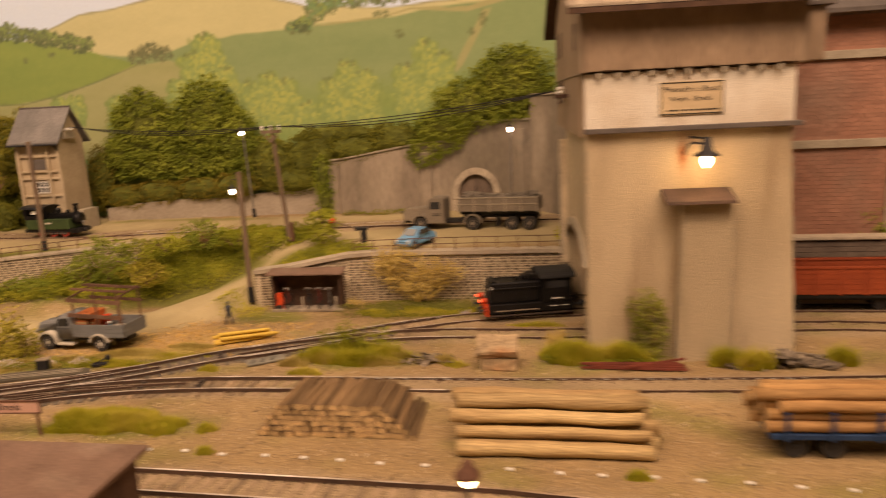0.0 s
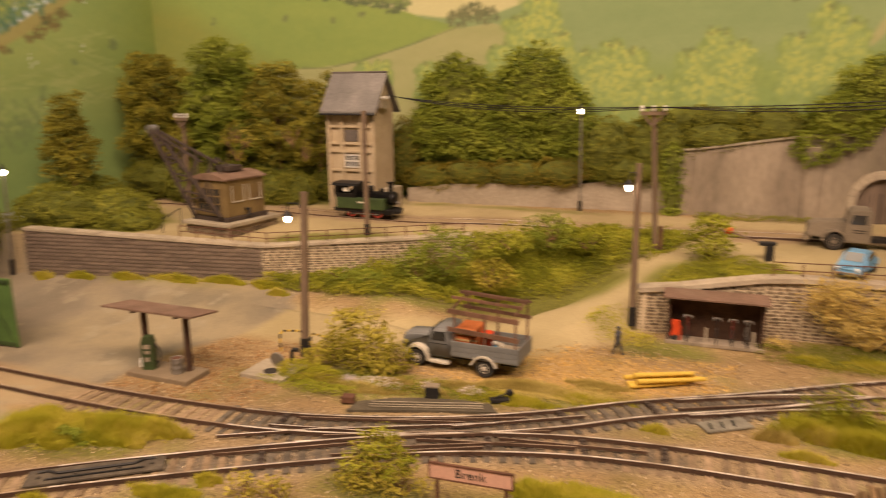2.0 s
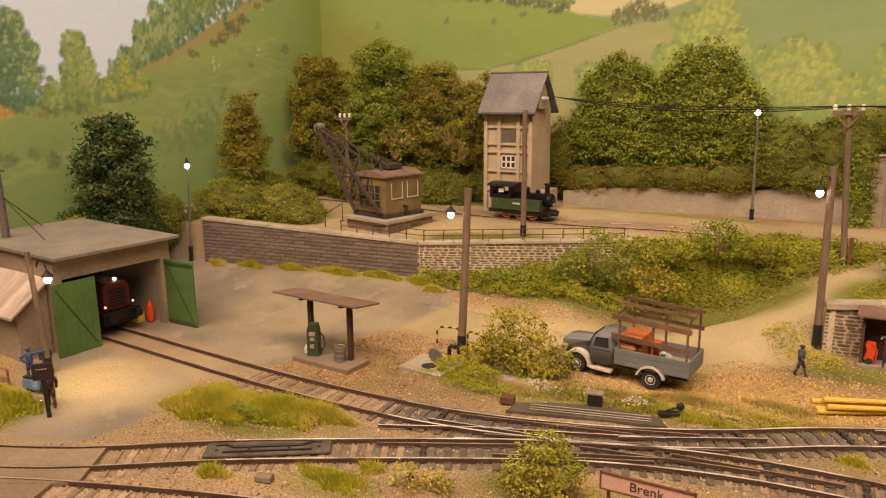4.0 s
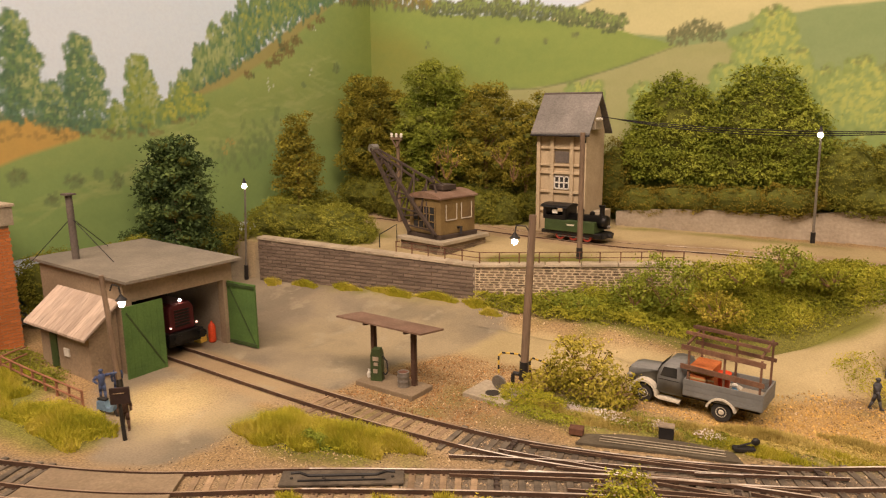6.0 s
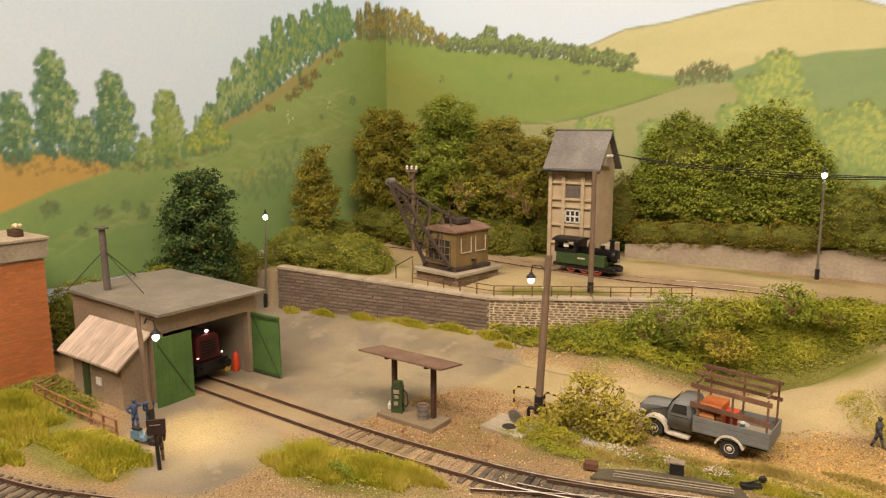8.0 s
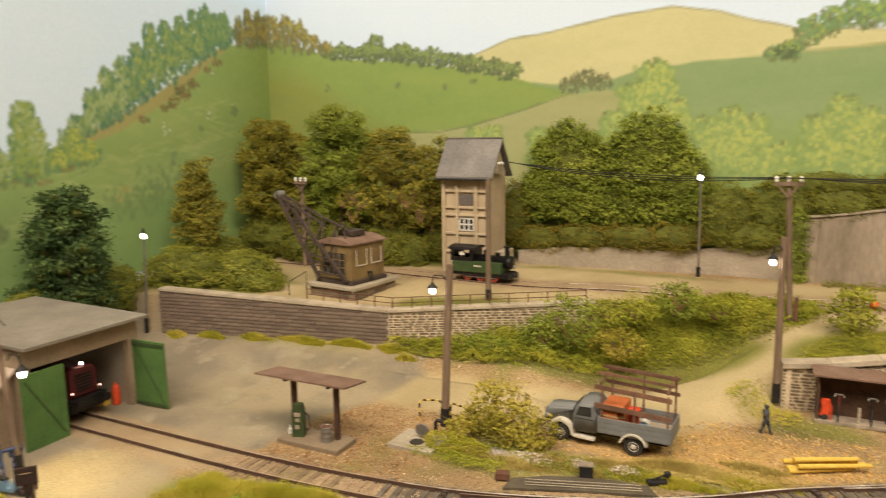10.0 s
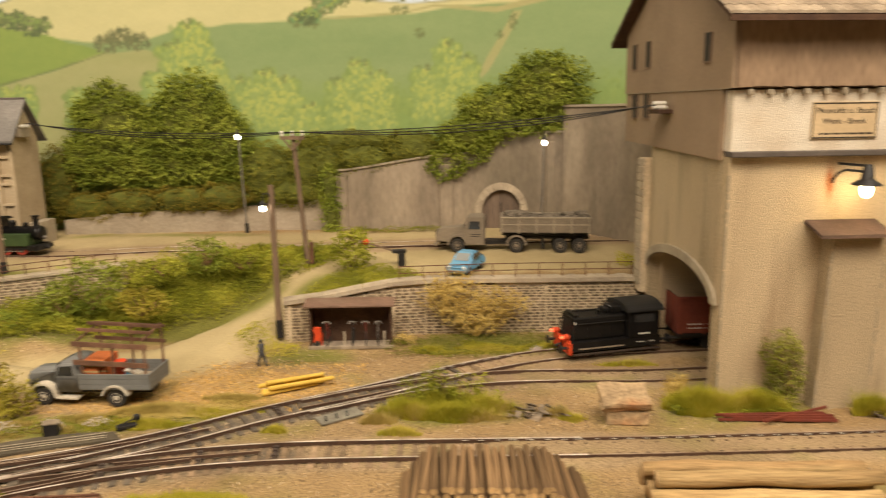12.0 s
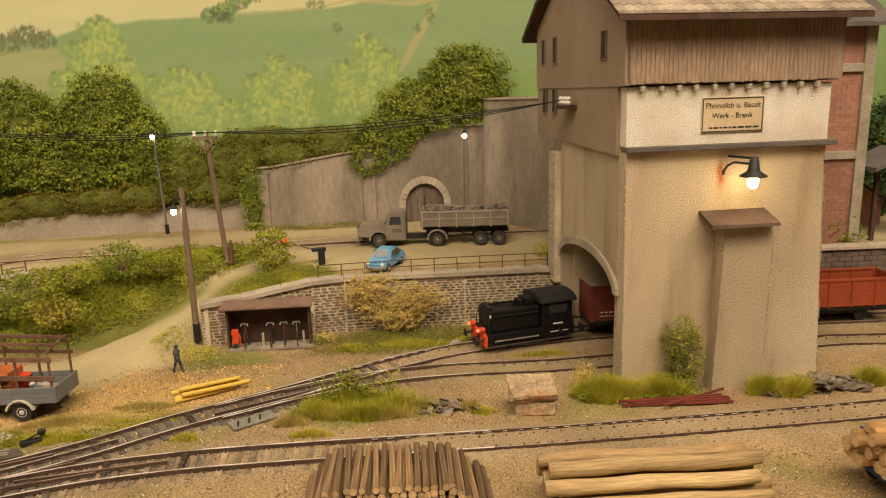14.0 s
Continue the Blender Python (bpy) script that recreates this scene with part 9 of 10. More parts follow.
# ---- light blue car ----
M_carglass = mat("pale_car_glass", (0.06, 0.062, 0.06), (0.045, 0.047, 0.045), 0.12, 60, 900, 0.0, spec=0.6, grain=0.05)
car = thing("small_car", -11.5, 55.2, 4.3, 247, "light blue small saloon car parked by the railing", "car")
prof = [(-2.2, 0.35), (2.2, 0.3), (2.35, 0.6), (2.25, 0.85), (1.2, 1.0), (0.55, 1.55), (-0.7, 1.6), (-1.7, 1.15), (-2.3, 0.95), (-2.35, 0.5)]
bm = bm_new()
prism(bm, prof, "y", -0.85, 0.85)
for v in bm.verts:
    if v.co.z > 1.1:
        v.co.y *= 0.82
bmesh.ops.bevel(bm, geom=list(bm.edges), offset=0.12, segments=3, affect="EDGES")
part("body", bm, M_blue, car)
bm = bm_new()
prism(bm, [(1.2, 1.06), (1.24, 1.08), (0.64, 1.53), (0.58, 1.5)], "y", -0.58, 0.58)
# glass paler than the side windows: the reflection is put into its colour
part("windscreen", bm, mat("windscreen_painted_reflection", (0.30, 0.32, 0.32), (0.25, 0.27, 0.27), 0.1, 60, 900, 0.0, spec=0.6, grain=0.05), car)
for s in (-1, 1):
    for a in ([(-0.1, 1.1), (0.85, 1.1), (0.45, 1.45), (-0.1, 1.48)], [(-0.25, 1.1), (-1.3, 1.12), (-0.75, 1.48), (-0.25, 1.5)]):
        bm = bm_new()
        prism(bm, a, "y", s * 0.74, s * 0.83)
        part("side_window", bm, M_carglass, car)
    bm = bm_new()
    ball(bm, (2.22, s * 0.6, 0.7), 0.16, 2, (0.6, 1, 1))
    part("headlight", bm, M_whitep, car)
    for wx in (-1.4, 1.35):
        wheel(car, "wheel", wx, s * 0.72, 0.33, 0.34, 0.24, M_steel, 16, s)
bm = bm_new()
box(bm, 2.3, 2.42, -0.8, 0.8, 0.42, 0.55, 0.03)
box(bm, -2.42, -2.3, -0.8, 0.8, 0.42, 0.55, 0.03)
part("bumper", bm, M_steel, car)

car.matrix_basis = car.matrix_basis @ Matrix.Diagonal((0.84, 0.88, 0.97, 1))

# ---- small green steam locomotive ----
M_wheelred = mat("dull_red_wheel_paint", (0.36, 0.05, 0.03), (0.26, 0.04, 0.025), 0.6, 120, 900, 0.1)
gl = thing("steam_locomotive", -48.2, 61.25, 4.75, -2, "small green and black tank locomotive with red wheels", "locomotive")
bm = bm_new()
box(bm, -3.0, 3.0, -0.9, 0.9, 0.5, 0.85, 0.03)
part("frame", bm, M_dark, gl)
bm = bm_new()
box(bm, -2.6, 2.2, -1.1, 1.1, 0.85, 1.95, 0.05)
part("side_tank", bm, M_locogreen, gl, "dark green side tanks")
bm = bm_new()
box(bm, -0.4, 0.3, -1.125, -1.1, 1.45, 1.6)
part("name_plate", bm, M_cream, gl)
bm = bm_new()
lathe(bm, [(0.62, -0.6), (0.62, 2.5), (0.66, 2.52), (0.66, 2.8), (0.55, 2.95)], 18, (0, 0, 1.9), "x")
part("boiler", bm, M_black, gl, smooth=True)
bm = bm_new()
for b in ((-2.75, -0.55, -1.1, -1.0, 1.95, 2.35), (-2.75, -0.55, 1.0, 1.1, 1.95, 2.35), (-2.75, -2.45, -1.1, -1.0, 2.35, 3.1), (-0.85, -0.55, -1.1, -1.0, 2.35, 3.1), (-2.75, -2.45, 1.0, 1.1, 2.35, 3.1), (-0.85, -0.55, 1.0, 1.1, 2.35, 3.1), (-2.8, -2.7, -1.0, 1.0, 1.95, 3.1), (-0.6, -0.5, -1.0, 1.0, 1.95, 3.1)):
    box(bm, *b)
cbg = part("cab", bm, M_black, gl)
bm = bm_new()
prism(bm, [(-1.25, 3.1), (1.25, 3.1), (1.0, 3.3), (0.4, 3.42), (-0.4, 3.42), (-1.0, 3.3)], "x", -3.0, -0.3)
part("cab_roof", bm, M_black, gl)
bm = bm_new()
box(bm, -1.9, -1.4, -0.98, -0.9, 2.5, 2.9)
part("cab_panel", bm, M_whitep, cbg)
bm = bm_new()
lathe(bm, [(0.28, 2.4), (0.22, 2.7), (0.22, 3.3), (0.3, 3.4), (0.3, 3.5)], 14, (2.4, 0, 0))
part("chimney", bm, M_black, gl)
bm = bm_new()
lathe(bm, [(0.3, 2.4), (0.3, 2.9), (0.2, 3.05)], 14, (0.4, 0, 0))
lathe(bm, [(0.22, 2.4), (0.22, 2.75), (0.1, 2.85)], 14, (1.5, 0, 0))
part("dome", bm, M_black, gl)
for wx in (-1.2, 0.1, 1.4):
    bm = bm_new()
    for sd in (-0.7, 0.7):
        rod(bm, (wx, sd - 0.06, 0.42), (wx, sd + 0.06, 0.42), 0.44, 0.44, 18)
    wl = part("wheelset", bm, M_wheelred, gl, "red spoked wheels")
    bm = bm_new()
    for sd in (-0.77, 0.77):
        rod(bm, (wx, sd - 0.01, 0.42), (wx, sd + 0.01, 0.42), 0.24, 0.24, 14)
    part("hub", bm, M_dark, wl)
bm = bm_new()
beam(bm, (-1.4, -0.82, 0.36), (1.6, -0.82, 0.36), 0.08, 0.06)
part("coupling_rod", bm, M_steel, gl)
bm = bm_new()
box(bm, 2.1, 2.9, -1.05, -0.65, 0.4, 0.9, 0.06)
box(bm, 2.1, 2.9, 0.65, 1.05, 0.4, 0.9, 0.06)
part("cylinder", bm, M_black, gl)
bm = bm_new()
box(bm, 2.95, 3.1, -1.0, 1.0, 0.45, 0.8, 0.03)
rod(bm, (3.1, 0, 0.62), (3.4, 0, 0.62), 0.2, 0.2, 12)
part("buffer_beam", bm, M_dark, gl)
bm = bm_new()
ball(bm, (3.05, 0, 1.5), 0.16, 2)
part("lamp", bm, M_steel, gl)
gl.matrix_basis = gl.matrix_basis @ Matrix.Diagonal((0.97, 0.95, 0.88, 1))

# winch arm by the road
wa = thing("hand_barrier", -16.3, 56.9, 4.3, 10, "dark level-crossing winch post with a red ended arm", "barrier")
bm = bm_new()
box(bm, -0.25, 0.25, -0.2, 0.2, 0, 1.1, 0.04)
box(bm, -0.7, 0.35, -0.22, 0.22, 1.1, 1.35, 0.04)
part("post", bm, M_dark, wa)
bm = bm_new()
beam(bm, (-0.6, 0, 1.25), (-2.4, 0.1, 1.9), 0.1)
part("arm", bm, M_wood, wa)
bm = bm_new()
ball(bm, (-2.6, 0.1, 2.0), 0.25, 2, (1, 0.4, 1))
part("red_disc", bm, M_redpaint, wa)

# ---- bicycle shelter ----
bs = thing("bicycle_shelter", -22.5, 50.75, 0.38, 2, "dark open timber bicycle shelter against the road wall", "shelter")
for b, nm in (((0.5, 5.9, 0.5, 0.58, 0, 2.82), "back_wall"), ((0.5, 0.62, -0.6, 0.496, 0, 2.77), "side_wall"), ((5.78, 5.9, -0.6, 0.496, 0, 2.77), "side_wall")):
    bm = bm_new()
    box(bm, *b)
    part(nm, bm, M_woodd, bs)
bm = bm_new()
prism(bm, [(-1.0, 2.83), (0.62, 2.99), (0.62, 3.09), (-1.0, 2.93)], "x", 0.2, 6.15)
for v in bm.verts:
    v.co.z += 0.04 * math.sin(v.co.x * 2.1)
part("roof", bm, M_rusty_roof, bs)
bm = bm_new()
box(bm, 0.4, 6.0, -0.7, 0.49, -0.1, 0.12, 0.03)
part("floor", bm, M_conc, bs)
for px in (2.75, 5.4):
    bm = bm_new()
    beam(bm, (px, -0.3, 0.1), (px, -0.3, 1.0), 0.13)
    part("rack_post", bm, M_concl, bs)


M_bikered = mat("dull_red_bicycle_paint", (0.20, 0.035, 0.025), (0.13, 0.03, 0.022), 0.6, 200, 900, 0.1)


def bicycle(x, y, z, rz, col, k):
    b = thing("bicycle", x, y, z, rz, ("small parked bicycle with a dark frame", "small parked bicycle with a red frame")[k], "bicycle", "bicycles in the shelter")
    b.matrix_basis = b.matrix_basis @ Matrix.Diagonal((1.15, 0.85, 1.5, 1))
    for wy in (-0.45, 0.45):
        bm = bm_new()
        rings = [[bm.verts.new((0.03 * math.cos(a), wy + (0.33 + 0.03 * math.sin(a)) * math.cos(t), 0.35 + (0.33 + 0.03 * math.sin(a)) * math.sin(t))) for a in (0, 1.57, 3.14, 4.71)] for t in np.linspace(0, 2 * math.pi, 18, endpoint=False)]
        for q0, q1 in zip(rings, rings[1:] + rings[:1]):
            for e in range(4):
                bm.faces.new((q0[e], q0[(e + 1) % 4], q1[(e + 1) % 4], q1[e]))
        part("wheel", bm, M_tyre, b)
    bm = bm_new()
    tube(bm, [(0, 0.45, 0.35), (0, 0.1, 0.75), (0, -0.3, 0.8), (0, -0.45, 0.35)], 0.04)
    tube(bm, [(0, 0.1, 0.75), (0, 0.0, 0.35), (0, -0.3, 0.8), (0, -0.28, 1.1)], 0.04)
    part("bike_frame", bm, col, b)
    bm = bm_new()
    tube(bm, [(-0.2, -0.42, 1.02), (-0.17, -0.3, 1.1), (0.17, -0.3, 1.1), (0.2, -0.42, 1.02)], 0.035)
    part("handlebar", bm, M_steel, b)
    bm = bm_new()
    box(bm, -0.07, 0.07, 0.0, 0.3, 0.92, 1.0, 0.02)
    part("saddle", bm, M_dark, b)


for i, xx in enumerate((-20.8, -19.15, -18.3, -17.5)):
    bicycle(xx, 50.5, 0.5, 5 * (i - 1), (M_bikered, M_dark, M_bikered, M_steel)[i], 1 if i in (0, 2) else 0)
rb = thing("red_handcart", -21.6, 50.35, 0.5, 15, "small red sack barrow leaning at the shelter", "handcart")
rb.matrix_basis = rb.matrix_basis @ Matrix.Diagonal((0.78, 0.78, 0.7, 1))
bm = bm_new()
prism(bm, [(-0.25, 0.35), (0.3, 0.3), (0.42, 1.0), (0.40, 1.75), (-0.1, 1.8), (-0.22, 1.5), (-0.1, 1.0)], "y", -0.16, 0.16)
part("tray", bm, M_redpaint, rb)
bm = bm_new()
rod(bm, (0.05, -0.2, 0.25), (0.05, 0.2, 0.25), 0.25, 0.25, 14)
part("wheel", bm, M_tyre, rb)
bm = bm_new()
tube(bm, [(0.2, -0.2, 1.7), (0.5, -0.2, 1.2), (0.45, -0.2, 0.0)], 0.05)
part("leg", bm, M_redpaint, rb)

yp = thing("timber_poles", 0, 0, 0, 0, "bundle of yellow peeled poles lying on the ground", "poles")
for i, (dx, dy, dz) in enumerate(((0, 0, 0.14), (0.35, 0.3, 0.14), (0.1, -0.3, 0.13), (-0.2, 0.15, 0.38), (0.5, -0.18, 0.37), (0.3, 0.02, 0.58))):
    bm = bm_new()
    rod(bm, (-23.4 + dx, 43.2 + dy, 0.05 + 1.15 * dz), (-20.2 + dx + R.uniform(-0.4, 0.3), 45.0 + dy + R.uniform(-0.15, 0.15), 0.05 + dz), 0.14, 0.11, 10)
    part("pole", bm, M_yellow, yp)

# ---- shunting locomotive and wagons ----
kf = thing("shunting_locomotive", -2.4, 49.9, 0.3, 195, "black two-axle diesel shunter with orange-red lamps and beam", "locomotive")
bm = bm_new()
box(bm, -3.1, 3.1, -1.25, 1.25, 0.45, 1.15, 0.04)
part("frame", bm, M_black, kf)
bm = bm_new()
box(bm, -0.7, 2.9, -0.95, 0.95, 1.15, 2.75, 0.1)
bn = part("bonnet", bm, M_black, kf)
bm = bm_new()
for i in range(6):
    box(bm, 2.9, 2.94, -0.7, 0.7, 1.35 + i * 0.2, 1.45 + i * 0.2)
part("radiator_slats", bm, M_dark, bn)
bm = bm_new()
rod(bm, (0.9, 0.3, 2.7), (0.9, 0.3, 3.0), 0.13)
tube(bm, [(0.6, -0.5, 2.78), (1.6, -0.5, 2.82), (2.4, -0.5, 2.78)], 0.05)
part("exhaust", bm, M_black, bn)
bm = bm_new()
box(bm, -2.9, -0.75, -1.3, 1.3, 1.15, 3.0, 0.05)
cb = part("cab", bm, M_black, kf)
bm = bm_new()
prism(bm, [(-1.45, 2.98), (1.45, 2.98)] + [(1.45 * math.cos(t), 3.04 + 0.5 * math.sin(t)) for t in np.linspace(0.0, math.pi, 13)], "x", -3.15, -0.55)
part("cab_roof", bm, mat("matt_black_roof_paint", (0.016, 0.0155, 0.015), (0.022, 0.021, 0.02), 0.6, 100, 900, 0.1, spec=0.3), kf)
for s in (-1, 1):
    bm = bm_new()
    box(bm, -2.5, -1.2, min(s * 1.3, s * 1.33), max(s * 1.3, s * 1.33), 2.2, 2.8)
    part("cab_window", bm, M_glass, cb)
    bm = bm_new()
    for q in ((-2.2, -1.5, 1.35, 1.45), (-2.6, -2.2, 0.8, 0.85), (-1.9, -1.3, 0.8, 0.85)):
        box(bm, q[0], q[1], min(s * 1.303, s * 1.32), max(s * 1.303, s * 1.32), q[2], q[3])
    part("number_bars", bm, M_whitep, cb)
    bm = bm_new()
    box(bm, 3.1, 3.3, min(s * 0.3, s * 1.3), max(s * 0.3, s * 1.3), 0.3, 1.1, 0.04)
    part("end_plate", bm, M_redpaint, kf, "orange-red painted end plate")
    bm = bm_new()
    lathe(bm, [(0.16, 0), (0.2, 0.05), (0.2, 0.3), (0.12, 0.4)], 14, (0, 0, 0), "x")
    part("headlamp", bm, M_redpaint, kf, "orange-red lamp", False, (3.15, s * 0.8, 1.45))
    for e in (3.3, -3.3):
        bm = bm_new()
        d = 1 if e > 0 else -1
        rod(bm, (e - 0.2 * d, s * 1.0, 0.75), (e + 0.45 * d, s * 1.0, 0.75), 0.1)
        rod(bm, (e + 0.45 * d, s * 1.0, 0.75), (e + 0.53 * d, s * 1.0, 0.75), 0.28, 0.28, 14)
        part("buffer", bm, M_dark, kf)
bm = bm_new()
beam(bm, (3.2, -1.0, 1.1), (3.2, 1.0, 1.1), 0.22)
part("front_beam", bm, M_redpaint, kf)
for wx in (-1.6, 1.5):
    bm = bm_new()
    for s in (-0.86, 0.86):
        rod(bm, (wx, s - 0.06, 0.5), (wx, s + 0.06, 0.5), 0.5, 0.5, 18)
    part("wheelset", bm, M_dark, kf)
bm = bm_new()
box(bm, -2.9, 3.0, -1.35, -1.25, 0.25, 0.35)
box(bm, -2.9, 3.0, 1.25, 1.35, 0.25, 0.35)
part("step_board", bm, M_iron, kf)
for s in (-1, 1):
    bm = bm_new()
    box(bm, -0.5, 2.6, min(s * 1.25, s * 1.29), max(s * 1.25, s * 1.29), 0.62, 0.7)
    part("running_board_edge", bm, M_conc, kf, "worn pale running board edge")
    bm = bm_new()
    box(bm, 2.7, 2.84, min(s * 0.952, s * 0.965), max(s * 0.952, s * 0.965), 2.3, 2.48)
    part("white_mark", bm, M_whitep, bn)


for s in (-1, 1):
    bm = bm_new()
    tube(bm, [(-0.7, s * 1.05, 2.35), (2.7, s * 1.05, 2.35), (2.95, s * 1.05, 2.1), (2.95, s * 1.05, 1.2)], 0.035)
    part("handrail", bm, M_dark, kf)
    for i in range(4):
        bm = bm_new()
        box(bm, -0.55 + i * 0.85, 0.2 + i * 0.85, min(s * 0.95, s * 0.97), max(s * 0.95, s * 0.97), 1.3, 2.5, 0.01)
        part("bonnet_door", bm, M_black, bn)
    bm = bm_new()
    ball(bm, (3.6, s * 0.8, 1.45), 0.11, 2)
    part("tail_lamp_glow", bm, M_bulbr, kf, "small glowing red lamp")
for x0, x1, y1, z1 in ((-0.55, 0.15, 0.6, 3.22), (0.2, 0.55, 0.4, 3.08), (2.45, 2.8, 0.75, 2.92)):
    bm = bm_new()
    box(bm, x0, x1, -y1, y1, 2.752, z1, 0.06)
    part("top_casing", bm, M_black, bn)
bm = bm_new()
box(bm, 3.0, 3.05, -0.9, 0.9, 1.2, 1.5)
rod(bm, (3.3, 0, 0.75), (3.75, 0, 0.6), 0.09)
part("coupling", bm, M_dark, kf)
kf.matrix_basis = kf.matrix_basis @ Matrix.Diagonal((1, 1, 0.93, 1))


def open_wagon(x, y, rz, paint, label, ln=9.6, top=3.1):
    w = thing("open_goods_wagon", x, y, 0.3, rz, label, "wagon", "goods wagons")
    h = ln / 2
    bm = bm_new()
    box(bm, -h, h, -1.3, 1.3, 0.95, 1.2)
    part("floor", bm, M_dark, w)
    for b, nm in (((-h, h, -1.4, -1.3), "side_wall"), ((-h, h, 1.3, 1.4), "side_wall"), ((-h - 0.1, -h, -1.4, 1.4), "end_wall"), ((h, h + 0.1, -1.4, 1.4), "end_wall")):
        bm = bm_new()
        box(bm, *b, 1.2, top, 0.015)
        sd = part(nm, bm, paint, w)
        bm = bm_new()
        if nm == "side_wall":
            for i in range(7):
                xx = -h + 0.05 + i * (ln - 0.2) / 6
                box(bm, xx, xx + 0.12, b[2] - 0.07, b[3] + 0.07, 1.15, top)
            box(bm, -h, h, b[2] - 0.06, b[3] + 0.06, top - 0.1, top + 0.04)
            for i in range(4):
                box(bm, -h + 0.4, h - 0.4, b[2] - 0.015, b[3] + 0.015, 1.55 + i * 0.36, 1.58 + i * 0.36)
        else:
            box(bm, b[0] - 0.05, b[1] + 0.05, -0.6, -0.48, 1.2, top)
            box(bm, b[0] - 0.05, b[1] + 0.05, 0.48, 0.6, 1.2, top)
        part("ribs", bm, paint, sd)
    for s in (-1, 1):
        bm = bm_new()
        box(bm, -h, h, s * 0.9 - 0.06, s * 0.9 + 0.06, 0.7, 0.95)
        part("sole_bar", bm, M_dark, w)
        bm = bm_new()
        for i in range(4):
            box(bm, -h + 0.6 + i * 0.32, -h + 0.86 + i * 0.32, min(s * 1.402, s * 1.415), max(s * 1.402, s * 1.415), 1.5, 1.58)
            box(bm, -h + 0.6 + i * 0.32, -h + 0.8 + i * 0.32, min(s * 1.402, s * 1.415), max(s * 1.402, s * 1.415), 1.75, 1.83)
        part("number_bars", bm, M_whitep, w)
        for e in (-1, 1):
            bm = bm_new()
            rod(bm, (e * h, s * 1.0, 0.8), (e * (h + 0.6), s * 1.0, 0.8), 0.09)
            rod(bm, (e * (h + 0.6), s * 1.0, 0.8), (e * (h + 0.68), s * 1.0, 0.8), 0.27, 0.27, 12)
            part("buffer", bm, M_dark, w)
    for wx in (-h * 0.55, h * 0.55):
        bm = bm_new()
        for s in (-0.86, 0.86):
            rod(bm, (wx, s - 0.06, 0.45), (wx, s + 0.06, 0.45), 0.48, 0.48, 16)
        part("wheelset", bm, M_dark, w)


open_wagon(6.6, 50.97, 3, M_wagon, "brown-red open goods wagon under the tower arch", 9.4, 3.55)
open_wagon(18.6, 51.4, 0, M_wagon2, "bright red open goods wagon behind the tower", 10.0)

# ---- brick works building and what lies behind ----
wk = thing("brick_works", 0, 0, 0, 0, "tall red brick works building in a grey concrete frame", "building")
bm = bm_new()
box(bm, 8.0, 24.3, 56.4, 63, 2.5, 20.5)
part("wall_core", bm, mat("dusty_red_mortar", (0.36, 0.25, 0.19), (0.29, 0.20, 0.15), 0.95, 60, 700, 0.2), wk)
M_brickw = mat("dull_red_brick", (0.40, 0.20, 0.135), (0.33, 0.16, 0.11), 0.92, 40, 500, 0.3, grain=0.12, rnd="island", amount=0.12, stain=(0.30, 0.19, 0.14))
bm = bm_new()
z = 4.0
k = 0
while z < 20.2:
    x = 13.0 - (0.4 if k % 2 else 0)
    while x < 23.6:
        box(bm, max(x, 13.0), min(x + 0.78, 23.6), 56.34, 56.4, z, z + 0.285)
        x += 0.8
    z += 0.3
    k += 1
tagged(part("brickwork", bm, M_brickw, wk), kind="stuff")
for b in ((23.6, 24.4, 56.1, 56.9, 2.4, 20.6), (12.2, 13.0, 56.1, 56.4, 2.4, 20.6), (13.0, 23.6, 56.12, 56.4, 10.9, 11.5), (13.0, 23.6, 56.12, 56.4, 17.2, 17.8), (13.0, 23.6, 56.12, 56.4, 3.6, 4.3)):
    bm = bm_new()
    box(bm, *b, 0.03)
    part("concrete_frame", bm, M_concl, wk)
bm = bm_new()
prism(bm, [(55.0, 20.3), (60, 23.5), (64, 20.3), (64, 20.6), (60, 23.8), (55.0, 20.6)], "x", 7.0, 25.0)
part("roof", bm, M_roofdark, wk)
cv = thing("conveyor_housing", 0, 0, 0, 0, "brown boarded conveyor housing between tower and works", "housing")
bm = bm_new()
box(bm, 12.8, 15.6, 46.5, 56.0, 16.9, 20.0, 0.04)
part("housing", bm, M_board, cv)
bm = bm_new()
box(bm, 12.75, 16.0, 46.2, 56.2, 20.004, 20.25, 0.04)
part("roof", bm, M_roofdark, cv)
fw = thing("far_wall", 0, 0, 0, 0, "long dark block wall at the back of the works yard", "wall", kind="structure")
bm = bm_new()
box(bm, 14, 62, 69.0, 69.8, 2, 11)
part("wall_face", bm, M_brickg, fw)
bm = bm_new()
z = 4.0
k = 0
while z < 10.8:
    x = 22.0 + (0.9 if k % 2 else 0)
    while x < 44:
        box(bm, x, x + 1.7, 68.9, 69.0, z, z + 0.6)
        x += 1.8
    z += 0.68
    k += 1
tagged(part("blocks", bm, M_brickg, fw), kind="stuff")
fh = thing("far_brick_house", 27.6, 61.5, 4.3, 0, "small far red brick house with a dark roof", "house")
bm = bm_new()
prism(bm, [(-2.2, 0), (2.2, 0), (2.2, 2.6), (0, 4.0), (-2.2, 2.6)], "y", 0, 4)
part("wall", bm, M_brickw, fh)
for s in (-1, 1):
    bm = bm_new()
    prism(bm, [(0, 4.1), (0, 4.3), (s * 2.8, 2.5), (s * 2.8, 2.3)], "y", -0.5, 4.4)
    part("roof_slope", bm, M_roofdark, fh)
fr = thing("far_loading_roof", 27.5, 56.5, 4.0, 0, "dark open loading roof on posts", "roof")
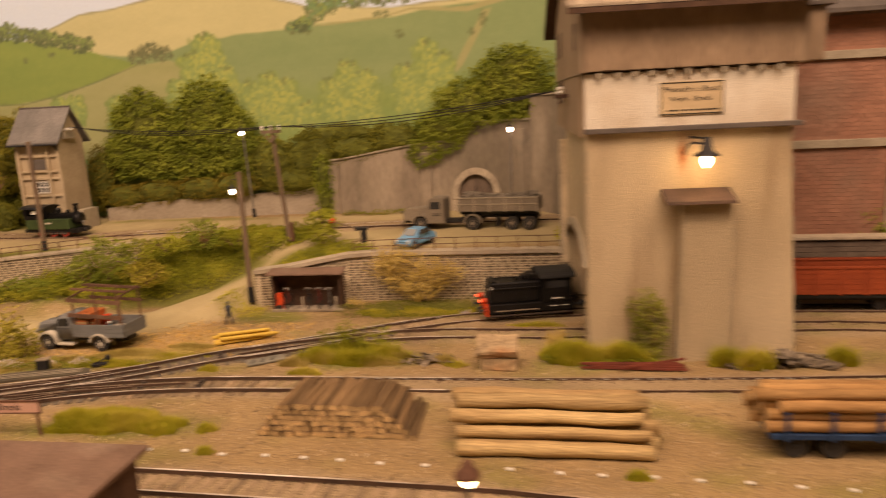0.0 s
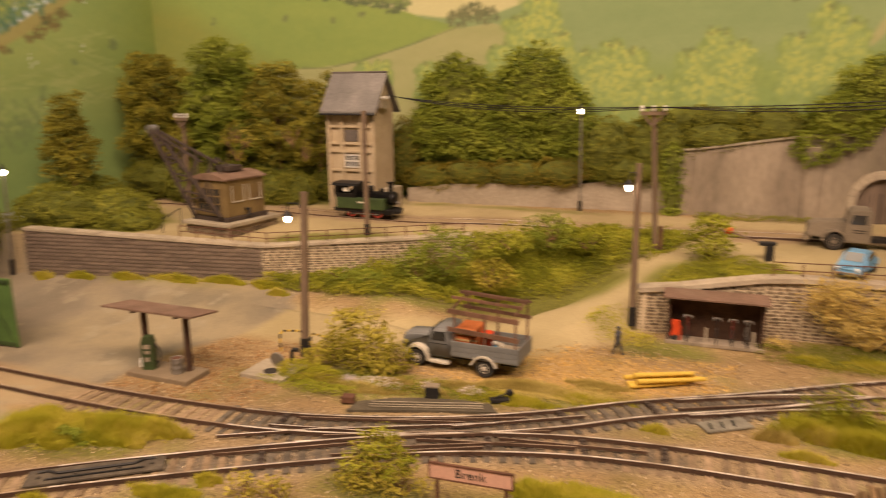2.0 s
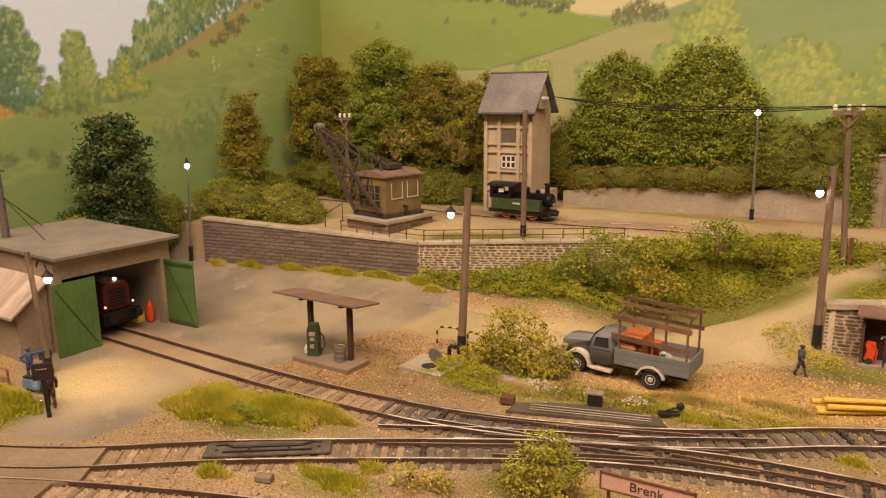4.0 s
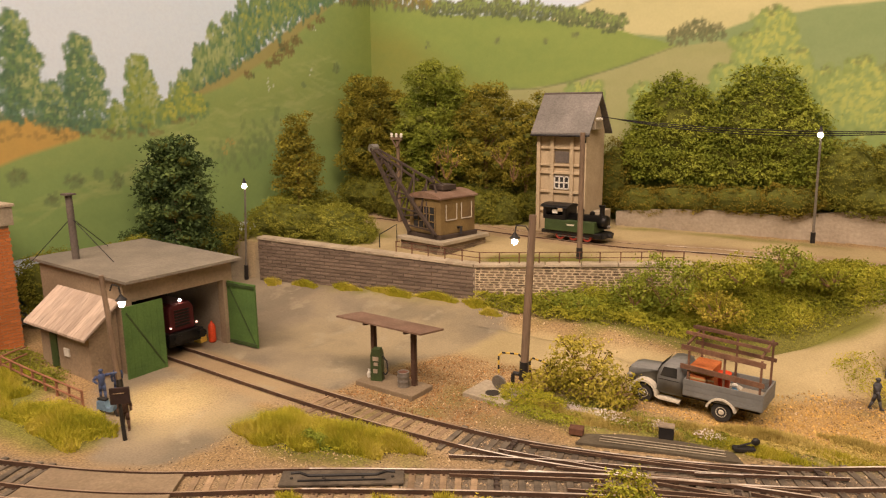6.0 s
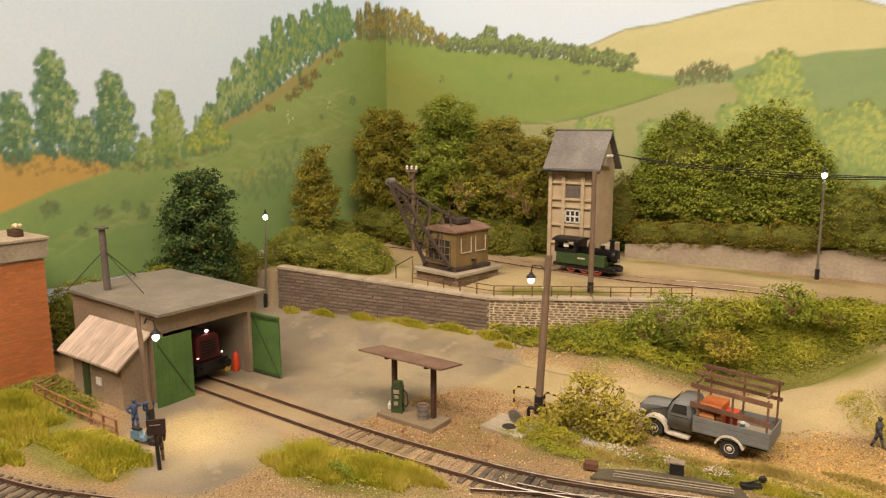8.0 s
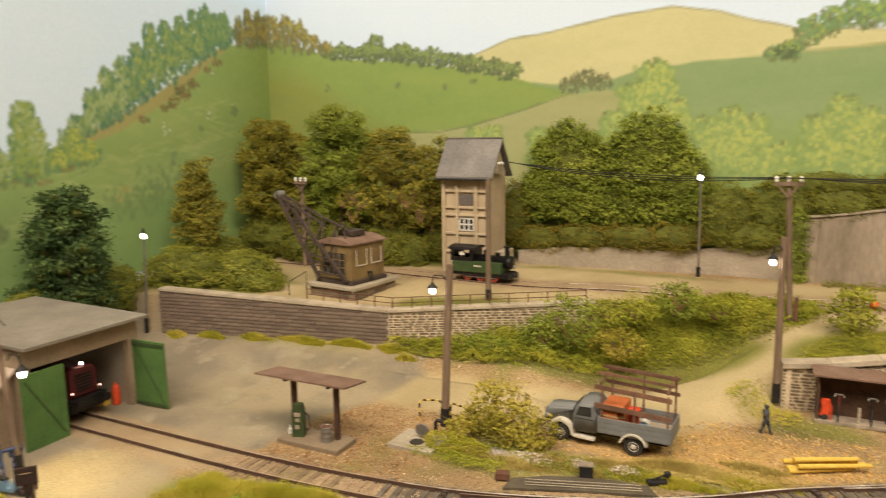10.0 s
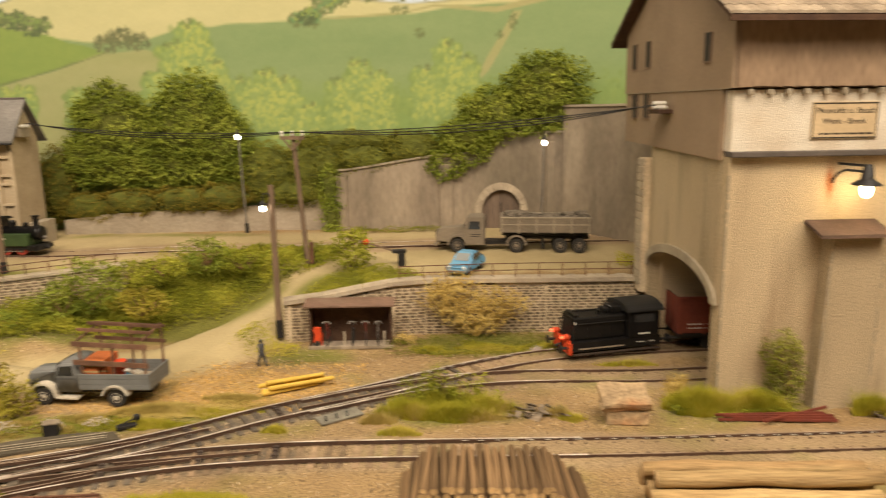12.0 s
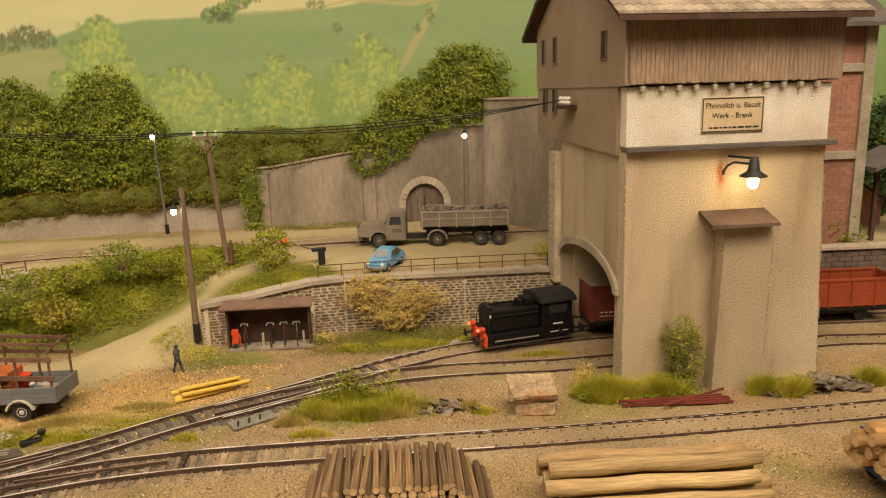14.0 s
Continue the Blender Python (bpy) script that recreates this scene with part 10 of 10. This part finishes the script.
bm = bm_new()
prism(bm, [(-3.0, 6.0), (0.0, 7.3), (4, 5.8), (4, 6.0), (0, 7.6), (-3.0, 6.3)], "y", -1.5, 2.5)
part("roof", bm, M_roofdark, fr)
for px in (-1.5, 3.0):
    bm = bm_new()
    beam(bm, (px, 0.5, -0.3), (px, 0.5, 6.4), 0.3)
    part("post", bm, M_woodd, fr)
rw = thing("yard_wall", 0, 0, 0, 0, "low grey block wall behind the red wagon", "wall", kind="structure")
bm = bm_new()
box(bm, 12, 46, 54.6, 55.4, 0.0, 4.4)
part("wall_face", bm, M_brickg, rw)
bm = bm_new()
z = 0.3
k = 0
while z < 4.2:
    x = 13.0 + (0.5 if k % 2 else 0)
    while x < 34:
        box(bm, x, x + 0.95, 54.5, 54.6, z, z + 0.36)
        x += 1.0
    z += 0.4
    k += 1
tagged(part("blocks", bm, M_brickg, rw), kind="stuff")
bm = bm_new()
box(bm, 12, 46, 54.3, 55.5, 4.404, 4.65, 0.03)
part("coping", bm, M_cap, rw)

# ---- stone, scrap and timber near the front ----
sb = thing("stone_slabs", -3.9, 39.6, 0, -4, "two stacked orange-grey stone slabs by the track", "stone")
bm = bm_new()
box(bm, -0.8, 1.3, -0.5, 0.8, 0, 0.75, 0.06)
part("lower_slab", bm, M_sand, sb)
bm = bm_new()
box(bm, -1.25, 1.25, -0.85, 0.85, -0.25, 0.25)
bmesh.ops.subdivide_edges(bm, edges=bm.edges[:], cuts=4, use_grid_fill=True)
for v in bm.verts:
    k = Vector((v.co.x * 0.9, v.co.y * 1.1, v.co.z * 3.0))
    v.co += Vector((noise.noise(k), noise.noise(k + Vector((7, 0, 0))), 0.5 * noise.noise(k + Vector((0, 9, 0))))) * 0.2
part("upper_slab", bm, M_sand, sb, "orange stained layered slab", False, (0.15, 0.15, 1.28), 3, 20, -2)


def rubble(name, spots, n, r, material, label, seed):
    rr = random.Random(seed)
    t = thing(name, 0, 0, 0, 0, label, "rubble")
    for i in range(n):
        x0, x1, y0, y1, zt = spots
        x, y = rr.uniform(x0, x1), rr.uniform(y0, y1)
        bm = bm_new()
        s = r * rr.uniform(0.5, 1.3)
        box(bm, -s, s, -s * rr.uniform(0.4, 0.9), s * 0.7, -s * 0.14, s * 0.14)
        for v in bm.verts:
            v.co += Vector((rr.uniform(-0.35, 0.35) * s, rr.uniform(-0.35, 0.35) * s, rr.uniform(-0.08, 0.08) * s))
        mid = 1 - abs((x - (x0 + x1) / 2) / (x1 - x0)) * 1.8
        part("stone", bm, material, t, "", False, (x, y, 0.12 + zt * max(0, mid) * rr.uniform(0, 1)), rr.uniform(0, 360), rr.uniform(-30, 30), rr.uniform(-25, 25))


rubble("slate_heap", (9.2, 15.4, 40.0, 41.3, 0.6), 130, 0.36, M_slate, "heap of broken grey slate at the tower foot", 3)
rubble("small_rubble", (-9.9, -6.6, 40.0, 41.2, 0.3), 26, 0.26, M_slate, "scatter of small dark stones between tracks", 4)
ir = thing("scrap_rails", 0, 0, 0, 0, "bundle of rusty red rails lying by the tower", "rails")
for i in range(9):
    bm = bm_new()
    y = 39.6 + R.uniform(-0.28, 0.28)
    beam(bm, (1.2 + R.uniform(-0.3, 0.6) + (1.6 if i == 8 else 0), y - (0.7 if i == 8 else 0), 0.12 + 0.1 * (i % 3)), (6.8 + R.uniform(-0.8, 0.3), y + (0.9 if i == 8 else R.uniform(-0.35, 0.4)), 0.16 + 0.1 * (i % 3)), 0.10, 0.12)
    part("rail", bm, M_wagon, ir)
pcov = thing("point_rod_cover", -18.5, 40.25, 0.03, 34, "grey steel plate over point rodding", "plate")
bm = bm_new()
box(bm, -1.2, 1.2, -0.5, 0.5, 0, 0.1, 0.02)
part("plate", bm, mat("grey_steel_plate", (0.25, 0.235, 0.19), (0.19, 0.175, 0.14), 0.7, 70, 700, 0.2), pcov)
for i in range(3):
    bm = bm_new()
    beam(bm, (-0.9 + i * 0.6, -0.3, 0.13), (-0.7 + i * 0.6, 0.2, 0.13), 0.1, 0.05)
    part("rod", bm, M_dark, pcov)

# pit prop pile
pile = thing("pit_prop_pile", 0, 0, 0, 0, "stack of short brown pit props with bright cut ends", "timber")
bm = bm_new()
rod(bm, (0, -0.5, 0), (0, 0.5, 0), 0.5, 0.47, 8)
bmesh.ops.scale(bm, vec=(CM, CM, CM), verts=bm.verts)
prop = bpy.data.meshes.new("prop")
bm.to_mesh(prop)
bm.free()
prop.materials.append(M_bark)
M_propend = mat("brown_cut_ends", (0.74, 0.52, 0.26), (0.34, 0.205, 0.095), 0.9, 700, 1600, 0.3, rnd="object", amount=0.35)
prop.materials.append(M_propend)
for pg in prop.polygons:
    if abs(pg.normal.y) > 0.9:
        pg.material_index = 1
M_bark2 = mat("striped_brown_bark", (0.35, 0.22, 0.108), (0.135, 0.082, 0.045), 0.9, 160, 700, 0.9, rnd="object", amount=0.5, stretch=(1, 0.25, 1))
prop.materials[0] = M_bark2
rows = 6
for r in range(rows):
    n = 25 - 2 * r
    x0, x1 = -14.7 + r * 0.19, -6.95 - r * 0.29
    for i in range(n):
        ob = new("prop", prop)
        ob.parent = pile
        d = R.uniform(0.25, 0.35)
        x = x0 + (x1 - x0) * (i + 0.5) / n + R.uniform(-0.08, 0.08)
        ln = 4.05 - 0.08 * r + R.uniform(-0.2, 0.05)
        ob.matrix_basis = place(x, 30.15 + 0.09 * r + R.uniform(-0.07, 0.07) + ln / 2, 0.15 + r * 0.235 + R.uniform(-0.03, 0.03), R.uniform(-2.5, 2.5)) @ Matrix.Diagonal((d, ln, d, 1))

logs = thing("log_stack", 0, 0, 0, 0, "stack of long pale peeled logs on the ground", "timber")
stack = [(28.95 + 0.82 * i + 0.41 * k, 0.38 + 0.56 * k, R.uniform(0.28, 0.38), R.uniform(-0.3, 0.3) + 0.2 - 0.2 * k) for k in range(4) for i in range(5 - k)]
for y, z, r, dx in stack:
    bm = bm_new()
    n = 9
    prev = None
    cx = [(-4.6 + dx + 8.5 * i / n, y + 0.05 * math.sin(i * 1.3 + y * 3), z + 0.03 * math.sin(i * 0.9 + y)) for i in range(n + 1)]
    seg = 14
    rings = []
    for i, c in enumerate(cx):
        rr2 = r * (1.0 - 0.12 * i / n) * (1 + 0.05 * math.sin(i * 2.1 + z * 5 + y))
        rings.append([bm.verts.new((c[0], c[1] + rr2 * math.cos(2 * math.pi * k / seg), c[2] + rr2 * math.sin(2 * math.pi * k / seg))) for k in range(seg)])
    for a, b in zip(rings, rings[1:]):
        for k in range(seg):
            bm.faces.new((a[k], a[(k + 1) % seg], b[(k + 1) % seg], b[k]))
    bm.faces.new(rings[0])
    bm.faces.new(rings[-1])
    bmesh.ops.recalc_face_normals(bm, faces=bm.faces)
    lo = part("log", bm, M_log, logs, "", True)
    lo.data.materials.append(M_logend)
    lo.data.polygons[len(lo.data.polygons) - 1].material_index = 1
    lo.data.polygons[len(lo.data.polygons) - 2].material_index = 1

lw = thing("log_wagon", 13.5, 30.7, 0.0, 2, "dark blue flat wagon loaded with orange-brown logs", "wagon")
bm = bm_new()
box(bm, -5.0, 6.5, -1.3, 1.3, 0.95, 1.2, 0.03)
part("deck", bm, M_bluewag, lw)
for wx in (-3.9, -2.4, 3.4, 4.9):
    for s in (-1, 1):
        wheel(lw, "wheel", wx, s * 0.9, 0.52, 0.5, 0.3, M_dark, 16, s)
for px in (-4.4, -2.6, -0.8, 1.0, 2.8, 4.6):
    for s in (-1, 1):
        bm = bm_new()
        beam(bm, (px, s * 1.38, 0.95), (px, s * 1.38, 2.2), 0.14)
        part("stanchion", bm, M_bluewag, lw)
M_log2 = mat("orange_brown_logs", (0.47, 0.27, 0.11), (0.30, 0.16, 0.065), 0.85, 90, 700, 0.45, rnd="object", amount=0.2, stretch=(0.15, 1, 1), grain=0.2, stain=(0.25, 0.12, 0.05))
lg = thing("log_load", 13.5, 30.7, 1.2, 2, "load of orange-brown logs on the flat wagon", "timber")
LOAD = [(-1.05 + 0.52 * i + 0.26 * (k % 2), 0.26 + 0.44 * k, R.uniform(0.21, 0.3), R.uniform(-0.8, 0.6)) for k in range(4) for i in range(5 - (k + 1) // 2)]
for y, z, r, dx in LOAD:
    bm = bm_new()
    rod(bm, (-5.2 + dx, y, z), (6.6 + dx, y + R.uniform(-0.15, 0.15), z + R.uniform(-0.06, 0.06)), r, r * 0.9, 14)
    bmesh.ops.subdivide_edges(bm, edges=[e for e in bm.edges if abs((e.verts[0].co - e.verts[1].co).x) > 3], cuts=7)
    for v in bm.verts:
        v.co += Vector((0, noise.noise((v.co.x * 0.8, y * 3, 1)), noise.noise((v.co.x * 0.8, y * 3, 7)))) * 0.08
    lo = part("log", bm, M_log2, lg)
    lo.data.materials.append(M_logend)
    for pg in lo.data.polygons:
        pg.use_smooth = abs(pg.normal.x) < 0.8
        if not pg.use_smooth:
            pg.material_index = 1

# station name board
nb = thing("station_name_board", -27.4, 29.5, 0, 4, "pale pink station name board with dark border on two posts", "sign")
for px in (-1.35, 1.35):
    bm = bm_new()
    beam(bm, (px, 0, -0.2), (px, 0, 1.9), 0.11)
    part("post", bm, M_rust, nb)
bm = bm_new()
box(bm, -1.62, 1.62, -0.12, -0.06, 1.25, 1.86, 0.01)
bd = part("board", bm, M_pink, nb)
bm = bm_new()
for q in ((-1.66, 1.66, 1.84, 1.9), (-1.66, 1.66, 1.21, 1.27), (-1.66, -1.6, 1.21, 1.9), (1.6, 1.66, 1.21, 1.9)):
    box(bm, q[0], q[1], -0.15, -0.05, q[2], q[3])
part("border", bm, M_rust, bd)
lettering("Brenk", 0.5, 0.0, -0.13, 1.4, bd, M_print)

# foreground hut roof and lamps
hu = thing("lineside_hut", -19.4, 20.4, 0, 0, "small lineside hut with a flat red-brown roof", "hut")
bm = bm_new()
box(bm, -3.8, 3.2, -2.7, 2.4, -0.1, 2.75)
part("wall", bm, M_woodd, hu)
bm = bm_new()
prism(bm, [(-3.3, 2.76), (2.8, 2.86), (2.8, 3.02), (-3.3, 2.92)], "x", -4.2, 3.6)
part("roof", bm, M_rusty_roof, hu)
for lx, ly, lit, lb in ((-3.2, 21.6, True, "small dark platform lamp with a warm lit bulb"), (-33.0, 22.0, False, "small dark platform lamp near the front track")):
    fl = thing("platform_lamp", lx, ly, 0, 0, lb, "lamp", "platform lamps")
    if not lit:
        fl.matrix_basis = fl.matrix_basis @ Matrix.Diagonal((1, 1, 0.62, 1))
    bm = bm_new()
    rod(bm, (0, 0, -0.2), (0, 0, 2.8), 0.09, 0.08, 8)
    part("post", bm, M_dark, fl)
    bm = bm_new()
    lathe(bm, [(0.46, 3.12), (0.44, 3.2), (0.27, 3.36), (0.24, 3.46), (0.17, 3.52), (0.17, 3.62), (0.05, 3.7)], 18)
    part("hood", bm, M_rust, fl, "", True)
    bm = bm_new()
    ball(bm, (0, 0, 2.95), 0.26, 2)
    part("bulb", bm, M_bulbw if lit else M_cream, fl, "", True)

# white markers along the front path
bm = bm_new()
box(bm, -0.13, 0.13, -0.09, 0.09, 0, 0.09, 0.02)
mk = tagged(part("marker_stone", bm, M_whitep), "small white marker stone in the gravel", "stone", "row of white markers")
mk.matrix_basis = place(-21.2, 28.5, 0)
for i in range(1, 21):
    x = -21.2 + i * 1.9 + R.uniform(-0.15, 0.15)
    copy_thing(mk, place(x, 28.5 - (i * 1.9) * 0.045 + R.uniform(-0.08, 0.08), 0.0, R.uniform(-20, 20)))

# point machines and cover boards between the sidings
pm = thing("point_rodding_board", -32.6, 37.3, 0.0, 19, "long dark board with point rods and boxes", "board")
bm = bm_new()
prism(bm, [(-3.9, -0.8), (0.0, -0.72), (3.6, -0.85), (3.3, 0.05), (1.8, 0.5), (0.2, 0.72), (-1.6, 0.68), (-3.5, 0.25)], "z", 0.0, 0.12)
part("plate", bm, mat("dark_greenish_plate", (0.115, 0.095, 0.065), (0.08, 0.066, 0.046), 0.8, 70, 700, 0.2), pm)
for y in (-0.45, -0.2, 0.1):
    bm = bm_new()
    rod(bm, (-2.8, y, 0.17), (2.9, y - 0.1, 0.17), 0.03, 0.03, 5)
    part("rod", bm, M_concl, pm)
bx = thing("point_box", -32.6, 38.2, 0.1, 15, "small dark point machine box", "box", "point boxes")
bm = bm_new()
box(bm, -0.35, 0.35, -0.25, 0.25, 0, 0.6, 0.03)
part("case", bm, M_dark, bx)
bm = bm_new()
box(bm, -0.38, 0.38, -0.28, 0.28, 0.604, 0.68, 0.02)
part("lid", bm, M_slate, bx)
bx = thing("point_box", -36.4, 36.2, 0.1, 15, "small rusty point lever box", "box", "point boxes")
bm = bm_new()
box(bm, -0.35, 0.35, -0.25, 0.25, 0, 0.35, 0.03)
part("case", bm, M_rust, bx)
bx = thing("point_lever", -29.2, 39.0, 0.05, 25, "black point lever with a round weight", "lever")
bm = bm_new()
box(bm, -0.5, 0.5, -0.2, 0.2, 0, 0.2, 0.03)
rod(bm, (-0.3, 0, 0.2), (0.5, 0, 0.5), 0.05)
ball(bm, (0.5, 0, 0.5), 0.2, 2, (1, 0.6, 1))
part("lever", bm, M_dark, bx)
cvb = thing("track_cover_board", -43.0, 26.45, 0.08, 36.5, "dark board with a cranked steel bar between the rails", "board")
bm = bm_new()
box(bm, -2.7, 2.7, -0.62, 0.62, 0, 0.1, 0.02)
part("plate", bm, M_sleepd, cvb)
bm = bm_new()
tube(bm, [(-2.3, 0.3, 0.14), (-1.9, 0.32, 0.16), (-1.5, 0.05, 0.16), (1.5, 0.05, 0.16), (1.9, 0.32, 0.16), (2.3, 0.3, 0.14)], 0.06, 6)
part("guide_bar", bm, M_dark, cvb)
bm = bm_new()
box(bm, -1.9, 1.9, -0.38, -0.3, 0.102, 0.16)
part("edge_bar", bm, M_dark, cvb)
for bxx in (-2.2, -0.8, 0.9, 2.2):
    bm = bm_new()
    rod(bm, (bxx, -0.1, 0.1), (bxx, -0.1, 0.15), 0.07, 0.07, 8)
    part("bolt", bm, M_print, cvb)
lk = thing("slate_block", -41.3, 24.6, 0.03, 20, "small dark block beside the front track", "block")
bm = bm_new()
box(bm, -0.35, 0.35, -0.2, 0.2, 0, 0.25, 0.04)
part("block", bm, M_slate, lk)

# guard and closure rails of the crossing
cx = thing("crossing_rails", 0, 0, 0.0, 0, "bright switch and guard rails of the double slip", "rails")
for k, (ax, ay, bx2, by) in enumerate(((-40.2, 30.6, -34.8, 33.6), (-39.2, 29.2, -33.4, 32.6), (-37.6, 33.6, -30.0, 35.9), (-36.0, 32.9, -28.6, 36.3), (-34.2, 34.6, -27.4, 37.4), (-33.6, 31.9, -27.2, 34.9), (-36.5, 31.4, -30.4, 34.6), (-35.6, 32.4, -29.4, 35.2), (-34.4, 31.0, -28.4, 34.0), (-38.6, 32.4, -31.6, 34.0), (-33.0, 33.2, -26.0, 36.5), (-31.5, 33.6, -24.6, 35.4), (-30.4, 35.3, -24.8, 38.6), (-28.0, 35.0, -21.6, 36.1), (-20.6, 41.0, -15.4, 43.6), (-18.8, 41.0, -13.6, 44.4), (-17.4, 43.6, -12.0, 45.6))):
    bm = bm_new()
    beam(bm, (ax, ay, 0.18), (bx2, by, 0.18), 0.055, 0.14)
    rl = part("switch_rail", bm, M_rail, cx)
    bm = bm_new()
    beam(bm, (ax, ay, 0.255), (bx2, by, 0.255), 0.052, 0.012)
    part("rail_head", bm, M_railtop if k % 3 == 0 else M_railmid, rl)

# dark stretcher gear at the switch blades
for gx0, gy0, grz in ((-25.7, 38.1, 31), (-21.8, 40.7, 31), (-24.3, 35.6, 14), (-20.9, 36.05, 5), (-38.3, 33.0, 12), (-37.2, 29.9, 32), (-28.3, 34.4, 22)):
    sg = thing("switch_stretcher", gx0, gy0, 0.02, grz, "black switch stretcher bar with small cast chairs", "switch gear", "switch gear")
    bm = bm_new()
    box(bm, -0.07, 0.07, -0.78, 0.78, 0.05, 0.11, 0.02)
    part("bar", bm, M_iron, sg)
    for yy in (-0.62, -0.15, 0.35, 0.66):
        bm = bm_new()
        box(bm, -0.14, 0.14, yy - 0.09, yy + 0.09, 0.04, 0.18, 0.03)
        part("chair", bm, M_iron, sg)
